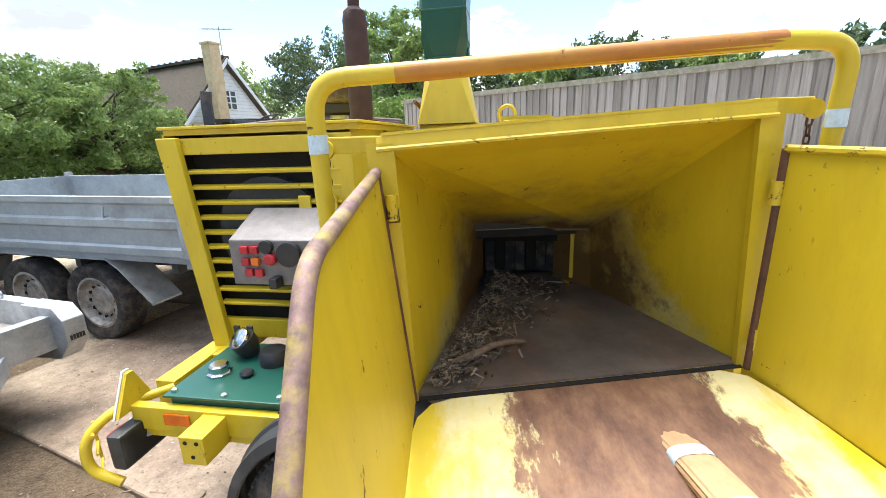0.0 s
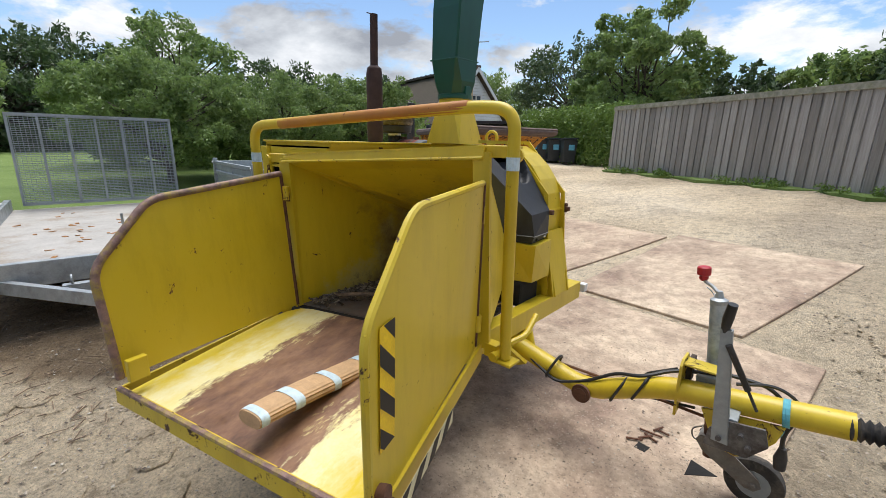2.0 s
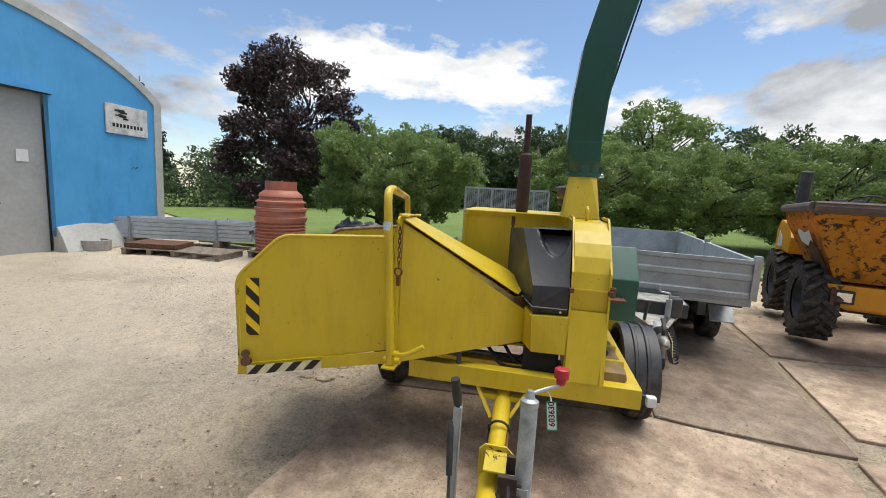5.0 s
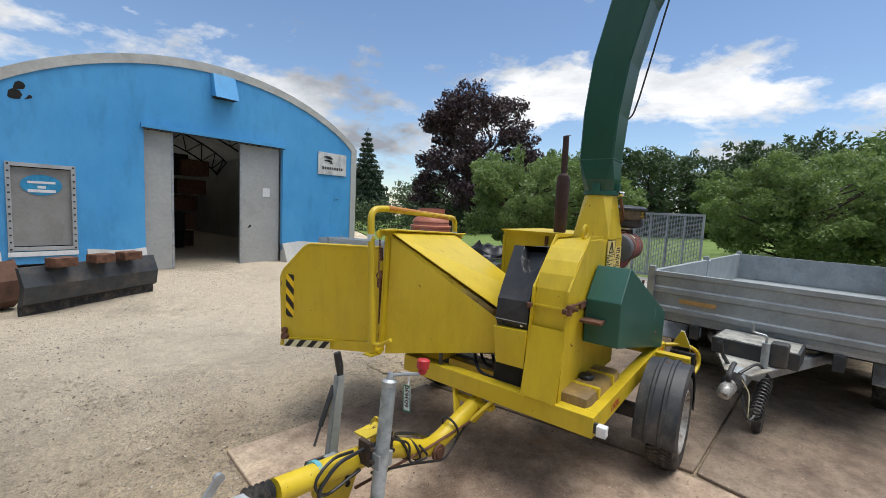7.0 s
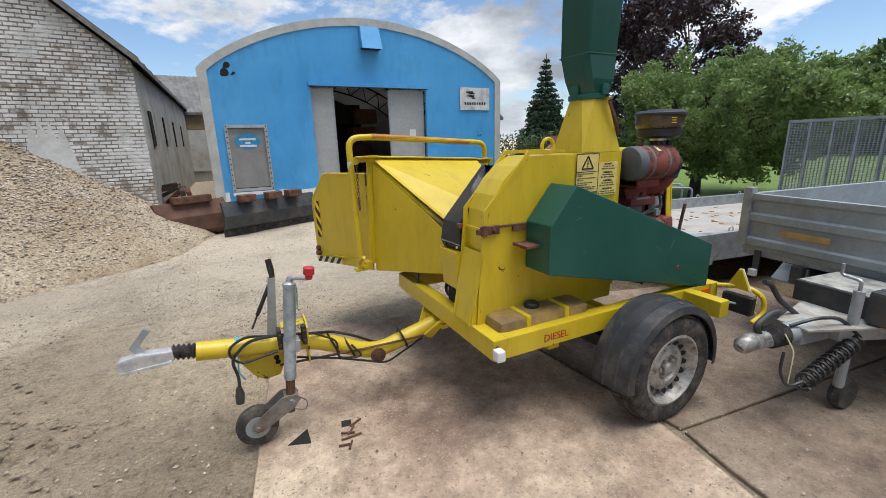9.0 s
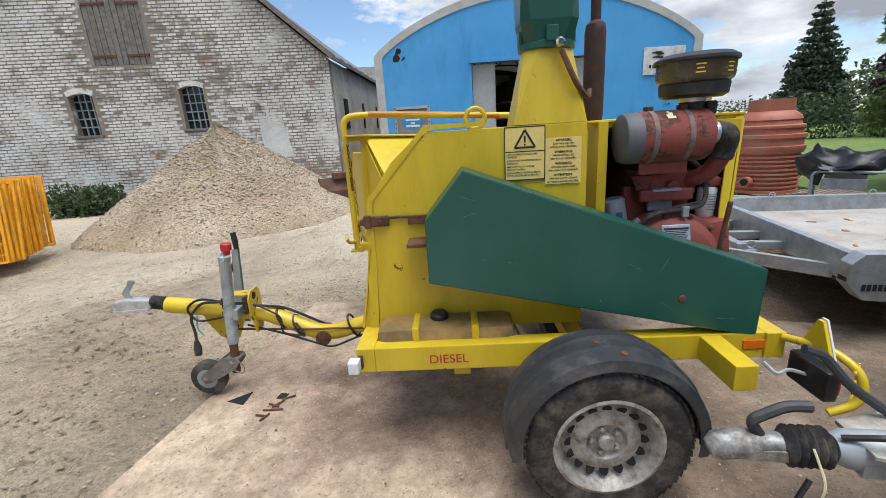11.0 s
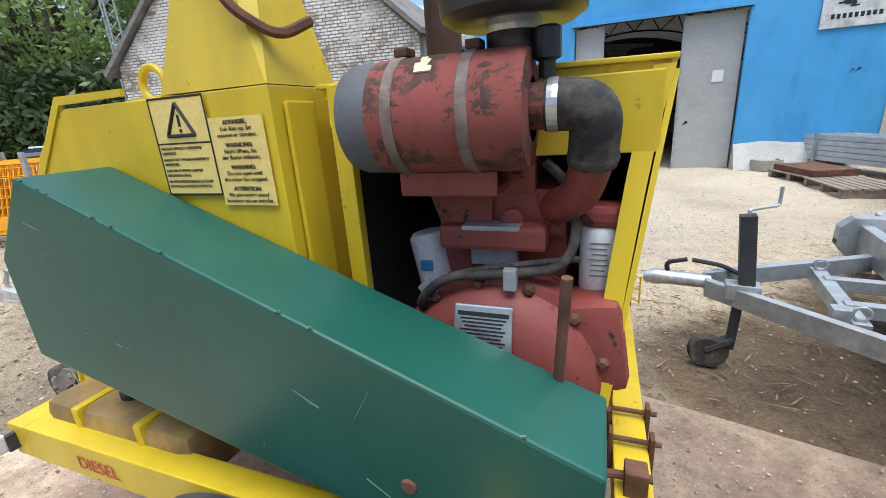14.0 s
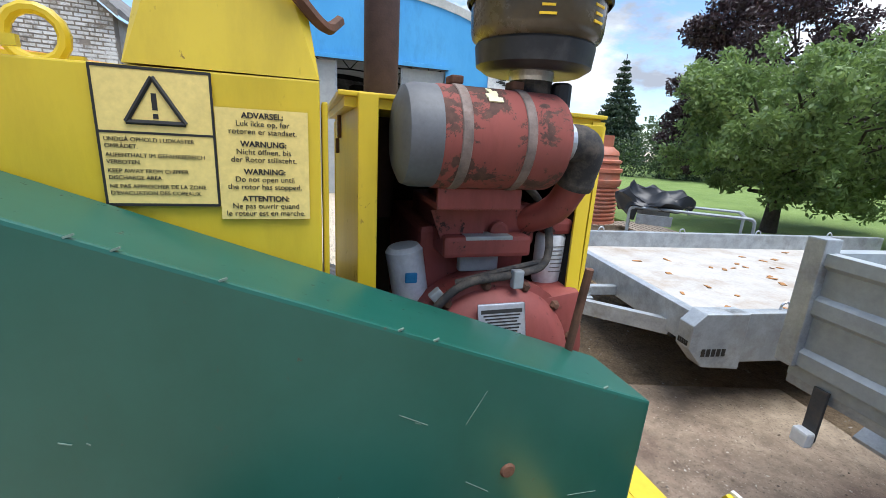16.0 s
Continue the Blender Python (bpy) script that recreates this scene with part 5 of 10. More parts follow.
tube([(1.942, HBY - 0.035, 0.83), (2.030, HBY - 0.015, 0.66)], 0.0125, 10, gst)
tube([(2.030, HBY - 0.015, 0.66), (2.070, HBY - 0.005, 0.58)], 0.006, 8, gst)
part("gas_strut", gst, M_black, hb)
qd = bmnew()
prism([(1.92, 0.36), (2.07, 0.37), (2.13, 0.45), (2.11, 0.52), (1.99, 0.50), (1.93, 0.44)], "y", HBY - 0.016, HBY - 0.006, bm=qd)
for x, z in ((1.97, 0.42), (2.04, 0.46), (2.07, 0.42)):
    lathe([(0.011, -0.03), (0.011, -0.004)], 8, Matrix.Translation((x, HBY - 0.006, z)) @ Matrix.Rotation(math.pi / 2, 4, "X") @ Matrix.Translation((0, 0, 0.035)), qd)
part("brake_quadrant", qd, plain("oily_grey_quadrant", (0.17, 0.165, 0.16), 0.6, 0.4, 0.5, 20, 0.2, ((0.07, 0.05, 0.04), 0.6)), hb)
cab = bmnew()
tube(bend([(1.0, DY - 0.04, 0.40), (1.20, DY - 0.06, 0.31), (1.35, DY - 0.03, 0.36), (1.50, DY, 0.46), (1.62, DY - 0.03, 0.50), (1.74, DY + 0.05, 0.55), (1.95, DY + 0.08, 0.60), (2.1, DY + 0.08, 0.60), (2.2, DY + 0.07, 0.50), (2.17, DY + 0.09, 0.40), (2.18, DY + 0.09, 0.31)], 0.05), 0.009, 7, cab)
tube(bend([(1.02, DY + 0.02, 0.33), (1.3, DY + 0.07, 0.24), (1.6, DY + 0.06, 0.35), (1.85, DY + 0.03, 0.41)], 0.05), 0.007, 6, cab)
for x, z in ((1.16, 0.362), (1.52, 0.375), (1.62, 0.43)):
    tube([(x + 0.03 * math.sin(q_), DY + 0.060 * math.cos(q_), z + 0.060 * math.sin(q_) + 0.012 * math.sin(q_)) for q_ in [i * 2 * math.pi / 18 for i in range(19)]], 0.0075, 6, cab)
tube(bend([(1.52, DY + 0.055, 0.42), (1.45, DY + 0.075, 0.33), (1.62, DY + 0.07, 0.36), (1.60, DY + 0.06, 0.47), (1.75, DY + 0.06, 0.56)], 0.05), 0.0065, 6, cab)
tube(bend([(1.98, DY + 0.04, 0.585), (2.12, DY + 0.065, 0.625), (2.22, DY + 0.07, 0.56), (2.16, DY + 0.065, 0.46), (1.95, DY + 0.06, 0.49)], 0.06), 0.0075, 6, cab)
C("trailer_cable", cab, M_black, "black cable strapped along the drawbar", True)
C("cable_plug", tube([(2.18, DY + 0.09, 0.34), (2.18, DY + 0.09, 0.29), (2.185, DY + 0.09, 0.24)], 0.02, 10, radii=[0.014, 0.026, 0.022]), M_black, "black trailer plug hanging from its cable", True)
cord = bmnew()
for i in range(3):
    lathe([(0.056, 0.0 + i * 0.008), (0.058, 0.004 + i * 0.008), (0.056, 0.008 + i * 0.008)], 16, on_bar(2.15, 0), cord)
tube(bend([(2.16, DY + 0.05, 0.50), (2.17, DY + 0.07, 0.42), (2.14, DY + 0.06, 0.36)], 0.03), 0.005, 5, cord)
C("blue_cord", cord, M_bluecord, "light blue cord tied round the drawbar")

# front corner lamp, fuel tank
lm = C("marker_lamp", bx((0.935, 0.70, 0.565), (0.05, 0.055, 0.06), bev=0.008), M_white, "white front marker lamp")
C("lamp_arm", bx((0.915, 0.662, 0.56), (0.02, 0.03, 0.06)), M_blk)
tank = C("fuel_tank", bx((0.52, 0.47, 0.585), (0.66, 0.24, 0.19), bev=0.05), M_brass, "yellowed plastic fuel tank strapped in the frame", True)
for x in (0.38, 0.66):
    part("strap", bx((x, 0.47, 0.586), (0.035, 0.252, 0.202), bev=0.012), M_yellow, tank)
part("filler_cap", lathe([(0.045, 0.678), (0.045, 0.70), (0.036, 0.71)], 18, Matrix.Translation((0.55, 0.47, 0))), M_black, tank, "black filler cap")
text_obj("DIESEL", 0.062, Matrix.Translation((0.60, 0.6525, 0.535)) @ Matrix.Rotation(math.pi, 4, "Z") @ Matrix.Rotation(math.pi / 2, 4, "X"), M_redp, railR)

# rotor housing: polygonal drum between two plates
HOUSE = [(0.86, 0.60), (0.84, 0.95), (0.838, 1.17), (0.822, 1.27), (0.785, 1.36), (0.725, 1.44), (0.645, 1.51), (0.55, 1.56), (-0.155, 1.565), (-0.155, 0.60)]
hs = C("rotor_housing", prism(HOUSE, "y", 0.208, 0.425, 0.004), M_yellow, "yellow rotor housing")
fl = bmnew()
prism([(0.905, 0.60), (0.885, 0.92), (0.855, 1.275), (0.565, 1.592), (0.30, 1.592), (0.30, 1.575), (0.555, 1.570), (0.832, 1.262), (0.84, 0.95), (0.862, 0.60)], "y", 0.418, 0.430, bm=fl)
prism([(0.905, 0.60), (0.885, 0.92), (0.855, 1.275), (0.565, 1.592), (0.30, 1.592), (0.30, 1.575), (0.555, 1.570), (0.832, 1.262), (0.84, 0.95), (0.862, 0.60)], "y", 0.198, 0.210, bm=fl)
prism([(0.84, 1.160), (0.848, 1.160), (0.846, 1.172), (0.838, 1.172)], "y", 0.212, 0.416, bm=fl)
part("rim_flange", fl, M_yellow, hs)
for y in (0.202, 0.424):
    part("hinge_bolt", bx((0.885, y, 1.166), (0.03, 0.028, 0.03), bev=0.006), M_rust, hs)
gs = bmnew()
for y in (0.23, 0.41):
    prism([(0.86, 0.62), (0.955, 0.62), (0.91, 0.80), (0.855, 1.02)], "y", y - 0.006, y + 0.006, bm=gs)
slab([(0.945, 0.205, 0.622), (0.945, 0.43, 0.622), (0.865, 0.43, 1.04), (0.865, 0.205, 1.04)], 0.008, gs)
part("gusset", gs, M_yellow, hs)
hg = bmnew()
box(hg, (0.82, 0.432, 1.17), (0.12, 0.018, 0.05), bev=0.004)
box(hg, (0.62, 0.432, 1.165), (0.10, 0.018, 0.035), bev=0.004)
lathe([(0.016, -0.03), (0.016, 0.03)], 10, Matrix.Translation((0.86, 0.44, 1.17)), hg)
lathe([(0.012, 0), (0.012, 0.03)], 6, Matrix.Translation((0.80, 0.438, 1.17)) @ Matrix.Rotation(-math.pi / 2, 4, "X"), hg)
part("hinge", hg, M_rust, hs)["kind"] = "stuff"
part("seam_flange", bx((0.62, 0.435, 1.185), (0.40, 0.014, 0.012)), M_rust, hs)
part("step_plate", bx((0.60, 0.50, 1.075), (0.14, 0.13, 0.018)), M_rust, hs)
ey = bmnew()
tube([(0.33 + 0.045 * math.cos(a), 0.31, 1.61 + 0.045 * math.sin(a)) for a in [math.radians(-100 + 25 * k) for k in range(16)]], 0.011, 8, ey)
part("lifting_eye", ey, M_yellow, hs, smooth=True)
fs = bmnew()
box(fs, (-0.20, 0.36, 0.98), (0.09, 0.12, 0.035), bev=0.004)
for x in (-0.17, -0.23):
    lathe([(0.014, 0.997), (0.014, 1.015), (0.008, 1.02), (0.008, 1.035)], 6, Matrix.Translation((x, 0.385, 0)), fs)
box(fs, (-0.24, 0.36, 0.90), (0.05, 0.10, 0.12), bev=0.004)
part("bearing_foot", fs, M_rust, hs)
part("rib", bx((-0.165, 0.34, 1.28), (0.012, 0.10, 0.5)), M_yellow, hs)

# warning decals
YF = 0.4315
dA = part("warning_decal", bx((0.120, YF, 1.442), (0.180, 0.002, 0.235), bev=0), M_decal, hs, "yellow warning decal with a black triangle")
ln = bmnew()
for c, s in (((0.120, YF + 0.0014, 1.558), (0.180, 0.001, 0.005)), ((0.120, YF + 0.0014, 1.326), (0.180, 0.001, 0.005)), ((0.209, YF + 0.0014, 1.442), (0.004, 0.001, 0.235)), ((0.031, YF + 0.0014, 1.442), (0.004, 0.001, 0.235)), ((0.120, YF + 0.0014, 1.452), (0.180, 0.001, 0.004))):
    box(ln, c, s)
for a, b in (((0.075, 1.47), (0.165, 1.47)), ((0.165, 1.47), (0.12, 1.545)), ((0.12, 1.545), (0.075, 1.47))):
    tube([(a[0], YF + 0.0016, a[1]), (b[0], YF + 0.0016, b[1])], 0.0045, 6, ln)
box(ln, (0.12, YF + 0.0016, 1.505), (0.008, 0.001, 0.028))
box(ln, (0.12, YF + 0.0016, 1.481), (0.008, 0.001, 0.008))
part("decal_print", ln, M_ink, dA)
FACE = Matrix.Rotation(math.pi, 4, "Z") @ Matrix.Rotation(math.pi / 2, 4, "X")
for i, s in enumerate(("UNDGÅ OPHOLD I UDKASTER", "OMRÅDET.", "AUFENTHALT IM GEFAHRBEREICH", "VERBOTEN.", "KEEP AWAY FROM CHIPPER", "DISCHARGE AREA.", "NE PAS APPROCHER DE LA ZONE", "D'EVACUATION DES COPEAUX.")):
    text_obj(s, 0.0100, Matrix.Translation((0.202, YF + 0.0020, 1.437 - i * 0.0118 - 0.0035 * (i // 2))) @ FACE, M_ink, dA)
dB = part("warning_decal", bx((-0.052, YF, 1.402), (0.160, 0.002, 0.205), bev=0), M_decal, hs, "yellow multilingual warning decal")
for i, (s, b) in enumerate((("ADVARSEL:", 1), ("Luk ikke op, før", 0), ("rotoren er standset.", 0), ("WARNUNG:", 1), ("Nicht öffnen, bis", 0), ("der Rotor stillsteht.", 0), ("WARNING:", 1), ("Do not open until", 0), ("the rotor has stopped.", 0), ("ATTENTION:", 1), ("Ne pas ouvrir quand", 0), ("le roteur est en marche.", 0))):
    text_obj(s, 0.0145, Matrix.Translation((-0.052, YF + 0.0020, 1.488 - i * 0.0142 - 0.0085 * (i // 3))) @ FACE, M_ink, dB, 0.0004 if b else 0.0, "CENTER")

# discharge tower and chute
def frustum(x0, x1, y0, y1, za, X0, X1, Y0, Y1, zb, cut=0.0, bm=None):
    def ring(a, b, c, d, z, k):
        return [(a + k, c, z), (b - k, c, z), (b, c + k, z), (b, d - k, z), (b - k, d, z), (a + k, d, z), (a, d - k, z), (a, c + k, z)]
    return loft(bm or bmnew(), [ring(x0, x1, y0, y1, za, 0.002), ring(X0, X1, Y0, Y1, zb, cut or 0.002)])
twr = C("discharge_tower", frustum(-0.155, 0.165, 0.16, 0.425, 1.566, -0.105, 0.105, 0.19, 0.39, 1.88, 0.05), M_yellow, "yellow tapering discharge tower")
part("rotation_ring", lathe([(0.118, 1.875), (0.125, 1.88), (0.125, 1.905), (0.115, 1.91)], 24, Matrix.Translation((0.0, 0.29, 0))), M_green, twr)
part("ring_bolt", lathe([(0.02, 0), (0.02, 0.04), (0.012, 0.05)], 10, Matrix.Translation((-0.03, 0.40, 1.89)) @ Matrix.Rotation(-math.pi / 2, 4, "X")), M_chrome, twr)
part("latch_bar", tube(bend([(-0.04, 0.42, 1.86), (-0.10, 0.44, 1.72), (-0.17, 0.38, 1.66), (-0.20, 0.30, 1.70)], 0.04), 0.012, 6), M_rust, twr)
def chute_ring(c, w, d, tilt, k=0.04):
    pts = []
    for a, b in ((-w + k, -d), (w - k, -d), (w, -d + k), (w, d - k), (w - k, d), (-w + k, d), (-w, d - k), (-w, -d + k)):
        q = Vector((a, b, 0))
        q.rotate(Euler((tilt, 0, 0)))
        pts.append(Vector(c) + q)
    return pts
ch = bmnew()
loft(ch, [chute_ring((0.0, 0.29, 1.905), 0.105, 0.105, 0, 0.05), chute_ring((0.0, 0.285, 1.99), 0.125, 0.115, 0, 0.04), chute_ring((0.005, 0.27, 2.13), 0.118, 0.12, 0, 0.012), chute_ring((0.01, 0.285, 2.45), 0.125, 0.125, -0.05, 0.01), chute_ring((0.015, 0.33, 2.8), 0.13, 0.13, -0.16, 0.01), chute_ring((0.02, 0.43, 3.2), 0.13, 0.13, -0.32, 0.01), chute_ring((0.03, 0.62, 3.6), 0.13, 0.125, -0.6, 0.01), chute_ring((0.04, 0.90, 3.85), 0.13, 0.12, -0.95, 0.01)])
chu = C("discharge_chute", ch, M_greenlt, "tall dark green curved discharge chute")
part("seam_band", bx((0.003, 0.272, 2.13), (0.245, 0.248, 0.010)), M_green, chu)
lk = bmnew()
box(lk, (0.0, 0.41, 1.93), (0.05, 0.03, 0.06), bev=0.004)
box(lk, (0.11, 0.29, 1.93), (0.03, 0.06, 0.06), bev=0.004)
box(lk, (-0.11, 0.29, 1.93), (0.03, 0.06, 0.06), bev=0.004)
part("clamp_lug", lk, M_green, chu)["kind"] = "stuff"
part("flap_rod", tube(bend([(-0.14, 0.34, 2.42), (-0.16, 0.42, 2.47), (-0.15, 0.46, 2.60), (-0.12, 0.62, 3.3)], 0.04), 0.007, 6), M_blk, chu)

# belt guard
GUARD = [(0.575, 1.20), (0.405, 1.405), (-0.87, 0.915), (-0.86, 0.60), (0.575, 0.925)]
gd = C("belt_guard", prism(GUARD, "y", 0.436, 0.650, 0.007), M_green, "dark green sheet-metal belt guard")
bl = bmnew()
lathe([(0.018, 0), (0.014, 0.005)], 12, Matrix.Translation((-0.52, 0.6505, 0.80)) @ Matrix.Rotation(-math.pi / 2, 4, "X"), bl)
part("guard_bolt", bl, M_rust, gd)["kind"] = "stuff"
rngs = np.random.default_rng(9)
scr = bmnew()
for k in range(11):
    x, z = rngs.uniform(-0.80, 0.50), 0.0
    lo_, hi_ = 0.925 + (0.575 - x) * -0.2265 + 0.03, 1.405 + (0.405 - x) * -0.3843 - 0.05 if x < 0.4 else 1.2
    z = rngs.uniform(lo_, min(hi_, 1.36))
    ln_, an_ = rngs.uniform(0.01, 0.08) * (1 if k % 3 else 0.3), rngs.normal() * 0.5 - 0.12
    box(scr, (x, 0.6508, z), (ln_, 0.0012, 0.0011 + 0.001 * rngs.random() * (ln_ < 0.05)), Euler((0, an_, 0)).to_matrix())
for k in range(9):
    t_ = rngs.random()
    x = 0.40 - 1.26 * t_
    box(scr, (x, 0.6475, 1.405 - 1.26 * t_ * 0.3843 + 0.0005), (0.004 + 0.012 * rngs.random(), 0.004, 0.003), Euler((0, 0.367, 0)).to_matrix())
sc_ = part("paint_scratch", scr, plain("pale_scratches", (0.13, 0.20, 0.165), 0.7, 0, 0.4, 30), gd)
sc_["kind"] = "stuff"

# black cover and feed-roller box beside the housing
CT = [(0.10, -0.222, 1.455), (0.10, 0.190, 1.49), (0.655, 0.190, 1.508), (0.537, -0.114, 1.490)]
CM = [(0.10, -0.222, 1.175), (0.10, 0.190, 1.175), (0.877, 0.190, 1.180), (0.878, -0.026, 1.172)]
CS = [(0.10, -0.218, 1.045), (0.10, 0.190, 1.045), (0.880, 0.190, 1.042), (0.902, -0.021, 1.046)]
CB = [(0.10, -0.200, 1.000), (0.10, 0.190, 1.000), (0.862, 0.190, 1.000), (0.884, -0.015, 1.000)]
bc = bmnew()
ring = [[bc.verts.new(p) for p in r] for r in (CT, CM, CS, CB)]
bc.faces.new(ring[0])
bc.faces.new(ring[3][::-1])
for r0, r1 in zip(ring, ring[1:]):
    for i in range(4):
        if r0 is ring[0] and i == 2:
            continue
        bc.faces.new((r0[i], r0[(i + 1) % 4], r1[(i + 1) % 4], r1[i]))
cov = C("drive_cover", bc, M_cover, "moulded black plastic drive cover with a scooped front")
# sloping front with a scooped recess at its upper edge
dn = bmnew()
NU, NV = 30, 30
gv = []
tl_, tr2, bl_, br_ = Vector(CT[3]), Vector(CT[2]), Vector(CM[3]), Vector(CM[2])
nrm_ = (tr2 - tl_).cross(bl_ - tl_).normalized()
if nrm_.x > 0:
    nrm_ = -nrm_
for j in range(NV + 1):
    row = []
    for i in range(NU + 1):
        u_, v_ = i / NU, j / NV
        p = tl_.lerp(tr2, u_).lerp(bl_.lerp(br_, u_), v_)
        e_ = math.hypot((u_ - 0.66) / 0.34, v_ / 0.50)
        dp = min(1.0, max(0.0, (1.0 - e_) / 0.16))
        row.append(dn.verts.new(p + nrm_ * (0.060 * dp * dp * (3 - 2 * dp) * (1.0 - 0.45 * v_))))
    gv.append(row)
for j in range(NV):
    for i in range(NU):
        dn.faces.new((gv[j][i], gv[j][i + 1], gv[j + 1][i + 1], gv[j + 1][i]))
part("scooped_front", dn, M_cover, cov, smooth=True)
sm = bmnew()
for pa, pb in ((CS[0], CS[3]), (CS[3], CS[2])):
    tube([Vector(pa) + Vector((0.001, -0.001, 0)), Vector(pb) + Vector((0.001, -0.001, 0))], 0.0028, 6, sm)
part("cover_seam", sm, plain("pale_seam", (0.30, 0.31, 0.32), 0.6), cov)
for y, mt in ((0.150, M_chrome), (0.03, M_dark)):
    part("cover_rivet", lathe([(0.011, 0), (0.007, 0.006)], 10, Matrix.Translation((0.892 - 0.10 * y, y, 1.022)) @ Matrix.Rotation(math.pi / 2, 4, "Y")), mt, cov)
fb = bmnew()
loft(fb, [[(0.66, -0.055, 0.765), (0.66, 0.196, 0.765), (0.905, 0.196, 0.765), (0.898, -0.004, 0.758), (0.752, -0.060, 0.762)], [(0.66, -0.055, 0.998), (0.66, 0.196, 0.998), (0.905, 0.196, 0.998), (0.918, -0.024, 0.994), (0.752, -0.065, 0.998)]])
C("roller_box", fb, M_yellow, "yellow feed-roller box")
C("drive_motor", bx((0.77, 0.06, 0.675), (0.16, 0.22, 0.16), bev=0.02), M_dark)
hz = bmnew()
for k, (x, y) in enumerate(((0.55, -0.35), (0.70, -0.3), (0.30, -0.45), (0.62, -0.2))):
    tube(bend([(x, y, 0.72), (x + 0.1, y + 0.1, 0.60), (x + 0.05, y + 0.3, 0.58), (x - 0.1, y + 0.35, 0.70)], 0.08), 0.012, 7, hz)
C("hydraulic_hose", hz, M_black, "black hydraulic hoses under the infeed", True)
C("hydraulic_pump", bx((0.05, 0.05, 0.66), (0.35, 0.4, 0.2)), M_dark)

# infeed hopper
A = {"bl": (0.07, -1.05, 0.69), "br": (1.11, -0.82, 0.74), "tl": (0.03, -1.06, 1.455), "tr": (1.07, -0.82, 1.512)}
Bk = {"bl": (0.215, -0.03, 0.745), "br": (0.74, -0.10, 0.745), "tl": (0.215, -0.06, 1.02), "tr": (0.74, -0.12, 1.04)}
hp = C("hopper", slab([A["tl"], A["tr"], Bk["tr"], Bk["tl"]], -0.008), M_yellow_in, "yellow infeed hopper, scoured and darker inside")
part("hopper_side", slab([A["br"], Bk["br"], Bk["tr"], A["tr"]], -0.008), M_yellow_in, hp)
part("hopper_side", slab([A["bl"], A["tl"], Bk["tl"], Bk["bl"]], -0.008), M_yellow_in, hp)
part("hopper_floor", slab([A["bl"], Bk["bl"], Bk["br"], A["br"]], -0.008), M_infloor, hp, "dark worn steel hopper floor")
# outer skin of the sides
osk = bmnew()
slab([(1.112, -0.80, 0.66), (0.748, -0.062, 0.765), (0.742, -0.062, 0.975), (1.085, -0.80, 1.50)], 0.006, osk)
part("outer_side", osk, M_yellow, hp)
osk = bmnew()
slab([(1.085, -0.815, 1.545), (0.742, -0.110, 1.075), (0.20, -0.05, 1.060), (0.015, -1.05, 1.490)], 0.006, osk)
part("outer_top", osk, M_yellow, hp)
thr = bmnew()
slab([(0.757, -0.135, 0.74), (0.757, -0.135, 1.060), (0.585, 0.035, 1.045), (0.585, 0.035, 0.74)], 0.008, thr)
slab([(0.215, -0.045, 1.012), (0.215, -0.045, 1.030), (0.745, -0.108, 1.048), (0.745, -0.108, 1.030)], 0.008, thr)
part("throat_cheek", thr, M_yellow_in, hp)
# added near-black sheets and throat back put the throat's shade into colour
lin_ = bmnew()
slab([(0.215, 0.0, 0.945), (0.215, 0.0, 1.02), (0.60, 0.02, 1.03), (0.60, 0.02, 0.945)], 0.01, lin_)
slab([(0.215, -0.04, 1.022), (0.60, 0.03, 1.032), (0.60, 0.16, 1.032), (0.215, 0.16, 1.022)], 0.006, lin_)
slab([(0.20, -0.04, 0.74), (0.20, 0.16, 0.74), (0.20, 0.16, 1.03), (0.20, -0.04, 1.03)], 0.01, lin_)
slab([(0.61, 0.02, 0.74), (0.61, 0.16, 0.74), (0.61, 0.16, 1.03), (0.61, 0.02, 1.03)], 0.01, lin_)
part("throat_shade", lin_, M_dark, hp)
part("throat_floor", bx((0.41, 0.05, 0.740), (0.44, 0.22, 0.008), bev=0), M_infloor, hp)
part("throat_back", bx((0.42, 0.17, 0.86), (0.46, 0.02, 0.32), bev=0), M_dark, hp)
for i in range(7):
    part("rubber_strip", bx((0.245 + i * 0.055, 0.055 + 0.006 * (i % 2), 0.865), (0.050, 0.008, 0.20), Euler((0.03 * math.sin(i * 2.1), 0.02 * math.sin(i * 1.3), 0)).to_matrix(), 0.002), M_dark if i % 3 == 1 else M_rubber, hp, "hanging black rubber strip")
lip = bmnew()
slab([(0.0, -1.075, 1.455), (1.10, -0.835, 1.515), (1.10, -0.825, 1.566), (0.03, -1.058, 1.503), (-0.005, -1.065, 1.488)], 0.012, lip)
slab([(0.01, -1.066, 1.503), (1.10, -0.826, 1.566), (1.09, -0.785, 1.560), (0.0, -1.025, 1.497)], 0.008, lip)
part("top_lip", lip, M_yellow, hp)
part("worn_rim", tube([(0.0, -1.079, 1.458), (1.10, -0.839, 1.518)], 0.007, 6), M_yellowworn, hp)
po = bmnew()
slab([(0.0, -1.07, 0.67), (0.075, -1.055, 0.67), (0.045, -1.065, 1.475), (-0.03, -1.08, 1.475)], 0.02, po)
part("mouth_post", po, M_yellow, hp)
po = bmnew()
slab([(1.095, -0.835, 0.72), (1.165, -0.82, 0.72), (1.125, -0.825, 1.54), (1.055, -0.84, 1.54)], 0.02, po)
part("mouth_post", po, M_yellow, hp)
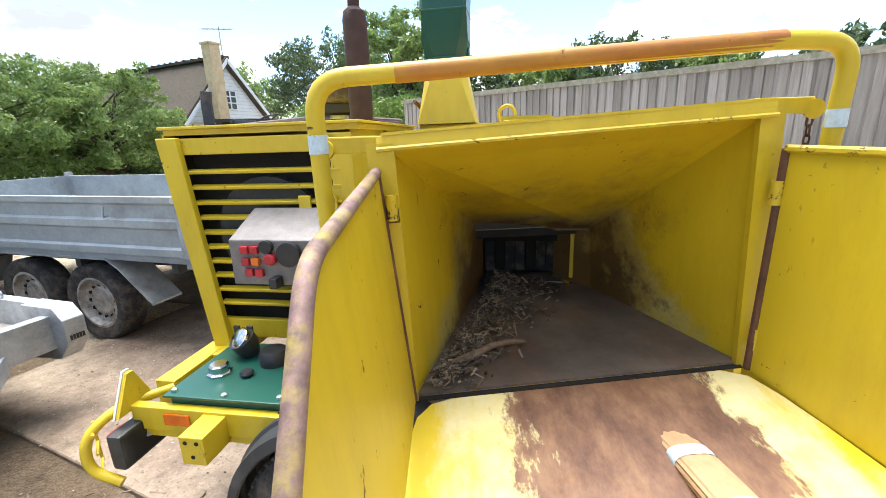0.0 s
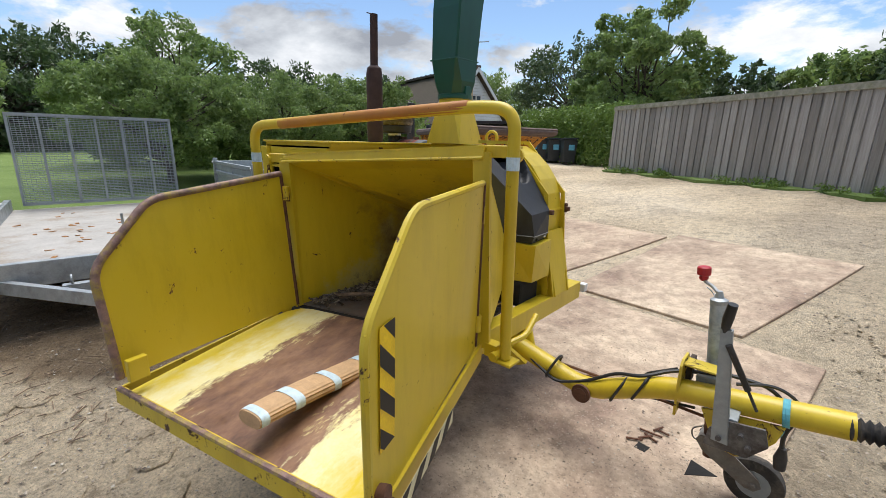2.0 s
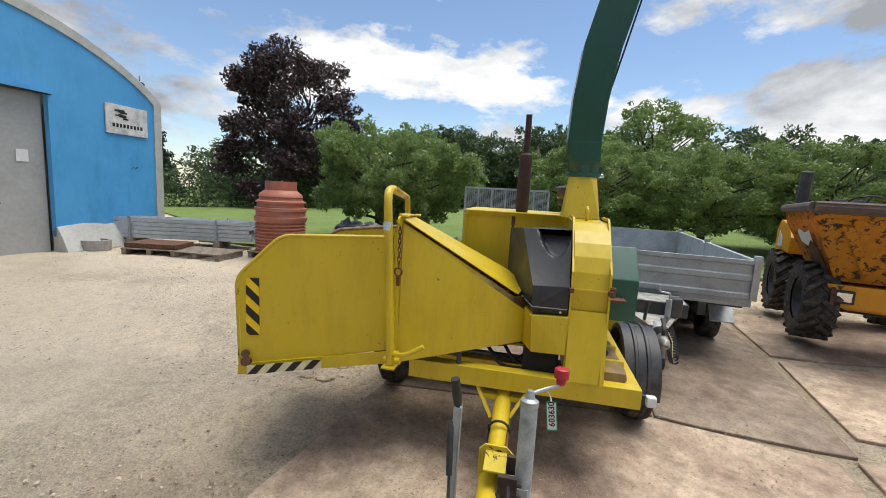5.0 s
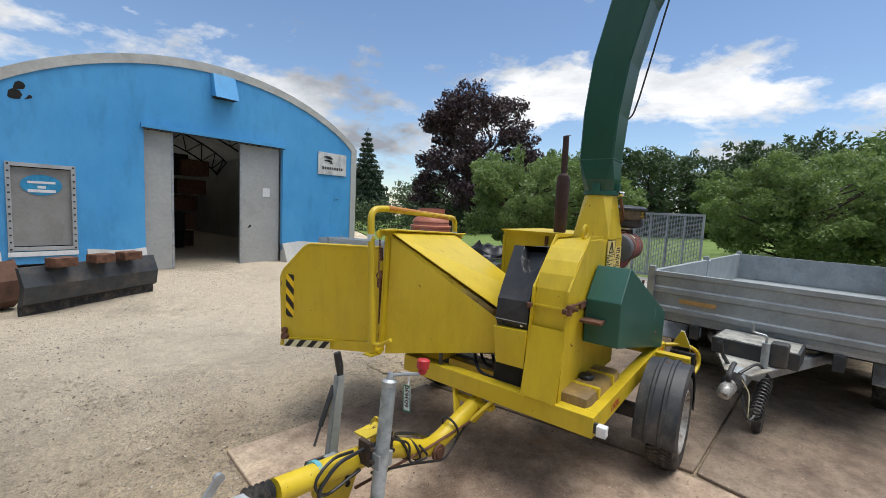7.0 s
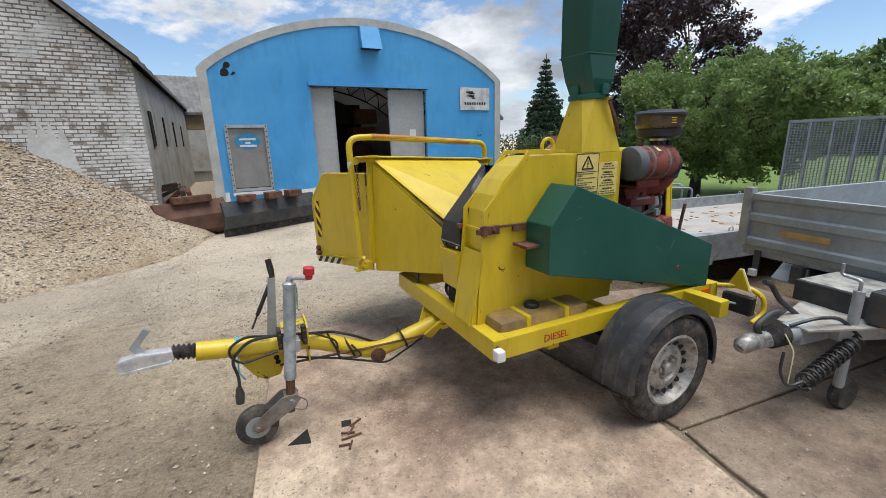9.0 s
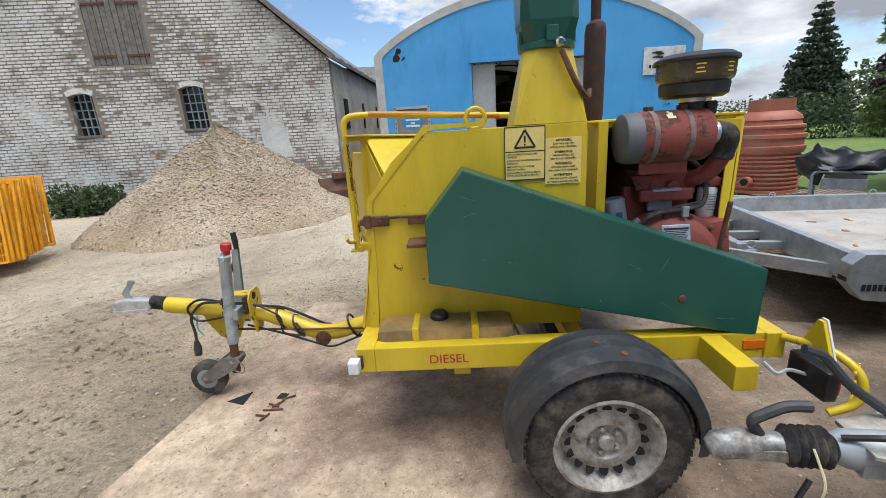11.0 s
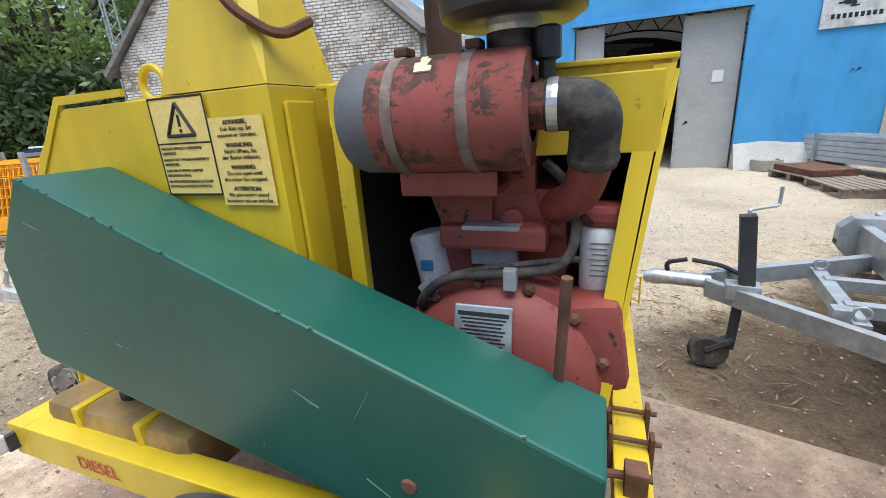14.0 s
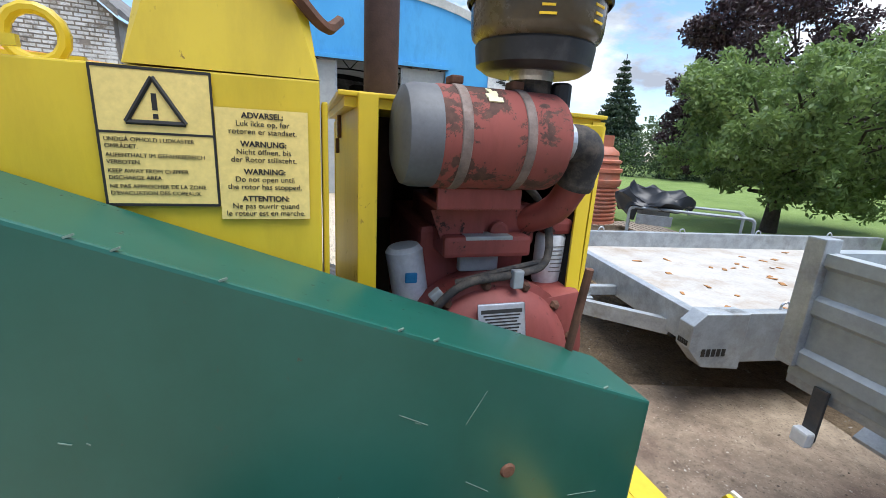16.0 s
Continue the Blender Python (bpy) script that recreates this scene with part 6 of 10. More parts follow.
part("floor_gap", slab([(0.08, -1.075, 0.684), (1.11, -0.845, 0.733), (1.11, -0.825, 0.735), (0.08, -1.055, 0.686)], 0.004), M_dark, hp)
for x, y, z in ((0.035, -1.085, 1.30), (0.045, -1.085, 0.80), (1.118, -0.855, 1.30), (1.125, -0.855, 0.84)):
    part("hinge_knuckle", cyl((x, y, z - 0.035), (x, y, z + 0.035), 0.017, 12), M_yellowworn, hp, smooth=True)
part("worn_patch", slab([(-0.005, -1.0925, 1.255), (0.055, -1.0795, 1.258), (0.052, -1.0795, 1.300), (-0.008, -1.0925, 1.296)], 0.002), M_rust, hp)
# ears with chains
for nm, x, y, z, s in (("left", -0.02, -1.06, 1.502, -1), ("right", 1.09, -0.80, 1.572, 1)):
    e = bmnew()
    box(e, (x + s * 0.045, y + 0.03, z - 0.012), (0.17, 0.05, 0.012), Euler((0, 0, 0.22)).to_matrix(), 0.003)
    box(e, (x + s * 0.045, y + 0.005, z - 0.03), (0.17, 0.010, 0.045), Euler((0, 0, 0.22)).to_matrix(), 0.003)
    lathe([(0.028, -0.006), (0.028, 0.006)], 16, Matrix.Translation((x + s * 0.13, y + 0.02 * s, z - 0.04)) @ Matrix.Rotation(math.pi / 2, 4, "X"), e)
    er = part("chain_ear", e, M_yellow, hp)
    cn = bmnew()
    for k in range(9):
        c = Vector((x + s * 0.125, y + 0.02 * s, z - 0.075 - k * 0.026))
        q = Matrix.Rotation(math.pi / 2 * (k % 2), 4, "Z")
        tube([c + q @ Vector((0.008 * math.cos(a), 0, 0.017 * math.sin(a))) for a in [i * 2 * math.pi / 10 for i in range(11)]], 0.003, 5, cn)
    if s > 0:
        c = Vector((x + s * 0.125, y + 0.02, z - 0.33))
        tube([c + Vector((0.0, 0.022 * math.cos(a), 0.022 * math.sin(a))) for a in [i * 2 * math.pi / 14 for i in range(15)]], 0.005, 6, cn)
        box(cn, c - Vector((0, 0, 0.05)), (0.012, 0.02, 0.06))
    part("chain", cn, M_rust, er, "rusty steel chain")
# folding tray: floor and two side panels
tr_ = C("infeed_tray", slab([(0.19, -1.062, 0.693), (0.125, -1.095, 0.689), (0.092, -1.155, 0.682), (0.088, -1.24, 0.671), (0.20, -1.90, 0.590), (1.395, -1.635, 0.640), (1.20, -1.10, 0.708), (1.15, -0.98, 0.722), (1.10, -0.90, 0.733), (1.03, -0.876, 0.734)], 0.008), M_tray, "folded-down infeed tray, rust-scoured steel with yellow edges")
part("front_lip", slab([(0.165, -1.925, 0.600), (0.165, -1.93, 0.545), (1.42, -1.665, 0.590), (1.42, -1.66, 0.648)], 0.03), M_yellowworn, tr_)
part("worn_lip", tube([(0.17, -1.915, 0.602), (1.41, -1.652, 0.650)], 0.011, 8), M_edge, tr_, "bare worn steel lip")
part("side_lip", slab([(1.42, -1.66, 0.65), (1.42, -1.66, 0.585), (1.13, -0.82, 0.66), (1.13, -0.82, 0.735)], 0.012), M_yellow, tr_)
part("side_lip", slab([(0.165, -1.925, 0.60), (0.165, -1.925, 0.545), (0.05, -1.07, 0.62), (0.05, -1.07, 0.69)], 0.012), M_yellow, tr_)
PR = [(1.125, -0.855, 0.735), (1.405, -1.655, 0.650), (1.395, -1.675, 1.165), (1.365, -1.43, 1.410), (1.105, -0.865, 1.425)]
PL = [(0.045, -1.085, 0.690), (0.215, -1.905, 0.655), (0.140, -1.93, 1.085), (0.085, -1.71, 1.325), (0.02, -1.09, 1.400)]
def flattened(P):
    """The same outline laid into its mean plane."""
    q = [Vector(v) for v in P]
    c = sum(q, Vector()) / len(q)
    n_ = Vector()
    for i in range(len(q)):
        n_ += (q[i] - c).cross(q[(i + 1) % len(q)] - c)
    n_.normalize()
    return [tuple(v - n_ * (v - c).dot(n_)) for v in q]


PR, PL = flattened(PR), flattened(PL)
pr = C("side_panel", slab(PR, 0.006), M_yellow, "yellow hinged tray side panel with hazard stripes")
pl = C("side_panel", slab(PL, 0.006), M_yellow, "yellow hinged tray side panel with a worn metal edge")
part("edge_bead", tube(bend([PR[1], PR[2], PR[3], PR[4]], 0.06, 5), 0.012, 8), M_yellowworn, pr, smooth=True)
part("edge_bead", tube(bend([PL[1], PL[2], PL[3], PL[4]], 0.06, 5), 0.0155, 10), M_edge, pl, "worn bare steel edge", True)
for P, ob in ((PR, pr), (PL, pl)):
    part("hinge_rod", tube([P[0], P[4]], 0.012, 8), M_rust, ob)
part("corner_block", bx((0.245, -1.86, 0.70), (0.03, 0.07, 0.09), Euler((0, 0, 0.2)).to_matrix()), M_yellow, pl)
part("corner_latch", cyl((1.385, -1.620, 0.665), (1.430, -1.608, 0.675), 0.026, 16, cyl((1.400, -1.622, 0.715), (1.425, -1.612, 0.720), 0.022, 14)), M_rust, pr, "rusty round corner hinge", True)
# hazard stripes on the outer face of the panel: upright strip and one along the lip
def stripes(o, u, v, w, h, n, nrm, pa, pb, parent, label, lean=1):
    """A strip of slanting stripes from o, running n times along v, w wide along u."""
    o, u, v, nrm = Vector(o), Vector(u).normalized(), Vector(v).normalized(), Vector(nrm).normalized()
    base = part("hazard_strip", slab([o, o + u * w, o + u * w + v * h, o + v * h], 0.001), pa, parent, label)
    bm = bmnew()
    step = h / n
    for i in range(n + 2):
        s = step * 0.5
        k = step * (0.66 if lean > 0 else 0.5)
        q = [(0, 0), (w, k), (w, k + s), (0, s)] if lean > 0 else [(0, k), (w, 0), (w, s), (0, k + s)]
        off = -k if lean > 0 else 0
        for lim, sg in ((0.0, 1), (h, -1)):
            out = []
            for (x0, y0), (x1, y1) in zip(q, q[1:] + q[:1]):
                d0, d1 = sg * (y0 + off + i * step - lim), sg * (y1 + off + i * step - lim)
                if d0 >= 0:
                    out.append((x0, y0))
                if d0 * d1 < 0:
                    f_ = d0 / (d0 - d1)
                    out.append((x0 + (x1 - x0) * f_, y0 + (y1 - y0) * f_))
            q = out
            if len(q) < 3:
                break
        if len(q) >= 3:
            slab([o + nrm * 0.0012 + u * x_ + v * (y_ + off + i * step) for x_, y_ in q], 0.0006, bm)
    part("black_stripe", bm, pb, base)
nr = Vector((0.94, 0.33, 0.0))
ur = (Vector(PR[0]) - Vector(PR[1])).normalized()
pn = (Vector(PR[1]) - Vector(PR[0])).cross(Vector(PR[2]) - Vector(PR[0])).normalized()
pn = pn if pn.x > 0 else -pn
tu = (ur - pn * ur.dot(pn)); tu.z = 0; tu.normalize()
tv = tu.cross(pn); tv = tv if tv.z < 0 else -tv
to_ = Vector((1.385, -1.624, 1.163))
to_ = to_ - pn * (to_ - Vector(PR[0])).dot(pn)
stripes(to_ + pn * 0.0095, tu, tv, 0.073, 0.337, 3, pn, M_hazard, M_ink, pr, "yellow and black hazard tape")
stripes(Vector((1.424, -1.600, 0.652)) + nr * 0.004, (0.0, 0.0, -1), Vector((1.13, -0.82, 0.735)) - Vector((1.42, -1.66, 0.65)), 0.055, 0.42, 4, nr, M_hazwhite, M_ink, tr_, "worn white and black hazard tape", -1)

# safety hoop over the mouth
zl, zr = 1.645, 1.705
hoop = C("safety_hoop", tube(bend([(1.235, -0.80, 0.70), (1.240, -0.83, 1.30), (1.245, -0.85, zr - 0.01), (1.08, -0.875, zr), (0.05, -1.11, zl), (-0.135, -1.15, zl - 0.01), (-0.135, -1.14, 1.30), (-0.12, -1.10, 0.68)], 0.10, 8), 0.024, 14), M_yellow, "bent yellow tube safety hoop worn red along its top", True)
part("worn_top", tube([(1.06, -0.8795, zr), (0.55, -0.997, (zl + zr) / 2), (0.07, -1.1055, zl)], 0.0246, 14), M_railred, hoop, "red-brown worn paint", True)
for x, y, z in ((1.243, -0.842, 1.50), (-0.135, -1.145, 1.475)):
    part("tape_wrap", cyl((x, y, z - 0.022), (x, y, z + 0.026), 0.0252, 14), M_tape, hoop, "torn blue and white tape")
for x, y, z, s in ((1.235, -0.80, 0.72, 1), (-0.12, -1.10, 0.70, -1)):
    ft = bmnew()
    box(ft, (x, y, z - 0.03), (0.10, 0.08, 0.012), bev=0.003)
    box(ft, (x - s * 0.06, y, z), (0.06, 0.05, 0.06), bev=0.004)
    cyl((x - s * 0.03, y - 0.05, z - 0.01), (x - s * 0.03, y + 0.05, z - 0.01), 0.02, 10, ft)
    part("hoop_foot", ft, M_yellow, hoop)
part("control_arm", tube(bend([(1.235, -0.80, 0.76), (1.27, -0.70, 0.78), (1.26, -0.60, 0.84)], 0.03), 0.013, 8), M_yellow, hoop, smooth=True)
stand = bmnew()
tube([(0.90, -0.45, 0.62), (0.90, -0.45, 0.72)], 0.015, 8, stand)
tube([(0.60, -0.60, 0.62), (0.60, -0.60, 0.72)], 0.015, 8, stand)
C("hopper_stay", stand, M_blk)["kind"] = "stuff"

# engine enclosure: left louvred wall, front wall, rear wall, roof; open towards the belt side
E0, E1, EL, ER, EZ0, EZ1 = -1.04, -0.24, -0.64, 0.33, 0.66, 1.540
en = C("engine_cover", prism([(E0, EL), (E1 + 0.03, EL), (E1 + 0.03, 0.30), (E0 + 0.08, 0.20)], "z", EZ1 - 0.01, EZ1 + 0.012), M_yellow, "yellow sheet-steel engine cover with a louvred side")
part("front_wall", bx((E1 - 0.004, -0.16, 1.20), (0.012, 0.93, 0.70)), M_yellow, en)
# added near-black sheets inside the walls put the engine bay's shade into colour
part("inner_sheet", bx((E1 - 0.016, -0.16, 1.12), (0.008, 0.88, 0.82)), M_dark, en)
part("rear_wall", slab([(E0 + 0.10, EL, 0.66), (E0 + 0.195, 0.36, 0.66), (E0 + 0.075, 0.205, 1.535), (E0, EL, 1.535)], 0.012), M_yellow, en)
part("inner_sheet", slab([(E0 + 0.14, EL + 0.02, 0.66), (E0 + 0.235, 0.355, 0.66), (E0 + 0.118, 0.197, 1.525), (E0 + 0.04, EL + 0.02, 1.525)], 0.008), M_dark, en)
pst = bmnew()
box(pst, (E1 - 0.02, 0.315, 1.10), (0.045, 0.03, 0.92), bev=0.003)
rl = []
for k in range(9):
    f_ = k / 8
    zz_, yy_, xo_ = 1.545 - 0.885 * f_, 0.21 + 0.16 * f_ ** 1.2, 0.115 * f_ ** 0.8
    rl.append([(E0 + 0.07 + xo_, yy_ - 0.008, zz_), (E0 + 0.112 + xo_, yy_ - 0.008, zz_), (E0 + 0.112 + xo_, yy_, zz_), (E0 + 0.07 + xo_, yy_, zz_)])
loft(pst, rl)
box(pst, (-0.77, 0.222, 1.455), (0.36, 0.02, 0.16), bev=0.003)
part("open_side_frame", pst, M_yellow, en)
part("roof_lip", prism([(E0 - 0.012, EL - 0.02), (E1 + 0.045, EL - 0.02), (E1 + 0.045, 0.312), (E0 + 0.066, 0.212)], "z", EZ1 + 0.0125, EZ1 + 0.024, 0.003), M_yellow, en)
# louvred wall facing the infeed side
lw = bmnew()
slab([(E0 - 0.005, EL - 0.015, 1.52), (E0 + 0.098, EL - 0.015, 0.60), (E0 + 0.178, EL - 0.015, 0.60), (E0 + 0.085, EL - 0.015, 1.52)], -0.03, lw, 0.003)
box(lw, (E1 - 0.045, EL, 1.08), (0.10, 0.03, 0.88), bev=0.004)
box(lw, (-0.63, EL, 1.485), (0.66, 0.03, 0.065), bev=0.004)
box(lw, (-0.60, EL, 0.70), (0.62, 0.03, 0.085), bev=0.004)
lou = part("louvre_frame", lw, M_yellow, en)
for i in range(10):
    xl_ = E0 + 0.07 + 0.10 * (1.52 - (1.385 - i * 0.063)) / 0.92
    part("slat", bx((0.5 * (xl_ - 0.29), EL - 0.004, 1.385 - i * 0.063), (-0.29 - xl_, 0.030, 0.013), Euler((0.30, 0, 0)).to_matrix(), 0.003), M_yellow, lou)
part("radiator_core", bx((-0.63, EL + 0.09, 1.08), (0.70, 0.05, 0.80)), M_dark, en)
part("radiator_shroud", cyl((-0.63, EL + 0.02, 1.12), (-0.63, EL + 0.06, 1.12), 0.24, 24), M_blk, en)
lt = bmnew()
box(lt, (E1 + 0.010, -0.22, 1.50), (0.012, 0.03, 0.09), bev=0.003)
box(lt, (E1 + 0.016, -0.22, 1.43), (0.012, 0.02, 0.05), bev=0.003)
part("latch", lt, M_rust, en)
# control box
cb = C("control_box", prism([(-0.86, 0.98), (-0.86, 1.15), (-0.67, 1.24), (-0.67, 0.98)], "x", -0.66, -0.28, 0.006), M_steelgrey, "grey control box with red buttons, gauges and an ignition key")
CBF = Matrix.Translation((-0.47, -0.862, 1.06)) @ Matrix.Rotation(math.pi / 2, 4, "X")
for i, (x, z, c) in enumerate(((-0.595, 1.115, M_redp), (-0.555, 1.115, M_redp), (-0.595, 1.07, M_redp), (-0.555, 1.072, M_orange), (-0.585, 1.03, M_redp), (-0.545, 1.03, M_redp))):
    part("push_button", bx((x, -0.868, z), (0.030, 0.016, 0.028), bev=0.003), c, cb)
part("stop_button", lathe([(0.022, 0), (0.022, 0.02), (0.016, 0.024)], 16, Matrix.Translation((-0.495, -0.86, 1.082)) @ Matrix.Rotation(math.pi / 2, 4, "X")), M_redp, cb, "round red stop button")
part("gauge", lathe([(0.024, 0), (0.024, 0.02), (0.018, 0.022)], 18, Matrix.Translation((-0.505, -0.86, 1.128)) @ Matrix.Rotation(math.pi / 2, 4, "X")), M_black, cb)
part("gauge", lathe([(0.045, 0), (0.045, 0.02), (0.036, 0.022)], 24, Matrix.Translation((-0.42, -0.86, 1.10)) @ Matrix.Rotation(math.pi / 2, 4, "X")), M_black, cb)
part("ignition_key", bx((-0.475, -0.885, 1.00), (0.03, 0.05, 0.04), bev=0.006), M_black, cb, "black key on a ring")
for x in (-0.44, -0.33):
    C("control_bracket", bx((x, EL - 0.03, 1.25), (0.05, 0.012, 0.07)), M_yellow)
C("control_stay", bx((-0.46, -0.71, 1.02), (0.30, 0.10, 0.03)), M_yellow)
# green hydraulic tank on the infeed side
gt = C("hydraulic_tank", bx((-0.60, -0.905, 0.585), (0.42, 0.37, 0.12), bev=0.008), M_green, "dark green hydraulic tank with filler caps")
part("tank_lid", bx((-0.60, -0.905, 0.650), (0.45, 0.40, 0.010)), M_green, gt)
bl = bmnew()
for x, y in ((-0.80, -1.075), (-0.80, -0.735), (-0.40, -1.075), (-0.60, -1.085)):
    lathe([(0.011, 0.655), (0.011, 0.664), (0.005, 0.668)], 6, Matrix.Translation((x, y, 0)), bl)
part("lid_bolt", bl, M_zinc, gt)["kind"] = "stuff"
part("filler_neck", tube([(-0.68, -0.80, 0.655), (-0.69, -0.81, 0.70), (-0.70, -0.825, 0.735)], 0.04, 18, radii=[0.034, 0.050, 0.052]), M_black, gt, smooth=True)
part("gauge_cap", lathe([(0.045, 0), (0.045, 0.010), (0.038, 0.016), (0.001, 0.017)], 22, along((-0.70, -0.826, 0.736), (-0.712, -0.845, 0.756))), M_chrome, gt, "round silver breather gauge", True)
part("filler_cap", lathe([(0.046, 0.655), (0.046, 0.664), (0.036, 0.668), (0.036, 0.690), (0.030, 0.697)], 8, Matrix.Translation((-0.715, -0.95, 0))), M_chrome, gt, "chrome hexagon filler cap")
part("breather", lathe([(0.02, 0.655), (0.026, 0.668), (0.02, 0.676)], 12, Matrix.Translation((-0.60, -0.955, 0))), M_black, gt)
part("return_filter", lathe([(0.055, 0.655), (0.055, 0.70), (0.046, 0.712)], 18, Matrix.Translation((-0.55, -0.85, 0))), M_black, gt, smooth=True)
for x in (-0.80, -0.74):
    part("lug", bx((x, -0.71, 0.70), (0.028, 0.012, 0.07)), M_blk, gt)
C("tank_shelf", bx((-0.62, -0.91, 0.515), (0.62, 0.42, 0.03)), M_yellow)
C("tank_skirt", bx((-0.64, -1.11, 0.575), (0.60, 0.035, 0.09)), M_yellow, "yellow beam with an orange side reflector")
C("side_reflector", bx((-0.76, -1.1305, 0.580), (0.10, 0.006, 0.045)), M_orange, "orange side reflector")
fpo = C("fender_post", bx((-0.615, -1.175, 0.56), (0.085, 0.13, 0.10)), M_yellow)
hl2 = bmnew()
for dx, dz in ((-0.02, 0.03), (0.02, 0.03), (0.0, -0.02)):
    lathe([(0.007, 0), (0.007, 0.002)], 8, Matrix.Translation((-0.615 + dx, -1.2402, 0.56 + dz)) @ Matrix.Rotation(math.pi / 2, 4, "X"), hl2)
part("bolt_hole", hl2, M_dark, fpo)["kind"] = "stuff"
for s, yb in ((1, 0.78), (-1, -1.10)):
    xb = -1.00 if s > 0 else -0.93
    lb = C("tail_light", bx((xb, yb + s * 0.02, 0.50), (0.055, 0.20, 0.13), bev=0.012), M_black, "tail light in a bent yellow guard with a red triangle reflector")
    part("red_lens", bx((xb - 0.03, yb + s * 0.06, 0.50), (0.04, 0.09, 0.11), bev=0.016), M_redp, lb)
    part("clear_lens", bx((xb - 0.03, yb + s * 0.008, 0.50), (0.036, 0.012, 0.105), bev=0.003), M_white, lb)
    part("amber_lens", bx((xb - 0.03, yb - s * 0.035, 0.50), (0.036, 0.07, 0.10), bev=0.012), M_orange, lb)
    part("light_guard", tube(bend([(xb + 0.03, yb - s * 0.12, 0.60), (xb - 0.05, yb + s * 0.03, 0.62), (xb - 0.10, yb + s * 0.13, 0.56), (xb - 0.10, yb + s * 0.14, 0.44), (xb, yb + s * 0.12, 0.39)], 0.08), 0.017, 10), M_yellow, lb, smooth=True)
    wg = bmnew()
    for z in (0.43, 0.50, 0.57):
        tube([(xb - 0.06, yb + s * 0.13, z), (xb - 0.14, yb + s * 0.06, z - 0.01)], 0.005, 6, wg)
    tube([(xb - 0.14, yb + s * 0.06, 0.41), (xb - 0.14, yb + s * 0.06, 0.57)], 0.005, 6, wg)
    part("wire_guard", wg, M_yellow, lb)
    part("lamp_cable", tube(bend([(xb + 0.02, yb + s * 0.02, 0.50), (xb + 0.09, yb, 0.52), (xb + 0.14, yb + s * 0.02, 0.50), (xb + 0.16, yb - s * 0.04, 0.53)], 0.03), 0.008, 6), M_galvdull, lb, smooth=True)
    part("triangle_reflector", prism([(yb - 0.075, 0.60), (yb + 0.075, 0.60), (yb + 0.012, 0.735), (yb - 0.012, 0.735)], "x", xb - 0.022, xb - 0.008), M_yellow, lb)
    part("reflector_face", prism([(yb - 0.080, 0.595), (yb + 0.080, 0.595), (yb + 0.012, 0.742), (yb - 0.012, 0.742)], "x", xb - 0.031, xb - 0.023), M_white, lb)
C("side_reflector", bx((-0.86, 0.653, 0.565), (0.11, 0.006, 0.045)), M_orange, "orange side reflector")
cl = bmnew()
for y in (0.10, 0.22):
    box(cl, (-0.992, y, 0.60), (0.012, 0.035, 0.13), bev=0.003)
    box(cl, (-0.894, y, 0.60), (0.012, 0.035, 0.13), bev=0.003)
    tube([(-1.015, y, 0.640), (-0.88, y, 0.640)], 0.007, 8, cl)
tube([(-0.55, 0.36, 0.60), (-0.90, 0.36, 0.655), (-0.98, 0.36, 0.66)], 0.010, 8, cl)
box(cl, (-0.945, 0.36, 0.65), (0.05, 0.05, 0.07), bev=0.004)
C("engine_mount", cl, M_rust)

# engine
eng = C("engine_block", bx((-0.60, -0.08, 1.00), (0.34, 0.50, 0.46), bev=0.02), M_red, "worn red diesel engine with flaking air cleaner")
part("flywheel_housing", lathe([(0.258, -0.10), (0.268, 0.0), (0.268, 0.03), (0.246, 0.035), (0.235, 0.055), (0.19, 0.095), (0.08, 0.105), (0.001, 0.105)], 48, Matrix.Translation((-0.62, 0.285, 0.845)) @ Matrix.Rotation(-math.pi / 2, 4, "X"), None, False), M_red, eng, "round red flywheel housing", True)
fb = bmnew()
for a in range(0, 190, 27):
    c = (-0.62 + 0.254 * math.cos(math.radians(a)), 0.318, 0.845 + 0.254 * math.sin(math.radians(a)))
    lathe([(0.015, 0), (0.015, 0.012), (0.008, 0.02)], 6, Matrix.Translation(c) @ Matrix.Rotation(-math.pi / 2, 4, "X"), fb)
part("housing_bolt", fb, M_rust, eng)["kind"] = "stuff"
part("side_lug", bx((-0.815, 0.25, 0.945), (0.19, 0.15, 0.22), Euler((0, 0.15, 0)).to_matrix(), 0.03), M_red, eng, smooth=True)
plt = part("data_plate", bx((-0.605, 0.392, 1.008), (0.134, 0.004, 0.116), Euler((0.28, 0, 0)).to_matrix(), 0.004), M_zinc, eng, "aluminium engine plate with fine print")
pb = bmnew()
R28 = Euler((0.28, 0, 0)).to_matrix()
for i in range(8):
    o = R28 @ Vector((0.0, 0.0028, 0.026 - i * 0.0085))
    box(pb, Vector((-0.605, 0.392, 1.008)) + o, (0.105 - 0.01 * (i % 3), 0.001, 0.004), R28)
o = R28 @ Vector((0.0, 0.0028, 0.037))
box(pb, Vector((-0.605, 0.392, 1.008)) + o, (0.118, 0.001, 0.010), R28)
part("plate_print", pb, M_ink, plt)
part("crank_case_top", bx((-0.60, 0.20, 1.19), (0.26, 0.16, 0.06), bev=0.012), M_red, eng)
hd = bmnew()
box(hd, (-0.62, 0.05, 1.24), (0.30, 0.34, 0.12), bev=0.012)
box(hd, (-0.60, 0.10, 1.34), (0.20, 0.26, 0.10), bev=0.015)
lathe([(0.028, 0), (0.028, 0.02), (0.02, 0.024)], 16, Matrix.Translation((-0.645, 0.222, 1.225)) @ Matrix.Rotation(-math.pi / 2, 4, "X"), hd)
part("cylinder_head", hd, M_red, eng)
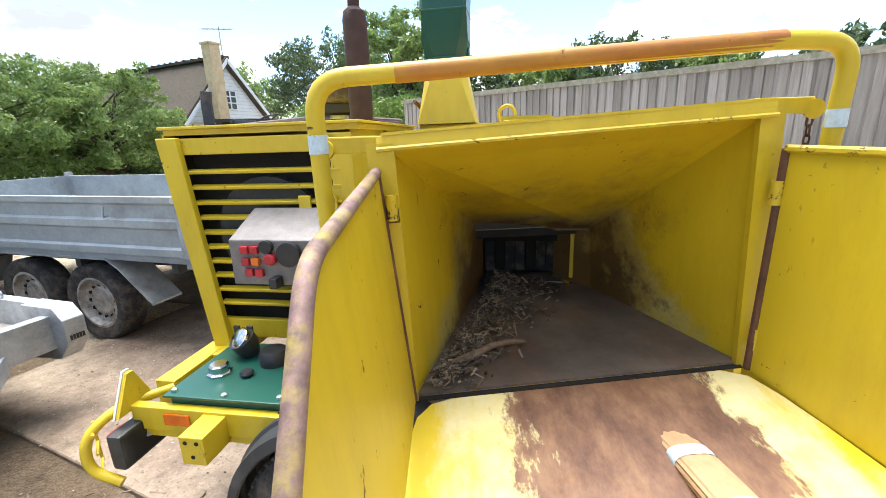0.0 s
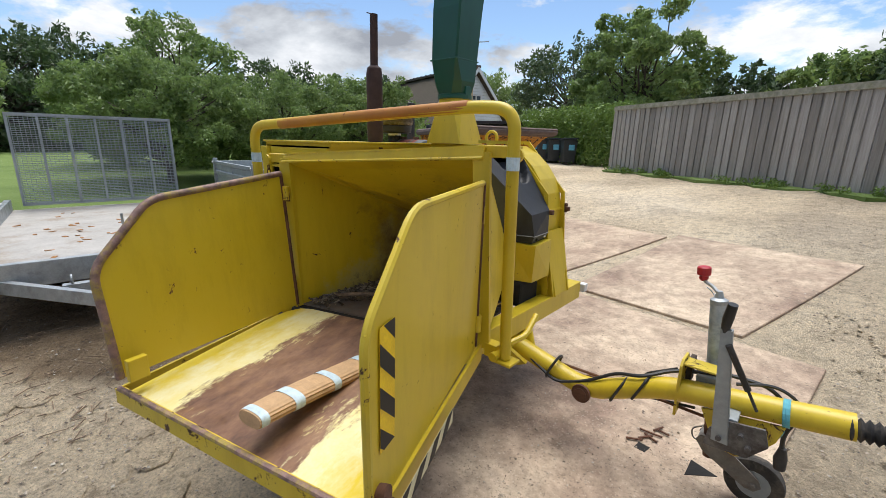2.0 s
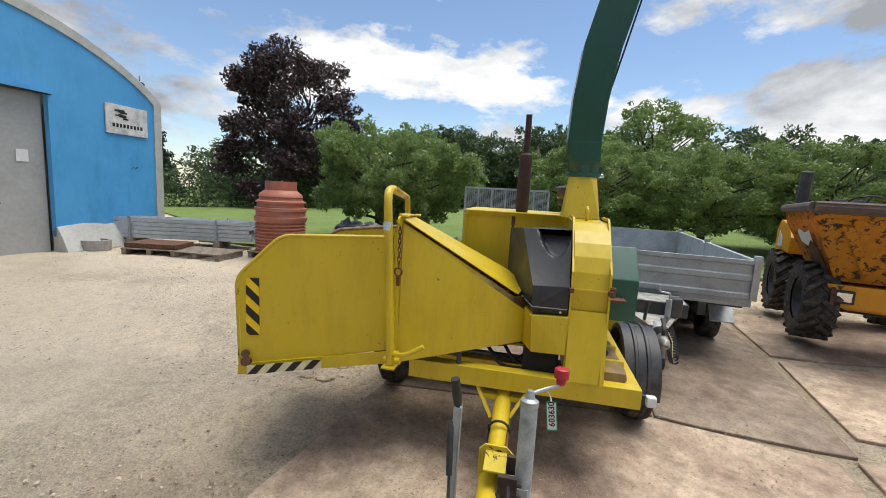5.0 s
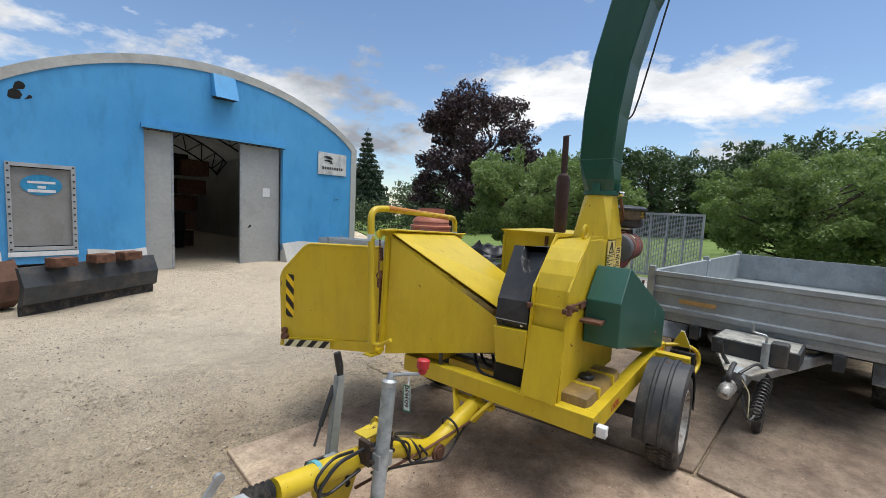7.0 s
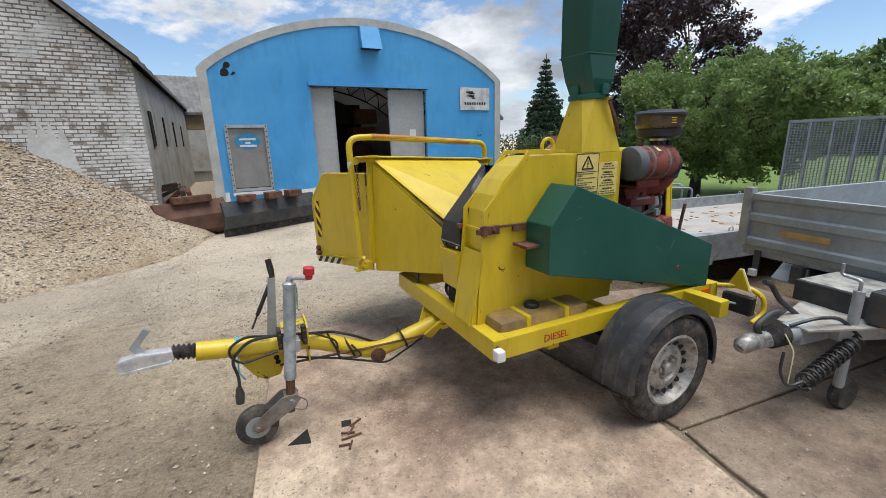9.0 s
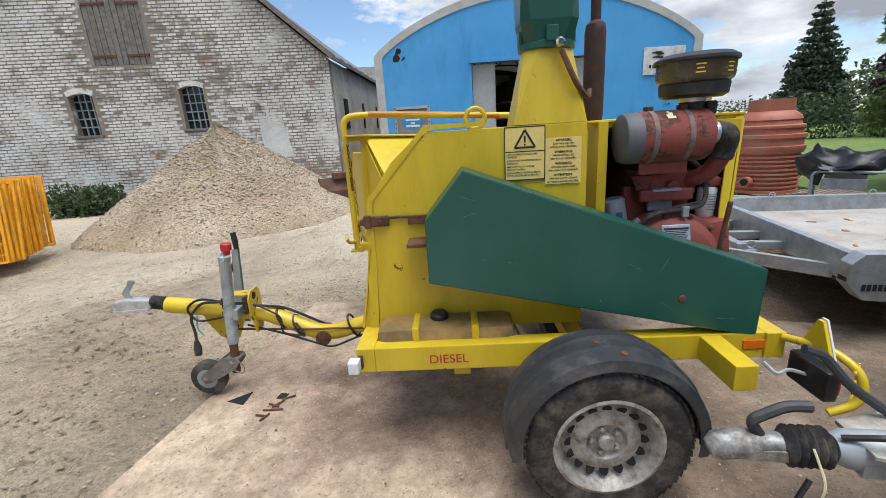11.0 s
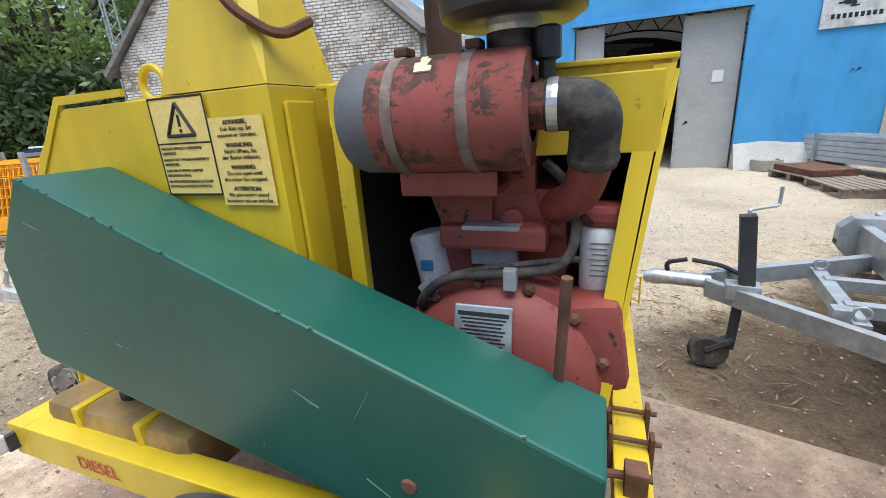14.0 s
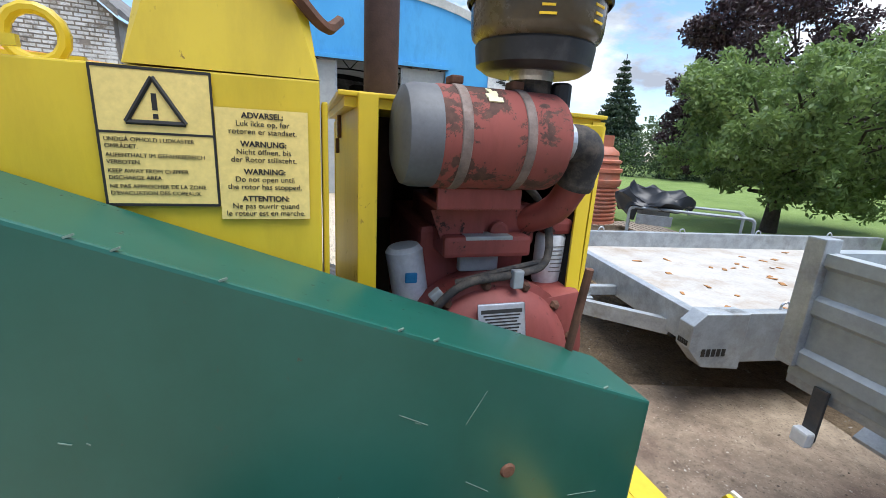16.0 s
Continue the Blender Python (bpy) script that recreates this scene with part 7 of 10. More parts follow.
bk = bmnew()
slab([(-0.44, 0.225, 1.285), (-0.60, 0.225, 1.285), (-0.59, 0.235, 1.16), (-0.49, 0.235, 1.155)], 0.012, bk)
box(bk, (-0.53, 0.28, 1.315), (0.22, 0.16, 0.016), bev=0.003)
box(bk, (-0.53, 0.355, 1.335), (0.22, 0.014, 0.05), bev=0.003)
part("cleaner_bracket", bk, M_red, eng)
part("nut_row", lathe([(0.014, 0), (0.014, 0.018), (0.007, 0.02)], 6, Matrix.Translation((-0.58, 0.237, 1.178)) @ Matrix.Rotation(-math.pi / 2, 4, "X")), M_rust, eng)
cv = bmnew()
box(cv, (-0.60, 0.24, 1.215), (0.14, 0.08, 0.012), bev=0.003)
box(cv, (-0.595, 0.215, 1.13), (0.12, 0.03, 0.05), bev=0.006)
part("cast_cover", cv, M_galvdull, eng)
# air cleaner drum, along the machine
AX = Matrix.Translation((-0.345, 0.345, 1.475)) @ Matrix.Rotation(math.radians(-90), 4, "Y")
ac = part("air_cleaner", lathe([(0.001, 0.055), (0.114, 0.055), (0.116, 0.06), (0.116, 0.350), (0.110, 0.362), (0.06, 0.366)], 40, AX, None, False), M_brownred, eng, "flaking red-brown air cleaner drum", True)
part("end_cap", lathe([(0.001, -0.030), (0.08, -0.028), (0.108, -0.014), (0.1145, 0.006), (0.1145, 0.058), (0.106, 0.06)], 40, AX, None, False), plain("grey_plastic_cap", (0.10, 0.105, 0.115), 0.6, 0, 0.2, 10, 0.1), ac, "dull grey plastic end cap", True)
M_strap = plain("rusty_clamp_band", (0.20, 0.155, 0.135), 0.7, 0.2, 0.4, 20, 0.1, ((0.13, 0.06, 0.05), 0.5))
for zc in (0.105, 0.255):
    part("clamp_band", lathe([(0.1172, zc - 0.012), (0.1190, zc - 0.010), (0.1190, zc + 0.010), (0.1172, zc + 0.012)], 40, AX, None, False), M_strap, ac)
    part("clamp_screw", bx((-0.345 - zc, 0.345, 1.475 + 0.126), (0.03, 0.045, 0.018), bev=0.004), M_rust, ac)
lb_ = bmnew()
for k in range(4):
    a = math.radians(46 + 6 * k)
    box(lb_, (-0.345 - 0.175 + 0.006 * (k % 2), 0.345 + 0.1172 * math.cos(a), 1.475 + 0.1172 * math.sin(a)), (0.034 - 0.007 * k, 0.014, 0.003), Euler((a - math.pi / 2, 0, 0)).to_matrix())
part("torn_label", lb_, M_hazwhite, ac)
part("outlet_stub", cyl((-0.705, 0.345, 1.480), (-0.76, 0.345, 1.480), 0.044, 20), M_brownred, ac)
part("rubber_elbow", tube(bend([(-0.735, 0.345, 1.480), (-0.828, 0.345, 1.478), (-0.822, 0.31, 1.365)], 0.08, 10), 0.048, 20), M_rubber, ac, "black rubber intake elbow", True)
part("hose_clamp", lathe([(0.0495, -0.010), (0.0505, 0), (0.0495, 0.010)], 24, along((-0.75, 0.345, 1.48), (-0.78, 0.345, 1.48)), None, False), M_zinc, ac)
part("hose_clamp", lathe([(0.0495, -0.008), (0.0505, 0), (0.0495, 0.008)], 24, along((-0.823, 0.314, 1.38), (-0.821, 0.302, 1.34)), None, False), M_rubber, ac)
part("intake_pipe", tube(bend([(-0.822, 0.308, 1.37), (-0.80, 0.27, 1.29), (-0.74, 0.20, 1.25), (-0.70, 0.12, 1.24)], 0.06), 0.042, 16), M_red, ac, smooth=True)
part("vacuum_switch", lathe([(0.016, 0), (0.016, 0.03), (0.026, 0.035), (0.026, 0.085), (0.02, 0.09)], 14, Matrix.Translation((-0.735, 0.33, 1.53))), M_black, ac)
# pre-cleaner bowl on top
PC = Matrix.Translation((-0.665, 0.30, 0))
pcl = part("pre_cleaner", lathe([(0.128, 1.697), (0.140, 1.700), (0.154, 1.712), (0.158, 1.728), (0.160, 1.786), (0.150, 1.795)], 36, PC, None, False), plain("smoky_amber_bowl", (0.085, 0.065, 0.040), 0.22, 0, 0.3, 7, 0, ((0.16, 0.13, 0.09), 0.5)), eng, "dusty smoked-plastic pre-cleaner bowl with a black lid", True)
part("lid", lathe([(0.168, 1.785), (0.172, 1.790), (0.170, 1.802), (0.140, 1.820), (0.06, 1.828), (0.001, 1.829)], 36, PC, None, False), M_black, pcl, "black domed lid", True)
part("base_ring", lathe([(0.055, 1.642), (0.118, 1.636), (0.140, 1.650), (0.145, 1.695), (0.138, 1.705), (0.12, 1.708)], 36, PC, None, False), M_black, pcl, smooth=True)
vn = bmnew()
for k in range(18):
    a = k * 2 * math.pi / 18
    box(vn, (-0.665 + 0.095 * math.cos(a), 0.30 + 0.095 * math.sin(a), 1.66), (0.06, 0.006, 0.022), Euler((0.5, 0, a)).to_matrix())
part("vane", vn, M_black, pcl)
pg = bmnew()
for a in (70, 118):
    a = math.radians(a)
    for j in range(3):
        box(pg, (-0.665 + 0.1585 * math.cos(a), 0.30 + 0.1585 * math.sin(a), 1.735 + j * 0.016), (0.003, 0.036 - 0.008 * (j % 2), 0.005), Euler((0, 0, a)).to_matrix())
part("pictogram", pg, M_hazard, pcl)["kind"] = "stuff"
part("stem", cyl((-0.665, 0.30, 1.575), (-0.665, 0.30, 1.665), 0.052, 20), M_rubber, pcl)
part("stem_clamp", lathe([(0.0535, 1.62), (0.055, 1.63), (0.055, 1.645), (0.0535, 1.65)], 24, PC, None, False), M_zinc, pcl)
# filters
of = part("oil_filter", lathe([(0.046, 0.0), (0.054, 0.008), (0.055, 0.152), (0.044, 0.165), (0.001, 0.166)], 24, Matrix.Translation((-0.415, 0.15, 1.005)) @ Matrix.Rotation(math.radians(10), 4, "Y"), None, False), M_white, eng, "white spin-on oil filter", True)
part("filter_print", bx((-0.400, 0.206, 1.085), (0.035, 0.004, 0.03)), plain("blue_print", (0.03, 0.22, 0.42), 0.5), of)
ff = part("fuel_filter", lathe([(0.038, 0.0), (0.046, 0.01), (0.046, 0.155), (0.038, 0.165)], 24, Matrix.Translation((-0.845, 0.19, 1.045)), None, True), M_white, eng, "white fuel filter in a red head", True)
part("filter_head", bx((-0.845, 0.19, 1.235), (0.09, 0.09, 0.05), bev=0.015), M_red, ff)
fp = bmnew()
for i in range(7):
    box(fp, (-0.845 + 0.004 * (i % 2), 0.2365, 1.175 - i * 0.013), (0.045 - 0.006 * (i % 3), 0.002, 0.003))
part("filter_print", fp, M_steelgrey, ff)
hs_ = bmnew()
tube(bend([(-0.45, 0.26, 0.98), (-0.42, 0.34, 1.03), (-0.50, 0.345, 1.115), (-0.65, 0.335, 1.125), (-0.775, 0.30, 1.135), (-0.80, 0.26, 1.22), (-0.765, 0.23, 1.32), (-0.72, 0.22, 1.36)], 0.06), 0.0115, 10, hs_)
tube(bend([(-0.50, 0.30, 1.10), (-0.60, 0.33, 1.135), (-0.75, 0.30, 1.15), (-0.80, 0.25, 1.14)], 0.05), 0.008, 8, hs_)
part("engine_hose", hs_, M_rubber, eng, "black rubber engine hose", True)
cc = bmnew()
tube([(-0.775, 0.247, 1.27), (-0.765, 0.236, 1.31)], 0.013, 10, cc)
box(cc, (-0.66, 0.345, 1.118), (0.03, 0.025, 0.05), bev=0.004)
box(cc, (-0.45, 0.315, 1.065), (0.035, 0.025, 0.045), Euler((0, 0.7, 0)).to_matrix(), 0.004)
part("hose_clip", cc, M_galvdull, eng)["kind"] = "stuff"
part("lever_rod", tube([(-0.765, 0.43, 0.74), (-0.79, 0.47, 1.18)], 0.011, 10), M_rust, eng, "rusty red lever rod")
# exhaust stack
ex = C("exhaust_pipe", tube([(-0.36, -0.16, 1.20), (-0.36, -0.16, 1.56), (-0.36, -0.16, 1.60), (-0.36, -0.16, 2.02), (-0.36, -0.16, 2.06), (-0.36, -0.16, 2.08), (-0.355, -0.16, 2.40)], 0.05, 18, radii=[0.05, 0.05, 0.056, 0.056, 0.05, 0.027, 0.026]), M_exhaust, "tall upright brown steel exhaust", True)
part("rain_flap", bx((-0.375, -0.16, 2.405), (0.06, 0.05, 0.006), Euler((0, 0.3, 0)).to_matrix()), M_exhaust, ex)

def litter_mat():
    m = Mat("grey_wood_litter", 0.95)
    m.color(m.ramp(m.island(), [(0, (0.045, 0.034, 0.026)), (0.45, (0.12, 0.09, 0.065)), (0.8, (0.22, 0.175, 0.13)), (1, (0.36, 0.30, 0.23))]))
    return m.m


# wood litter in the hopper, cardboard bundle on the tray
def litter():
    rng = np.random.default_rng(21)
    bm = bmnew()
    for i in range(1300):
        t = rng.random() ** 0.9
        s = abs(rng.normal()) * (0.060 + 0.085 * t)
        b = Vector((0.085, -1.02, 0.70)).lerp(Vector((0.27, -0.06, 0.752)), t)
        p = b + Vector((s + 0.012, -0.2 * s, 0.004 + 0.050 * t * rng.random() * (1 - min(1, s * 4)) + 0.008))
        L = 0.010 + 0.050 * rng.random() ** 2.2
        q = Euler((rng.normal() * 0.4, rng.normal() * 0.4, rng.normal() * 0.9 + 1.0)).to_matrix()
        box(bm, p, (L, 0.003 + 0.008 * rng.random() ** 2, 0.002 + 0.004 * rng.random()), q)
    ob = part("wood_chip_litter", bm, litter_mat())
    ob.matrix_world = chip.matrix_world.copy()
    tagged(ob, "grey-brown wood chips and twigs heaped along the hopper floor", "wood chips", kind="stuff")
    st = part("dry_stick", tube([(0.16, -0.90, 0.722), (0.22, -0.86, 0.728), (0.30, -0.78, 0.735), (0.37, -0.745, 0.738), (0.42, -0.75, 0.742)], 0.012, 8, radii=[0.010, 0.016, 0.012, 0.011, 0.007]), M_chip, smooth=True)
    st.matrix_world = chip.matrix_world.copy()
    tagged(st, "bent dry grey stick lying on the hopper floor", "stick")
litter()


def card_bundle():
    b = empty("cardboard_bundle", chip.matrix_world @ pose(0.845, -1.385, 0.668, -6.5, 2, 13), "long bundle of ribbed brown cardboard bound with pale tape", "cardboard")
    def ring(y, grow, ribs):
        f_ = 1.0 - 0.16 * (abs(y + 0.02) / 0.36) ** 3
        bow, out = 0.012 * math.sin(y * 6.0), []
        for k in range(64):
            a = 2 * math.pi * k / 64
            r = 1 + (0.030 * math.cos(a * 16) if ribs else 0)
            out.append((bow + (0.056 * f_ * r + grow) * math.copysign(abs(math.cos(a)) ** 0.75, math.cos(a)), y, 0.029 + (0.027 * f_ * r + grow) * math.copysign(abs(math.sin(a)) ** 0.75, math.sin(a))))
        return out
    part("cardboard_roll", loft(bmnew(), [ring(-0.355 + 0.71 * i / 22, 0.0, True) for i in range(23)]), M_card, b, smooth=True)
    for y, w in ((-0.335, 0.030), (-0.20, 0.040), (-0.03, 0.034), (0.155, 0.042), (0.305, 0.030)):
        part("tape_band", loft(bmnew(), [ring(y - w / 2, 0.0022, False), ring(y, 0.0026, False), ring(y + w / 2, 0.0022, False)], True, False), M_tape, b, smooth=True)
card_bundle()


# ---------------------------------------------------------------- tipper trailer
tip = empty("tipper_trailer", pose(-1.30, 3.40, -0.03, 0, 0, -15), "grey galvanised tandem-axle tipper trailer with drop sides", "trailer")


def side_board(a, b, z0, z1, th, mat, parent, name="drop_side", inward=1, label=""):
    """A ribbed sheet-metal drop side from a to b in plan."""
    a, b = Vector((*a, 0)), Vector((*b, 0))
    n = Vector((-(b - a).y, (b - a).x, 0)).normalized() * inward
    h = z1 - z0
    prof = [(0, 0), (-0.018, 0.0), (-0.018, 0.12), (0.0, 0.16), (0.0, 0.44), (-0.018, 0.48), (-0.018, 0.60), (0.0, 0.64), (0.0, 0.86), (-0.022, 0.90), (-0.022, 1.0), (0.03, 1.0), (0.03, 0.0)]
    bm = bmnew()
    loft(bm, [[Vector((*(p + n * o).xy, z0 + h * t)) for o, t in prof] for p in (a, b)])
    return part(name, bm, mat, parent, label)


TW, TL, TZ0, TZ1 = 1.02, 4.3, 0.76, 1.19
part("bed_floor", bx((-TL / 2, 0, TZ0 - 0.03), (TL, 2 * TW, 0.05)), M_galvdull, tip)
side_board((0, TW), (0, -TW), TZ0, TZ1, 0.03, M_galvdull, tip, "front_board", -1)
side_board((0, -TW), (-TL, -TW), TZ0, TZ1, 0.03, M_galvdull, tip, "drop_side", -1)
side_board((-TL, TW), (0, TW), TZ0, TZ1, 0.03, M_galvdull, tip, "drop_side", -1)
side_board((-TL, -TW), (-TL, TW), TZ0, TZ1, 0.03, M_galvdull, tip, "tail_board", -1)
for x in (0.0, -TL / 2, -TL):
    for y in (-TW, TW):
        po = part("corner_post", bx((x, y, 0.5 * (TZ0 + TZ1) + 0.02), (0.07, 0.07, TZ1 - TZ0 + 0.06), bev=0.006), M_galv, tip)
        part("latch", cyl((x - 0.02, y - 0.05 * (1 if y < 0 else -1), TZ1 - 0.02), (x - 0.02, y + 0.05 * (1 if y < 0 else -1), TZ1 - 0.02), 0.022, 10), M_zinc, po)
for k in range(3):
    part("tie_hook", tube(bend([(-0.7 - k * 1.2, -TW - 0.02, 1.05), (-0.7 - k * 1.2, -TW - 0.05, 1.04), (-0.7 - k * 1.2, -TW - 0.03, 1.12)], 0.02), 0.009, 6), M_galv, tip)
ch_ = bmnew()
for y in (-0.55, 0.55):
    box(ch_, (-TL / 2 + 0.1, y, 0.60), (TL - 0.1, 0.08, 0.14), bev=0.004)
for x in (-0.2, -1.2, -2.4, -3.6):
    box(ch_, (x, 0, 0.66), (0.06, 2 * TW - 0.05, 0.08), bev=0.004)
part("chassis", ch_, M_blk, tip)
fs_ = bmnew()
box(fs_, (-0.03, 0, 0.70), (0.05, 2 * TW, 0.06), bev=0.004)
box(fs_, (-0.02, -0.55, 0.60), (0.03, 0.10, 0.10), bev=0.004)
part("front_sill", fs_, M_galv, tip)
part("reflector_strip", bx((0.024, -0.55, 0.90), (0.004, 0.34, 0.045), bev=0), plain("faded_orange_strip", (0.50, 0.30, 0.10), 0.6), tip)
part("lamp_bracket", bx((0.01, -0.88, 0.62), (0.012, 0.05, 0.20), bev=0.002), M_blk, tip)
part("side_lamp", bx((0.035, -0.88, 0.53), (0.04, 0.06, 0.06), bev=0.010), M_white, tip)


def road_wheel(parent, x, y, z, r, w, s, mat_rim):
    wv = part("wheel", lathe([(r * 0.64, -w * 0.42), (r * 0.80, -w * 0.5), (r * 0.94, -w * 0.48), (r, -w * 0.36), (r, w * 0.36), (r * 0.94, w * 0.48), (r * 0.80, w * 0.5), (r * 0.64, w * 0.42)], 36, None, None, False), M_rubber, parent, "dusty road wheel", True)
    wv.matrix_basis = pose(x, y, z, -90 * s, 0, 0)
    rm = part("rim", lathe([(r * 0.66, w * 0.43), (r * 0.60, w * 0.44), (r * 0.56, w * 0.2), (r * 0.45, w * 0.12), (r * 0.32, w * 0.24), (r * 0.24, w * 0.2), (r * 0.1, w * 0.2), (0.001, w * 0.22)], 36, None, None, False), mat_rim, wv, "", True)
    sl = bmnew()
    for k in range(12):
        a = k * math.pi / 6
        lathe([(r * 0.055, 0), (r * 0.05, 0.003)], 8, Matrix.Rotation(a, 4, "Z") @ Matrix.Translation((r * 0.40, 0, w * 0.19)) @ Matrix.Rotation(-0.6, 4, "Y"), sl)
    part("rim_slot", sl, M_dark, rm)
    return wv


for s in (1, -1):
    for x in (-1.12, -1.92):
        road_wheel(tip, x, -0.90 * s, 0.31, 0.33, 0.20, -s, M_rim)
    mg = bmnew()
    yy = -0.90 * s
    pr_ = [(-2.55, 0.36), (-2.42, 0.62), (-2.2, 0.70), (-0.84, 0.70), (-0.72, 0.62), (-0.45, 0.36)]
    loft(mg, [[(x, yy - 0.13, z), (x, yy + 0.13, z), (x, yy + 0.13, z + 0.015), (x, yy - 0.13, z + 0.015)] for x, z in pr_])
    part("mudguard", mg, M_galv, tip, "angular galvanised mudguard")
db_ = bmnew()
loft(db_, [[(-0.6, -0.10, 0.47), (-0.6, 0.10, 0.47), (-0.6, 0.10, 0.57), (-0.6, -0.10, 0.57)], [(0.95, -0.06, 0.47), (0.95, 0.06, 0.47), (0.95, 0.06, 0.55), (0.95, -0.06, 0.55)]])
for s in (-1, 1):
    loft(db_, [[(-0.5, s * 0.55 - 0.03, 0.53), (-0.5, s * 0.55 + 0.03, 0.53), (-0.5, s * 0.55 + 0.03, 0.63), (-0.5, s * 0.55 - 0.03, 0.63)], [(0.7, s * 0.08 - 0.03, 0.47), (0.7, s * 0.08 + 0.03, 0.47), (0.7, s * 0.08 + 0.03, 0.55), (0.7, s * 0.08 - 0.03, 0.55)]])
tdb = part("drawbar", db_, M_galv, tip, "galvanised drawbar")
part("overrun_housing", lathe([(0.04, 0.0), (0.062, 0.02), (0.062, 0.17), (0.045, 0.21)], 18, along((0.80, 0, 0.53), (1.02, 0, 0.53))), M_galvdull, tdb, smooth=True)
part("bellows", lathe([(0.045, 0)] + [(0.052 + 0.016 * (i % 2), 0.013 * i) for i in range(1, 11)] + [(0.04, 0.14)], 16, along((1.02, 0, 0.53), (1.2, 0, 0.53))), M_rubber, tdb, smooth=True)
part("ball_coupling", box(tube([(1.12, 0, 0.53), (1.20, 0, 0.535), (1.28, 0, 0.53), (1.35, 0, 0.515), (1.375, 0, 0.505)], 0.04, 14, radii=[0.036, 0.040, 0.050, 0.048, 0.028]), (1.21, 0, 0.515), (0.14, 0.09, 0.045), None, 0.012), plain("scuffed_zinc", (0.42, 0.42, 0.40), 0.5, 0.6, 0.5, 18, 0.3, ((0.10, 0.085, 0.07), 0.6)), tdb, "worn zinc ball coupling", True)
part("coupling_handle", tube(bend([(1.22, 0, 0.56), (1.26, 0, 0.62), (1.16, 0, 0.68), (1.09, 0, 0.68)], 0.03), 0.018, 8), M_blk, tdb, smooth=True)
part("brake_lever", tube(bend([(0.72, -0.10, 0.55), (0.90, -0.12, 0.68), (1.00, -0.12, 0.80), (1.06, -0.12, 0.82)], 0.05), 0.016, 8), M_blk, tdb, smooth=True)
sp = bmnew()
tube([(0.62 + 0.0037 * k, 0.15 + 0.042 * math.cos(k * 0.62), 0.47 - 0.0016 * k + 0.042 * math.sin(k * 0.62)) for k in range(112)], 0.0085, 6, sp)
tube(bend([(1.03, 0.15, 0.30), (1.12, 0.13, 0.27), (1.16, 0.10, 0.36), (1.10, 0.07, 0.46)], 0.05), 0.009, 6, sp)
tube(bend([(0.60, 0.16, 0.50), (0.70, 0.10, 0.62), (0.90, 0.08, 0.64), (1.00, 0.02, 0.585)], 0.08), 0.011, 6, sp)
part("spiral_cable", sp, M_black, tdb, "coiled black trailer cable", True)
part("cover_plate", prism([(0.40, -0.26), (0.40, 0.26), (0.95, 0.085), (0.95, -0.085)], "z", 0.560, 0.575, 0.003), plain("pale_stained_plate", (0.46, 0.46, 0.43), 0.6, 0.2, 0.3, 8, 0.1, ((0.22, 0.18, 0.13), 0.6)), tdb, "pale stained galvanised cover plate")
part("breakaway_cord", tube(bend([(1.10, 0.06, 0.57), (1.08, 0.11, 0.48), (1.10, 0.12, 0.36), (1.10, 0.12, 0.27)], 0.03), 0.004, 5), M_hazwhite, tdb)
part("nose_roller_block", bx((0.50, 0.20, 0.68), (0.14, 0.12, 0.20), bev=0.02), M_blk, tdb)
tj = part("jockey_wheel", cyl((0.62, 0.12, 0.16), (0.62, 0.12, 0.78), 0.028, 14), M_galvdull, tip, "galvanised jockey wheel")
part("crank", tube(bend([(0.62, 0.12, 0.78), (0.62, 0.12, 0.84), (0.62, 0.02, 0.85), (0.62, 0.02, 0.92)], 0.02), 0.010, 6), M_galv, tj)
part("tyre", lathe([(0.02, -0.03), (0.09, -0.032), (0.105, 0), (0.09, 0.032), (0.02, 0.03)], 24, Matrix.Translation((0.56, 0.12, 0.10)) @ Matrix.Rotation(math.pi / 2, 4, "X")), M_tread, tj, smooth=True)
tb_ = part("tool_chest", bx((0.28, 0.02, 0.64), (0.42, 0.62, 0.14), bev=0.006), M_blk, tip, "flat dark chest with a dirty pale lid on the drawbar")
part("lid_dirt", bx((0.28, 0.02, 0.713), (0.40, 0.58, 0.006), bev=0), plain("dirty_lid", (0.34, 0.34, 0.31), 0.8, 0.1, 0.5, 12), tb_)

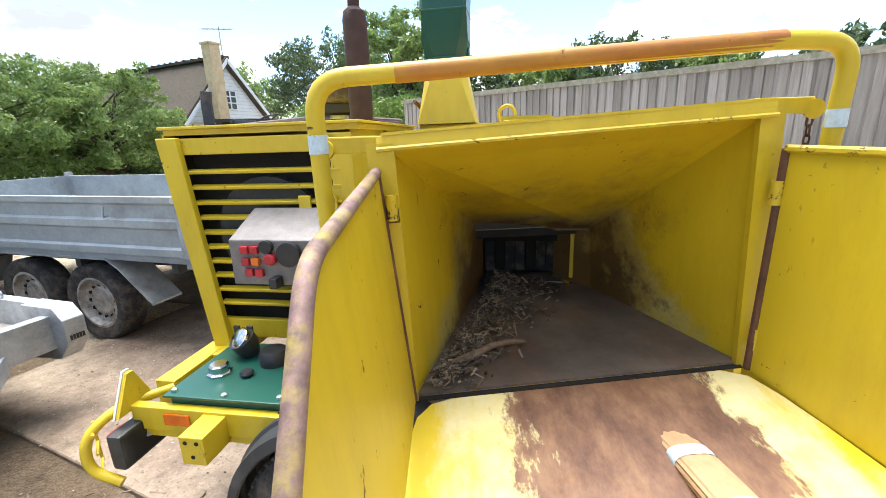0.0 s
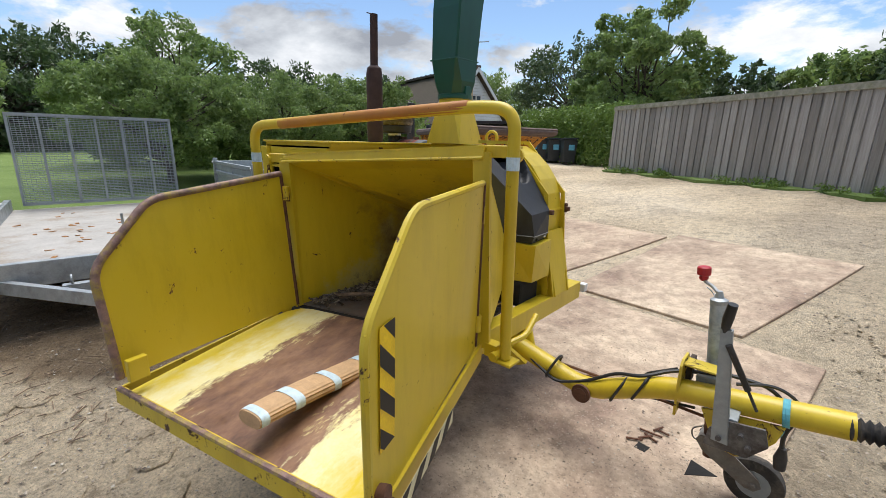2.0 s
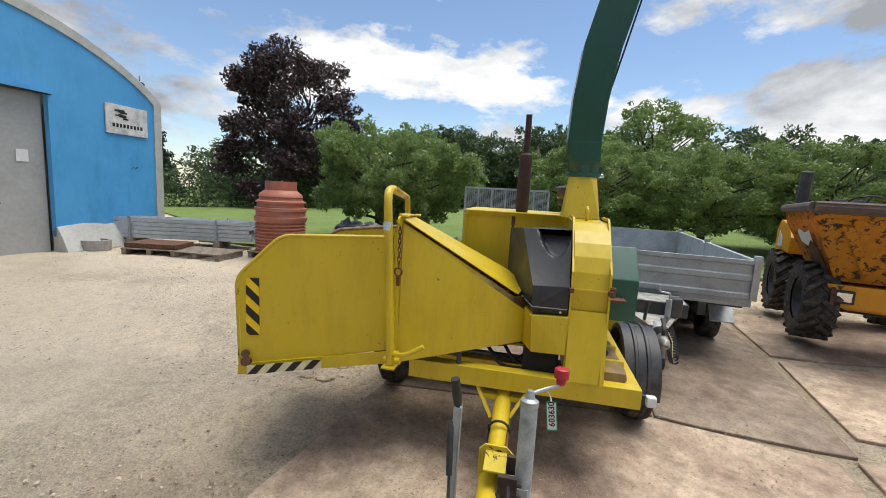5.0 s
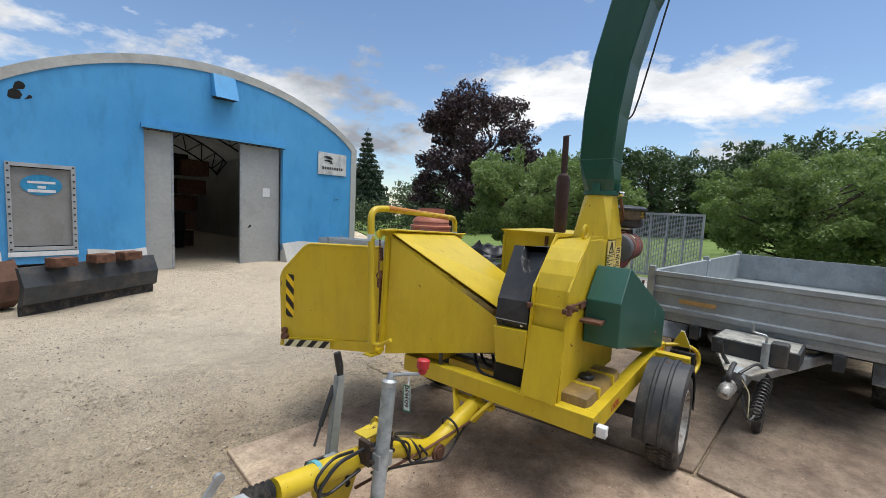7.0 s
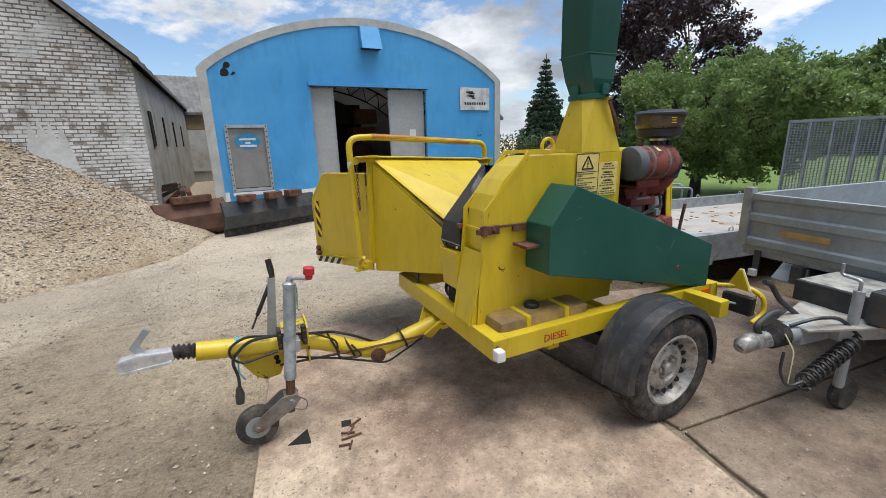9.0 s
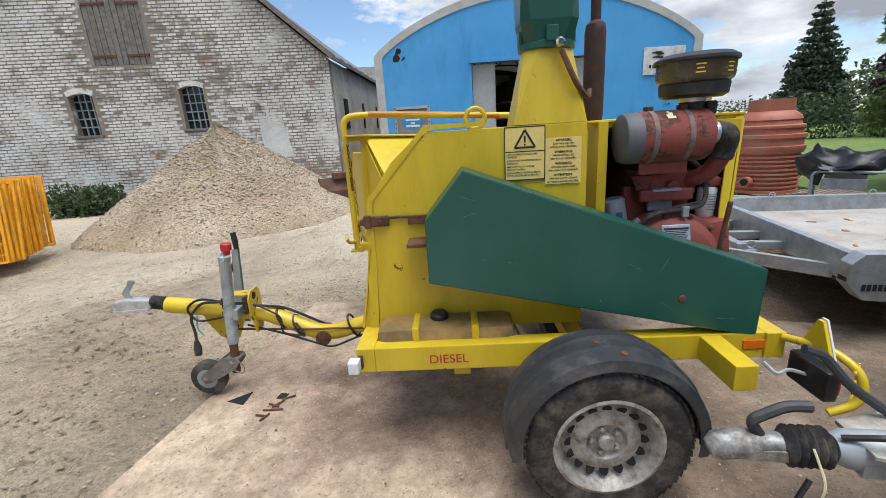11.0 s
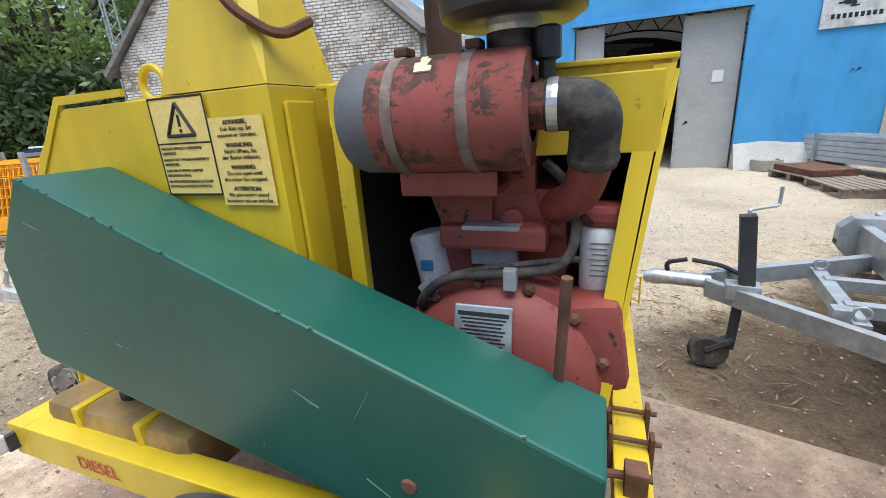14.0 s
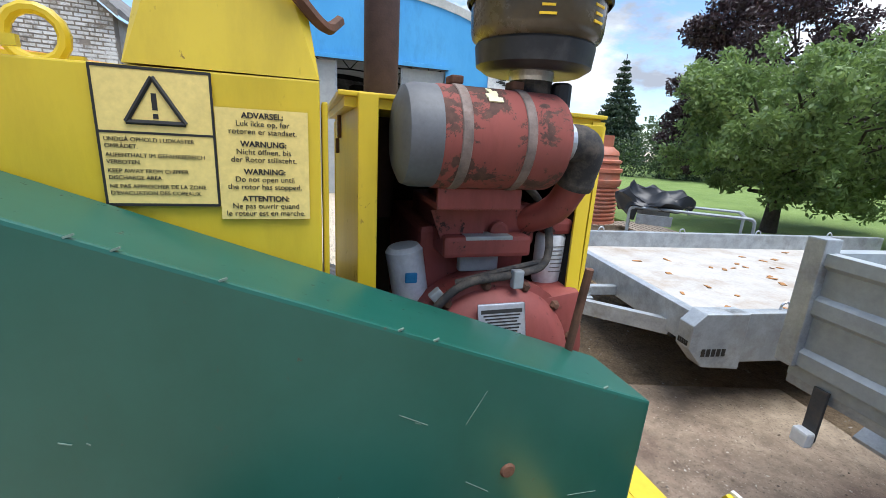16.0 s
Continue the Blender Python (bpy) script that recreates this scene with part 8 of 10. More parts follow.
# ---------------------------------------------------------------- flatbed plant trailer with a mesh ramp
flat = empty("flatbed_trailer", pose(-2.30, 0.80, -0.05, 0, 0, -16), "galvanised flatbed plant trailer with a grey deck and upright mesh ramp", "trailer")
FW, FL = 1.10, 4.20
part("deck", bx((-FL / 2, 0, 0.505), (FL - 0.1, 2 * FW - 0.14, 0.03), bev=0), M_deck, flat, "pale grey deck boards littered with leaves")
for s in (-1, 1):
    sb_ = part("side_beam", bx((-FL / 2, s * (FW - 0.035), 0.53), (FL - 0.2, 0.07, 0.30), bev=0.006), M_galv, flat)
    for k in range(4):
        part("lashing_ring", tube([(-0.5 - k * 0.95 + 0.03 * math.cos(a), s * (FW - 0.05), 0.695 + 0.03 * math.sin(a)) for a in [i * 2 * math.pi / 12 for i in range(13)]], 0.007, 6), M_zinc, sb_)
    cr = bmnew()
    prism([(-0.22, 0.68), (0.05, 0.68), (0.12, 0.61), (0.12, 0.47), (0.02, 0.36), (-0.22, 0.34)], "y", s * FW - 0.10 if s > 0 else -FW - 0.012, s * FW + 0.012 if s > 0 else -FW + 0.10, 0.006, cr)
    cp_ = part("corner_box", cr, M_galv, flat, "chamfered galvanised corner box")
    bars_ = bmnew()
    for i in range(5):
        box(bars_, (0.122, s * (FW - 0.045) + (i - 2) * 0.016 * s, 0.50), (0.003, 0.011, 0.030))
        box(bars_, (-0.10 + i * 0.032, s * (FW + 0.0135), 0.45), (0.022, 0.003, 0.045))
    part("maker_marks", bars_, M_ink, cp_)["kind"] = "stuff"
part("front_beam", bx((-0.02, 0, 0.53), (0.07, 2 * FW - 0.14, 0.20), bev=0.006), M_galv, flat)
ud = bmnew()
for y in (-0.6, 0.6):
    box(ud, (-FL / 2, y, 0.38), (FL - 0.3, 0.08, 0.14))
part("chassis", ud, M_blk, flat)
for s in (1, -1):
    for x in (-1.90, -2.55):
        road_wheel(flat, x, s * 0.86, 0.245, 0.235, 0.19, s, M_rim)
vb = bmnew()
for s in (-1, 1):
    loft(vb, [[(0.0, s * 0.75 - 0.035, 0.40), (0.0, s * 0.75 + 0.035, 0.40), (0.0, s * 0.75 + 0.035, 0.50), (0.0, s * 0.75 - 0.035, 0.50)], [(0.95, s * 0.06 - 0.03, 0.42), (0.95, s * 0.06 + 0.03, 0.42), (0.95, s * 0.06 + 0.03, 0.52), (0.95, s * 0.06 - 0.03, 0.52)]])
box(vb, (0.35, 0, 0.46), (0.07, 0.80, 0.08), bev=0.004)
for y_ in (-0.20, 0.16):
    box(vb, (0.18, y_, 0.475), (0.36, 0.06, 0.07), bev=0.004)
for y_ in (-0.34, 0.36):
    tube([(0.35 + 0.032 * math.cos(a), y_, 0.535 + 0.032 * math.sin(a)) for a in [i * 2 * math.pi / 14 for i in range(15)]], 0.008, 6, vb)
box(vb, (0.78, 0.14, 0.50), (0.16, 0.10, 0.09), bev=0.004)
box(vb, (0.42, 0.34, 0.50), (0.07, 0.07, 0.10), bev=0.004)
vf = part("drawbar_frame", vb, M_galv, flat, "galvanised V-shaped drawbar frame")
part("ball_coupling", tube([(0.92, 0, 0.48), (1.15, 0, 0.485), (1.22, 0, 0.48), (1.28, 0, 0.47)], 0.045, 12, radii=[0.04, 0.045, 0.05, 0.03]), M_zinc, vf, smooth=True)
part("coupling_handle", tube(bend([(1.15, 0, 0.52), (1.16, 0, 0.58), (1.05, 0, 0.61)], 0.03), 0.014, 8), M_black, vf, smooth=True)
part("brake_lever", tube(bend([(0.70, -0.10, 0.48), (0.86, -0.12, 0.55), (1.02, -0.12, 0.57)], 0.04), 0.014, 8), M_black, vf, smooth=True)
fj = part("prop_jack", bx((0.78, 0.14, 0.70), (0.075, 0.075, 0.46), Euler((0, 0.10, 0)).to_matrix()), M_blk, flat, "dark screw jack with a crank")
part("inner_leg", cyl((0.80, 0.14, 0.14), (0.785, 0.14, 0.50), 0.026, 12), M_blk, fj)
part("crank", tube(bend([(0.80, 0.14, 0.93), (0.80, 0.14, 0.955), (0.66, 0.02, 0.96), (0.66, 0.02, 1.06)], 0.02), 0.009, 6), M_galv, fj)
part("jockey_tyre", lathe([(0.02, -0.03), (0.09, -0.035), (0.108, 0), (0.09, 0.035), (0.02, 0.03)], 24, Matrix.Translation((0.90, 0.14, 0.10)) @ Matrix.Rotation(math.pi / 2, 4, "X")), M_tread, fj, smooth=True)
part("fork", bx((0.85, 0.14, 0.16), (0.16, 0.08, 0.03), Euler((0, 0.6, 0)).to_matrix()), M_blk, fj)
rp = bmnew()
RX = -FL + 0.10
for i in range(7):
    box(rp, (RX, -0.90 + i * 0.325, 1.24), (0.05, 0.03, 1.28))
for z in (0.60, 1.88):
    box(rp, (RX, 0.075, z), (0.05, 1.98, 0.04))
ramp = part("mesh_ramp", rp, M_galvdull, flat, "upright galvanised mesh loading ramp")
rs_ = bmnew()
for i in range(49):
    box(rs_, (RX, 0.075, 0.63 + i * 0.0255), (0.030, 1.95, 0.008))
for i in range(39):
    box(rs_, (RX + 0.001, -0.87 + i * 0.05, 1.24), (0.022, 0.006, 1.24))
part("ramp_mesh", rs_, M_galvdull, ramp)
lv = bmnew()
rngl = np.random.default_rng(3)
for i in range(46):
    box(lv, (-0.3 - rngl.random() * 3.2, (rngl.random() - 0.5) * 1.8, 0.524), (0.02 + 0.07 * rngl.random(), 0.02 + 0.03 * rngl.random(), 0.005), Euler((rngl.normal() * 0.1, rngl.normal() * 0.1, rngl.random() * 6)).to_matrix())
lvo = part("leaf_litter", lv, plain("orange_brown_leaves", (0.34, 0.16, 0.05), 0.9, 0, 0.4, 20))
lvo.matrix_world = flat.matrix_world.copy()
tagged(lvo, "brown leaves and bark scraps on the trailer deck", "leaves", kind="stuff")

# ---------------------------------------------------------------- site dumper
dmp = empty("site_dumper", pose(-1.85, 6.42, 0.10, 0, 0, -24), "worn orange site dumper with a scraped rusty skip", "dumper")
def lug_wheel(x, y, s):
    r, w = 0.50, 0.38
    wv = part("wheel", lathe([(r * 0.55, -w * 0.40), (r * 0.80, -w * 0.5), (r * 0.93, -w * 0.45), (r * 0.95, 0), (r * 0.93, w * 0.45), (r * 0.80, w * 0.5), (r * 0.55, w * 0.40)], 36, None, None, False), M_rubber, dmp, "chunky-lugged dusty tyre", True)
    wv.matrix_basis = pose(x, y, 0.47, -90 * s, 0, 0)
    lg_ = bmnew()
    for k in range(18):
        for j in (-1, 1):
            a = (k + (0.5 if j > 0 else 0)) * 2 * math.pi / 18
            m = Matrix.Rotation(a, 4, "Z") @ Matrix.Translation((r * 0.955, 0, j * w * 0.24)) @ Matrix.Rotation(0.75 * j, 4, "X")
            box_m = m @ Matrix.Diagonal((0.055, 0.05, w * 0.60, 1))
            bmesh.ops.create_cube(lg_, size=1, matrix=box_m)
    part("tyre_lug", lg_, M_tread, wv)["kind"] = "stuff"
    part("rim", lathe([(r * 0.56, w * 0.36), (r * 0.50, w * 0.34), (r * 0.42, w * 0.10), (r * 0.2, w * 0.12), (0.001, w * 0.14)], 28, None, None, False), M_blk, wv, "", True)
for x in (0.0, -1.65):
    for s in (-1, 1):
        lug_wheel(x, s * 0.66, s)
part("front_chassis", bx((0.05, 0, 0.60), (0.65, 0.85, 0.30), bev=0.02), M_orangepaint, dmp)
part("front_plate", bx((0.40, 0, 0.62), (0.05, 1.25, 0.28), bev=0.01), M_orangepaint, dmp, "orange front plate with headlamps")
for s in (-1, 1):
    hl_ = part("headlamp", bx((0.44, s * 0.47, 0.62), (0.06, 0.20, 0.16), bev=0.01), M_blk, dmp)
    part("lens", bx((0.474, s * 0.47, 0.62), (0.01, 0.14, 0.11)), M_chrome, hl_)
    part("lamp_guard", bx((0.48, s * 0.58, 0.62), (0.03, 0.04, 0.22)), M_rust, hl_)
part("paper_label", bx((0.428, 0.02, 0.63), (0.004, 0.14, 0.14), bev=0), M_white, dmp)
part("axle", cyl((0, -0.5, 0.45), (0, 0.5, 0.45), 0.09, 12), M_blk, dmp)
skb = bmnew()
loft(skb, [[(-0.35, -0.62, 0.80), (-0.35, 0.62, 0.80), (0.30, 0.52, 0.80), (0.30, -0.52, 0.80)],
           [(-0.62, -0.95, 1.45), (-0.62, 0.95, 1.45), (0.80, 0.97, 1.55), (0.80, -0.97, 1.55)],
           [(-0.66, -0.98, 1.62), (-0.66, 0.98, 1.62), (1.02, 1.02, 1.66), (1.02, -1.02, 1.66)]], True, False)
bmesh.ops.solidify(skb, geom=list(skb.faces), thickness=0.02)
box(skb, (-0.02, 0, 0.80), (0.66, 1.1, 0.02))
sk = part("skip", skb, M_skip, dmp, "scraped orange skip with rust patches")
sk.matrix_basis = Matrix.Translation((0, -0.08, 0)) @ Matrix.Diagonal((0.95, 0.89, 1, 1))
rimb = bmnew()
pts_ = [(-0.68, -1.0, 1.64), (-0.68, 1.0, 1.64), (1.05, 1.05, 1.68), (1.05, -1.05, 1.68)]
for a, b in zip(pts_, pts_[1:] + pts_[:1]):
    tube([a, b], 0.055, 8, rimb)
slab([(1.0, -1.05, 1.60), (1.0, 1.05, 1.60), (1.10, 1.05, 1.72), (1.10, -1.05, 1.72)], 0.03, rimb)
part("skip_rim", rimb, M_skiptop, sk, "rusty brown skip rim")
part("skip_fill", bx((0.1, 0, 1.50), (1.1, 1.6, 0.06), bev=0.02), M_rust, sk)
for s in (-1, 1):
    part("skip_brace", slab([(0.34, s * 0.16 - 0.05, 0.83), (0.34, s * 0.16 + 0.05, 0.83), (0.80, s * 0.62 + 0.06, 1.47), (0.80, s * 0.62 - 0.06, 1.47)], 0.05), M_skipfront, sk)
part("skip_front", slab([(0.305, -0.52, 0.80), (0.305, 0.52, 0.80), (0.808, 0.96, 1.55), (0.808, -0.96, 1.55)], 0.004), M_skipfront, sk, "rust-brown underside of the skip front")
part("skip_front", slab([(0.810, -0.96, 1.552), (0.810, 0.96, 1.552), (1.03, 1.01, 1.655), (1.03, -1.01, 1.655)], 0.004), M_skipfront, sk)
def side_pt(u, v, o=0.006):
    a, b, c, d = Vector((-0.35, -0.62, 0.80)), Vector((0.30, -0.52, 0.80)), Vector((0.80, -0.97, 1.55)), Vector((-0.62, -0.95, 1.45))
    return a.lerp(b, u).lerp(d.lerp(c, u), v) + Vector((0.0, -o, -o * 0.6))
for nm_, mt, rg_ in (("bare_patch", M_rust, [(0.30, 0.05), (0.92, 0.05), (0.80, 0.50), (0.62, 0.62), (0.48, 0.50), (0.40, 0.30)]), ("bare_patch", M_white, [(0.30, 0.62), (0.50, 0.55), (0.66, 0.66), (0.72, 0.62), (0.74, 0.82), (0.55, 0.78), (0.40, 0.86), (0.31, 0.80)])):
    part(nm_, slab([side_pt(u, v, 0.008 if mt is M_rust else 0.010) for u, v in rg_], 0.003), mt, sk)
part("rear_cowl", prism([(-2.15, 0.95), (-1.20, 0.95), (-1.15, 1.20), (-1.35, 1.42), (-1.95, 1.46), (-2.15, 1.30)], "y", -0.74, -0.30, 0.03), M_orangepaint, dmp, "yellow-orange engine cowl")
part("cowl_patch", prism([(-1.95, 1.02), (-1.62, 1.02), (-1.66, 1.16), (-1.90, 1.28)], "y", -0.748, -0.742), M_white, dmp)
part("rear_body", bx((-1.70, 0, 0.85), (1.25, 0.80, 0.55), bev=0.05), M_orangepaint, dmp)
part("engine_hood", bx((-2.05, 0, 1.18), (0.70, 0.78, 0.30), bev=0.06), M_orangepaint, dmp)
part("rear_fender", bx((-1.65, 0.55, 1.05), (0.9, 0.45, 0.05), bev=0.01), M_orangepaint, dmp)
part("seat", bx((-1.35, 0, 1.35), (0.42, 0.50, 0.14), bev=0.04), M_black, dmp)
part("seat_back", bx((-1.58, 0, 1.62), (0.12, 0.48, 0.42), Euler((0, -0.2, 0)).to_matrix(), 0.04), M_black, dmp)
stw = part("steering_column", tube([(-0.85, 0, 1.10), (-0.98, 0, 1.78)], 0.025, 8), M_blk, dmp)
part("steering_wheel", tube([Vector((-0.98, 0, 1.80)) + Vector((0.17 * math.cos(a), 0.19 * math.sin(a), 0.07 * math.cos(a))) for a in [i * 2 * math.pi / 20 for i in range(21)]], 0.014, 8), M_black, stw, smooth=True)
part("spokes", tube([(-1.13, 0, 1.74), (-0.98, 0, 1.79), (-0.83, 0, 1.86)], 0.010, 6), M_black, stw)
for s in (-1, 1):
    part("grab_rail", tube(bend([(-0.95, s * 0.42, 1.0), (-0.95, s * 0.42, 1.58), (-1.25, s * 0.42, 1.58), (-1.25, s * 0.42, 1.0)], 0.08), 0.018, 8), M_orangepaint, dmp, smooth=True)
part("exhaust_post", tube([(-1.75, -0.55, 1.2), (-1.75, -0.55, 2.05), (-1.72, -0.55, 2.25)], 0.085, 10), M_blk, dmp)

# ---------------------------------------------------------------- stacked yard goods by the hall
def pallet(x, y, rz, label="grey weathered wooden pallet on the ground", z=None):
    p = empty("pallet", pose(x, y, (height(x, y) if z is None else z), 0, 0, rz), label, "pallet", "pallets on the yard")
    for i in range(7):
        part("deck_board", bx((0, -0.36 + i * 0.12, 0.132), (1.2, 0.095, 0.022), bev=0), M_pallet, p)
    for i in range(3):
        part("bearer", bx((-0.53 + i * 0.53, 0, 0.07), (0.10, 0.8, 0.10), bev=0), M_pallet, p)
        part("skid", bx((-0.53 + i * 0.53, 0, 0.011), (0.10, 0.8, 0.022), bev=0), M_pallet, p)
    return p


def manhole():
    pallet(-5.75, -3.15, 80)
    m = empty("manhole_shaft", pose(-5.75, -3.15, height(-5.7, -3.2) + 0.14), "terracotta plastic manhole shaft with ribbed rings on a pallet", "manhole shaft")
    prof = [(0.56, 0.0), (0.56, 0.05)]
    for i in range(9):
        z = 0.06 + i * 0.075
        prof += [(0.52, z), (0.52, z + 0.03), (0.56, z + 0.04), (0.56, z + 0.065)]
    prof += [(0.58, 0.75), (0.58, 0.82), (0.54, 0.83), (0.54, 0.95), (0.57, 0.96), (0.57, 1.02), (0.52, 1.03), (0.51, 1.12), (0.54, 1.13), (0.54, 1.17), (0.48, 1.19), (0.46, 1.26), (0.48, 1.27), (0.46, 1.33), (0.36, 1.41), (0.345, 1.42), (0.345, 1.62), (0.32, 1.62), (0.32, 1.40)]
    part("shaft_body", lathe(prof, 44, None, None, False), M_terra, m, "", True)
    part("pipe_stub", cyl((0.50, 0.26, 0.22), (0.62, 0.32, 0.22), 0.09, 18), M_terra, m)
    part("stub_hole", cyl((0.61, 0.315, 0.22), (0.624, 0.322, 0.22), 0.065, 18), M_dark, m)
manhole()


def profile_bundle():
    b = empty("steel_profile_bundle", pose(-6.35, -6.05, height(-6, -6), 0, 0, 100), "bundle of long galvanised steel channel profiles on timber bearers", "steel profiles")
    rng = np.random.default_rng(6)
    mat = plain("new_galvanised_channel", (0.50, 0.55, 0.58), 0.45, 0.3, 0.15, 6, 0.1)
    for r in range(5):
        for c in range(5):
            bm = bmnew()
            y, z = (c - 2) * 0.13, 0.20 + r * 0.10
            x0 = -1.75 + rng.normal() * 0.05
            loft(bm, [[(x, y - 0.06, z), (x, y + 0.06, z), (x, y + 0.06, z + 0.09), (x, y + 0.045, z + 0.09), (x, y + 0.045, z + 0.015), (x, y - 0.045, z + 0.015), (x, y - 0.045, z + 0.09), (x, y - 0.06, z + 0.09)] for x in (x0, x0 + 3.5)])
            part("channel", bm, mat, b)
    for x in (-1.0, 1.0):
        part("bearer", bx((x, 0, 0.09), (0.12, 0.8, 0.18)), M_pallet, b)
        for s in (-1, 1):
            part("stake", bx((x, s * 0.36, 0.40), (0.04, 0.04, 0.66)), M_galv, b)
profile_bundle()
pallet(-5.2, -5.7, 95)
pallet(-5.15, -4.55, 85)
mt = part("mesh_tray", bx((-5.2, -5.7, height(-5, -5.7) + 0.20), (0.7, 1.1, 0.10), Euler((0, 0, 0.08)).to_matrix()), M_rust)
tagged(mt, "rusty steel tray lying on a pallet", "tray")
cr_ = part("concrete_ring", lathe([(0.28, 0.0), (0.28, 0.22), (0.22, 0.22), (0.22, 0.0)], 28, Matrix.Translation((-5.1, -7.15, height(-5, -7)))), plain("grey_concrete", (0.33, 0.32, 0.29), 0.9, 0, 0.2, 8, 0.2))
tagged(cr_, "grey concrete ring by the hall wall", "concrete ring")


def rack_and_rings():
    """Paving rings on pallets and a grey steel trolley with a black bag on the lawn's edge."""
    pallet(-3.52, -0.95, 62)
    for x, y in ((-3.62, -1.15), (-3.36, -0.76)):
        c = part("concrete_ring", lathe([(0.275, 0), (0.285, 0.12), (0.29, 0.29), (0.285, 0.30), (0.235, 0.30), (0.225, 0.29), (0.22, 0)], 32, Matrix.Translation((x, y, height(x, y) + 0.145))), plain("dusty_concrete", (0.30, 0.30, 0.27), 0.9, 0, 0.2, 9, 0.2))
        tagged(c, "dusty concrete ring standing on a pallet", "concrete ring", "concrete rings")
    t = empty("steel_trolley", pose(-5.42, -0.80, height(-5, -1) + 0.02, 0, 0, -50), "grey tubular steel trolley frame with small wheels", "trolley")
    for y in (-0.35, 0.35):
        part("hoop", tube(bend([(-0.75, y, 0.06), (-0.75, y, 0.72), (0.75, y, 0.72), (0.75, y, 0.06)], 0.08), 0.02, 8), M_galvdull, t, smooth=True)
    for x in (-0.7, 0.0, 0.7):
        part("cross_tube", tube([(x, -0.35, 0.70), (x, 0.35, 0.70)], 0.016, 8), M_galvdull, t)
        part("cross_tube", tube([(x, -0.35, 0.25), (x, 0.35, 0.25)], 0.016, 8), M_galvdull, t)
    for y in (-0.37, 0.37):
        part("panel", bx((0.42, y, 0.56), (0.46, 0.03, 0.14)), M_galv, t)
    part("tray", bx((0, 0, 0.24), (1.40, 0.66, 0.05)), M_galvdull, t)
    bm = bmnew()
    bmesh.ops.create_icosphere(bm, subdivisions=4, radius=1)
    for v in bm.verts:
        v.co = Vector((v.co.x * 0.52, v.co.y * 0.36, max(-0.06 if v.co.x < 0.5 else -0.26, v.co.z * (0.20 if v.co.x < 0.5 else 0.34)))) + Vector((noise.noise(v.co * 2.1), noise.noise(v.co * 2.3 + Vector((5, 0, 0))), noise.noise(v.co * 2.7 + Vector((0, 7, 0))))) * 0.10
    bag = part("black_tarpaulin", bm, plain("black_tarp", (0.012, 0.014, 0.018), 0.45, 0, 0.3, 9), smooth=True)
    bag.matrix_world = pose(-5.12, -1.12, height(-5.6, -0.8) + 0.80, 0, 0, -50)
    part("paper_mark", bx((0.30, -0.30, 0.05), (0.07, 0.012, 0.07), Euler((0.5, 0.5, 0.3)).to_matrix(), 0), M_white, bag)
    tagged(bag, "crumpled black tarpaulin draped over the trolley", "tarpaulin")
    for i in range(2):
        pallet(-6.4 - 0.3 * i, -2.2 + 1.1 * i, 75)
rack_and_rings()


# ---------------------------------------------------------------- bucket, dozer blade, gravel heap
def bucket():
    m = empty("loader_bucket", pose(2.35, -6.05, height(2.3, -6), 0, 0, 200), "open rusty loader bucket lying on the ground", "bucket")
    m.matrix_world = m.matrix_world @ Matrix.Diagonal((1, 1, 1.32, 1))
    prof = [(0.0, 0.02), (0.55, 0.02), (0.72, 0.12), (0.74, 0.34), (0.62, 0.55), (0.59, 0.54), (0.70, 0.33), (0.69, 0.14), (0.54, 0.05), (0.0, 0.05)]
    part("shell", prism([(-y, z) for y, z in prof], "x", -0.62, 0.62), M_bucket, m)
    for x in (-0.63, 0.63):
        part("cheek", prism([(0.0, 0.02), (-0.55, 0.02), (-0.74, 0.14), (-0.74, 0.34), (-0.60, 0.56), (-0.30, 0.50)], "x", x - 0.012, x + 0.012), M_bucket, m)
    part("mount", bx((0, -0.68, 0.58), (0.7, 0.14, 0.10), bev=0.01), M_rust, m)
bucket()


def blade():
    m = empty("snow_blade", pose(0.72, -5.36, height(1, -5.4), 0, 0, 196), "dark grey dozer blade with a rubber edge and rusty brackets", "blade")
    m.matrix_world = m.matrix_world @ Matrix.Diagonal((1, 1, 1.32, 1))
    part("mouldboard", prism([(0.0, 0.10), (-0.10, 0.14), (-0.14, 0.32), (-0.04, 0.52), (0.02, 0.52), (-0.06, 0.32), (0.02, 0.10)], "x", -1.0, 1.0), M_blk, m)
    part("rubber_edge", bx((0, 0.0, 0.06), (2.0, 0.03, 0.12)), M_rubber, m)
    for i in range(5):
        part("rib", bx((-0.7 + i * 0.35, 0.0, 0.31), (0.05, 0.06, 0.40)), M_blk, m)
    for x in (-0.55, 0.0, 0.45):
        part("bracket", bx((x, -0.16, 0.56), (0.30, 0.22, 0.10), bev=0.01), M_rust, m)
    part("label", bx((-0.70, 0.045, 0.44), (0.12, 0.004, 0.06), bev=0), M_white, m)
blade()


def heap_h(x, y):
    r = math.hypot(x / 2.75, y / 2.45)
    a = math.atan2(y, x)
    r += 0.06 * math.sin(3 * a + 1) + 0.04 * math.sin(7 * a)
    return max(0.0, 1.88 * (1 - r) ** 0.92 if r < 1 else 0.0) + (0.05 * noise.noise((x * 1.6, y * 1.6, 2)) + 0.02 * noise.noise((x * 6, y * 6, 5)) if r < 1 else 0)


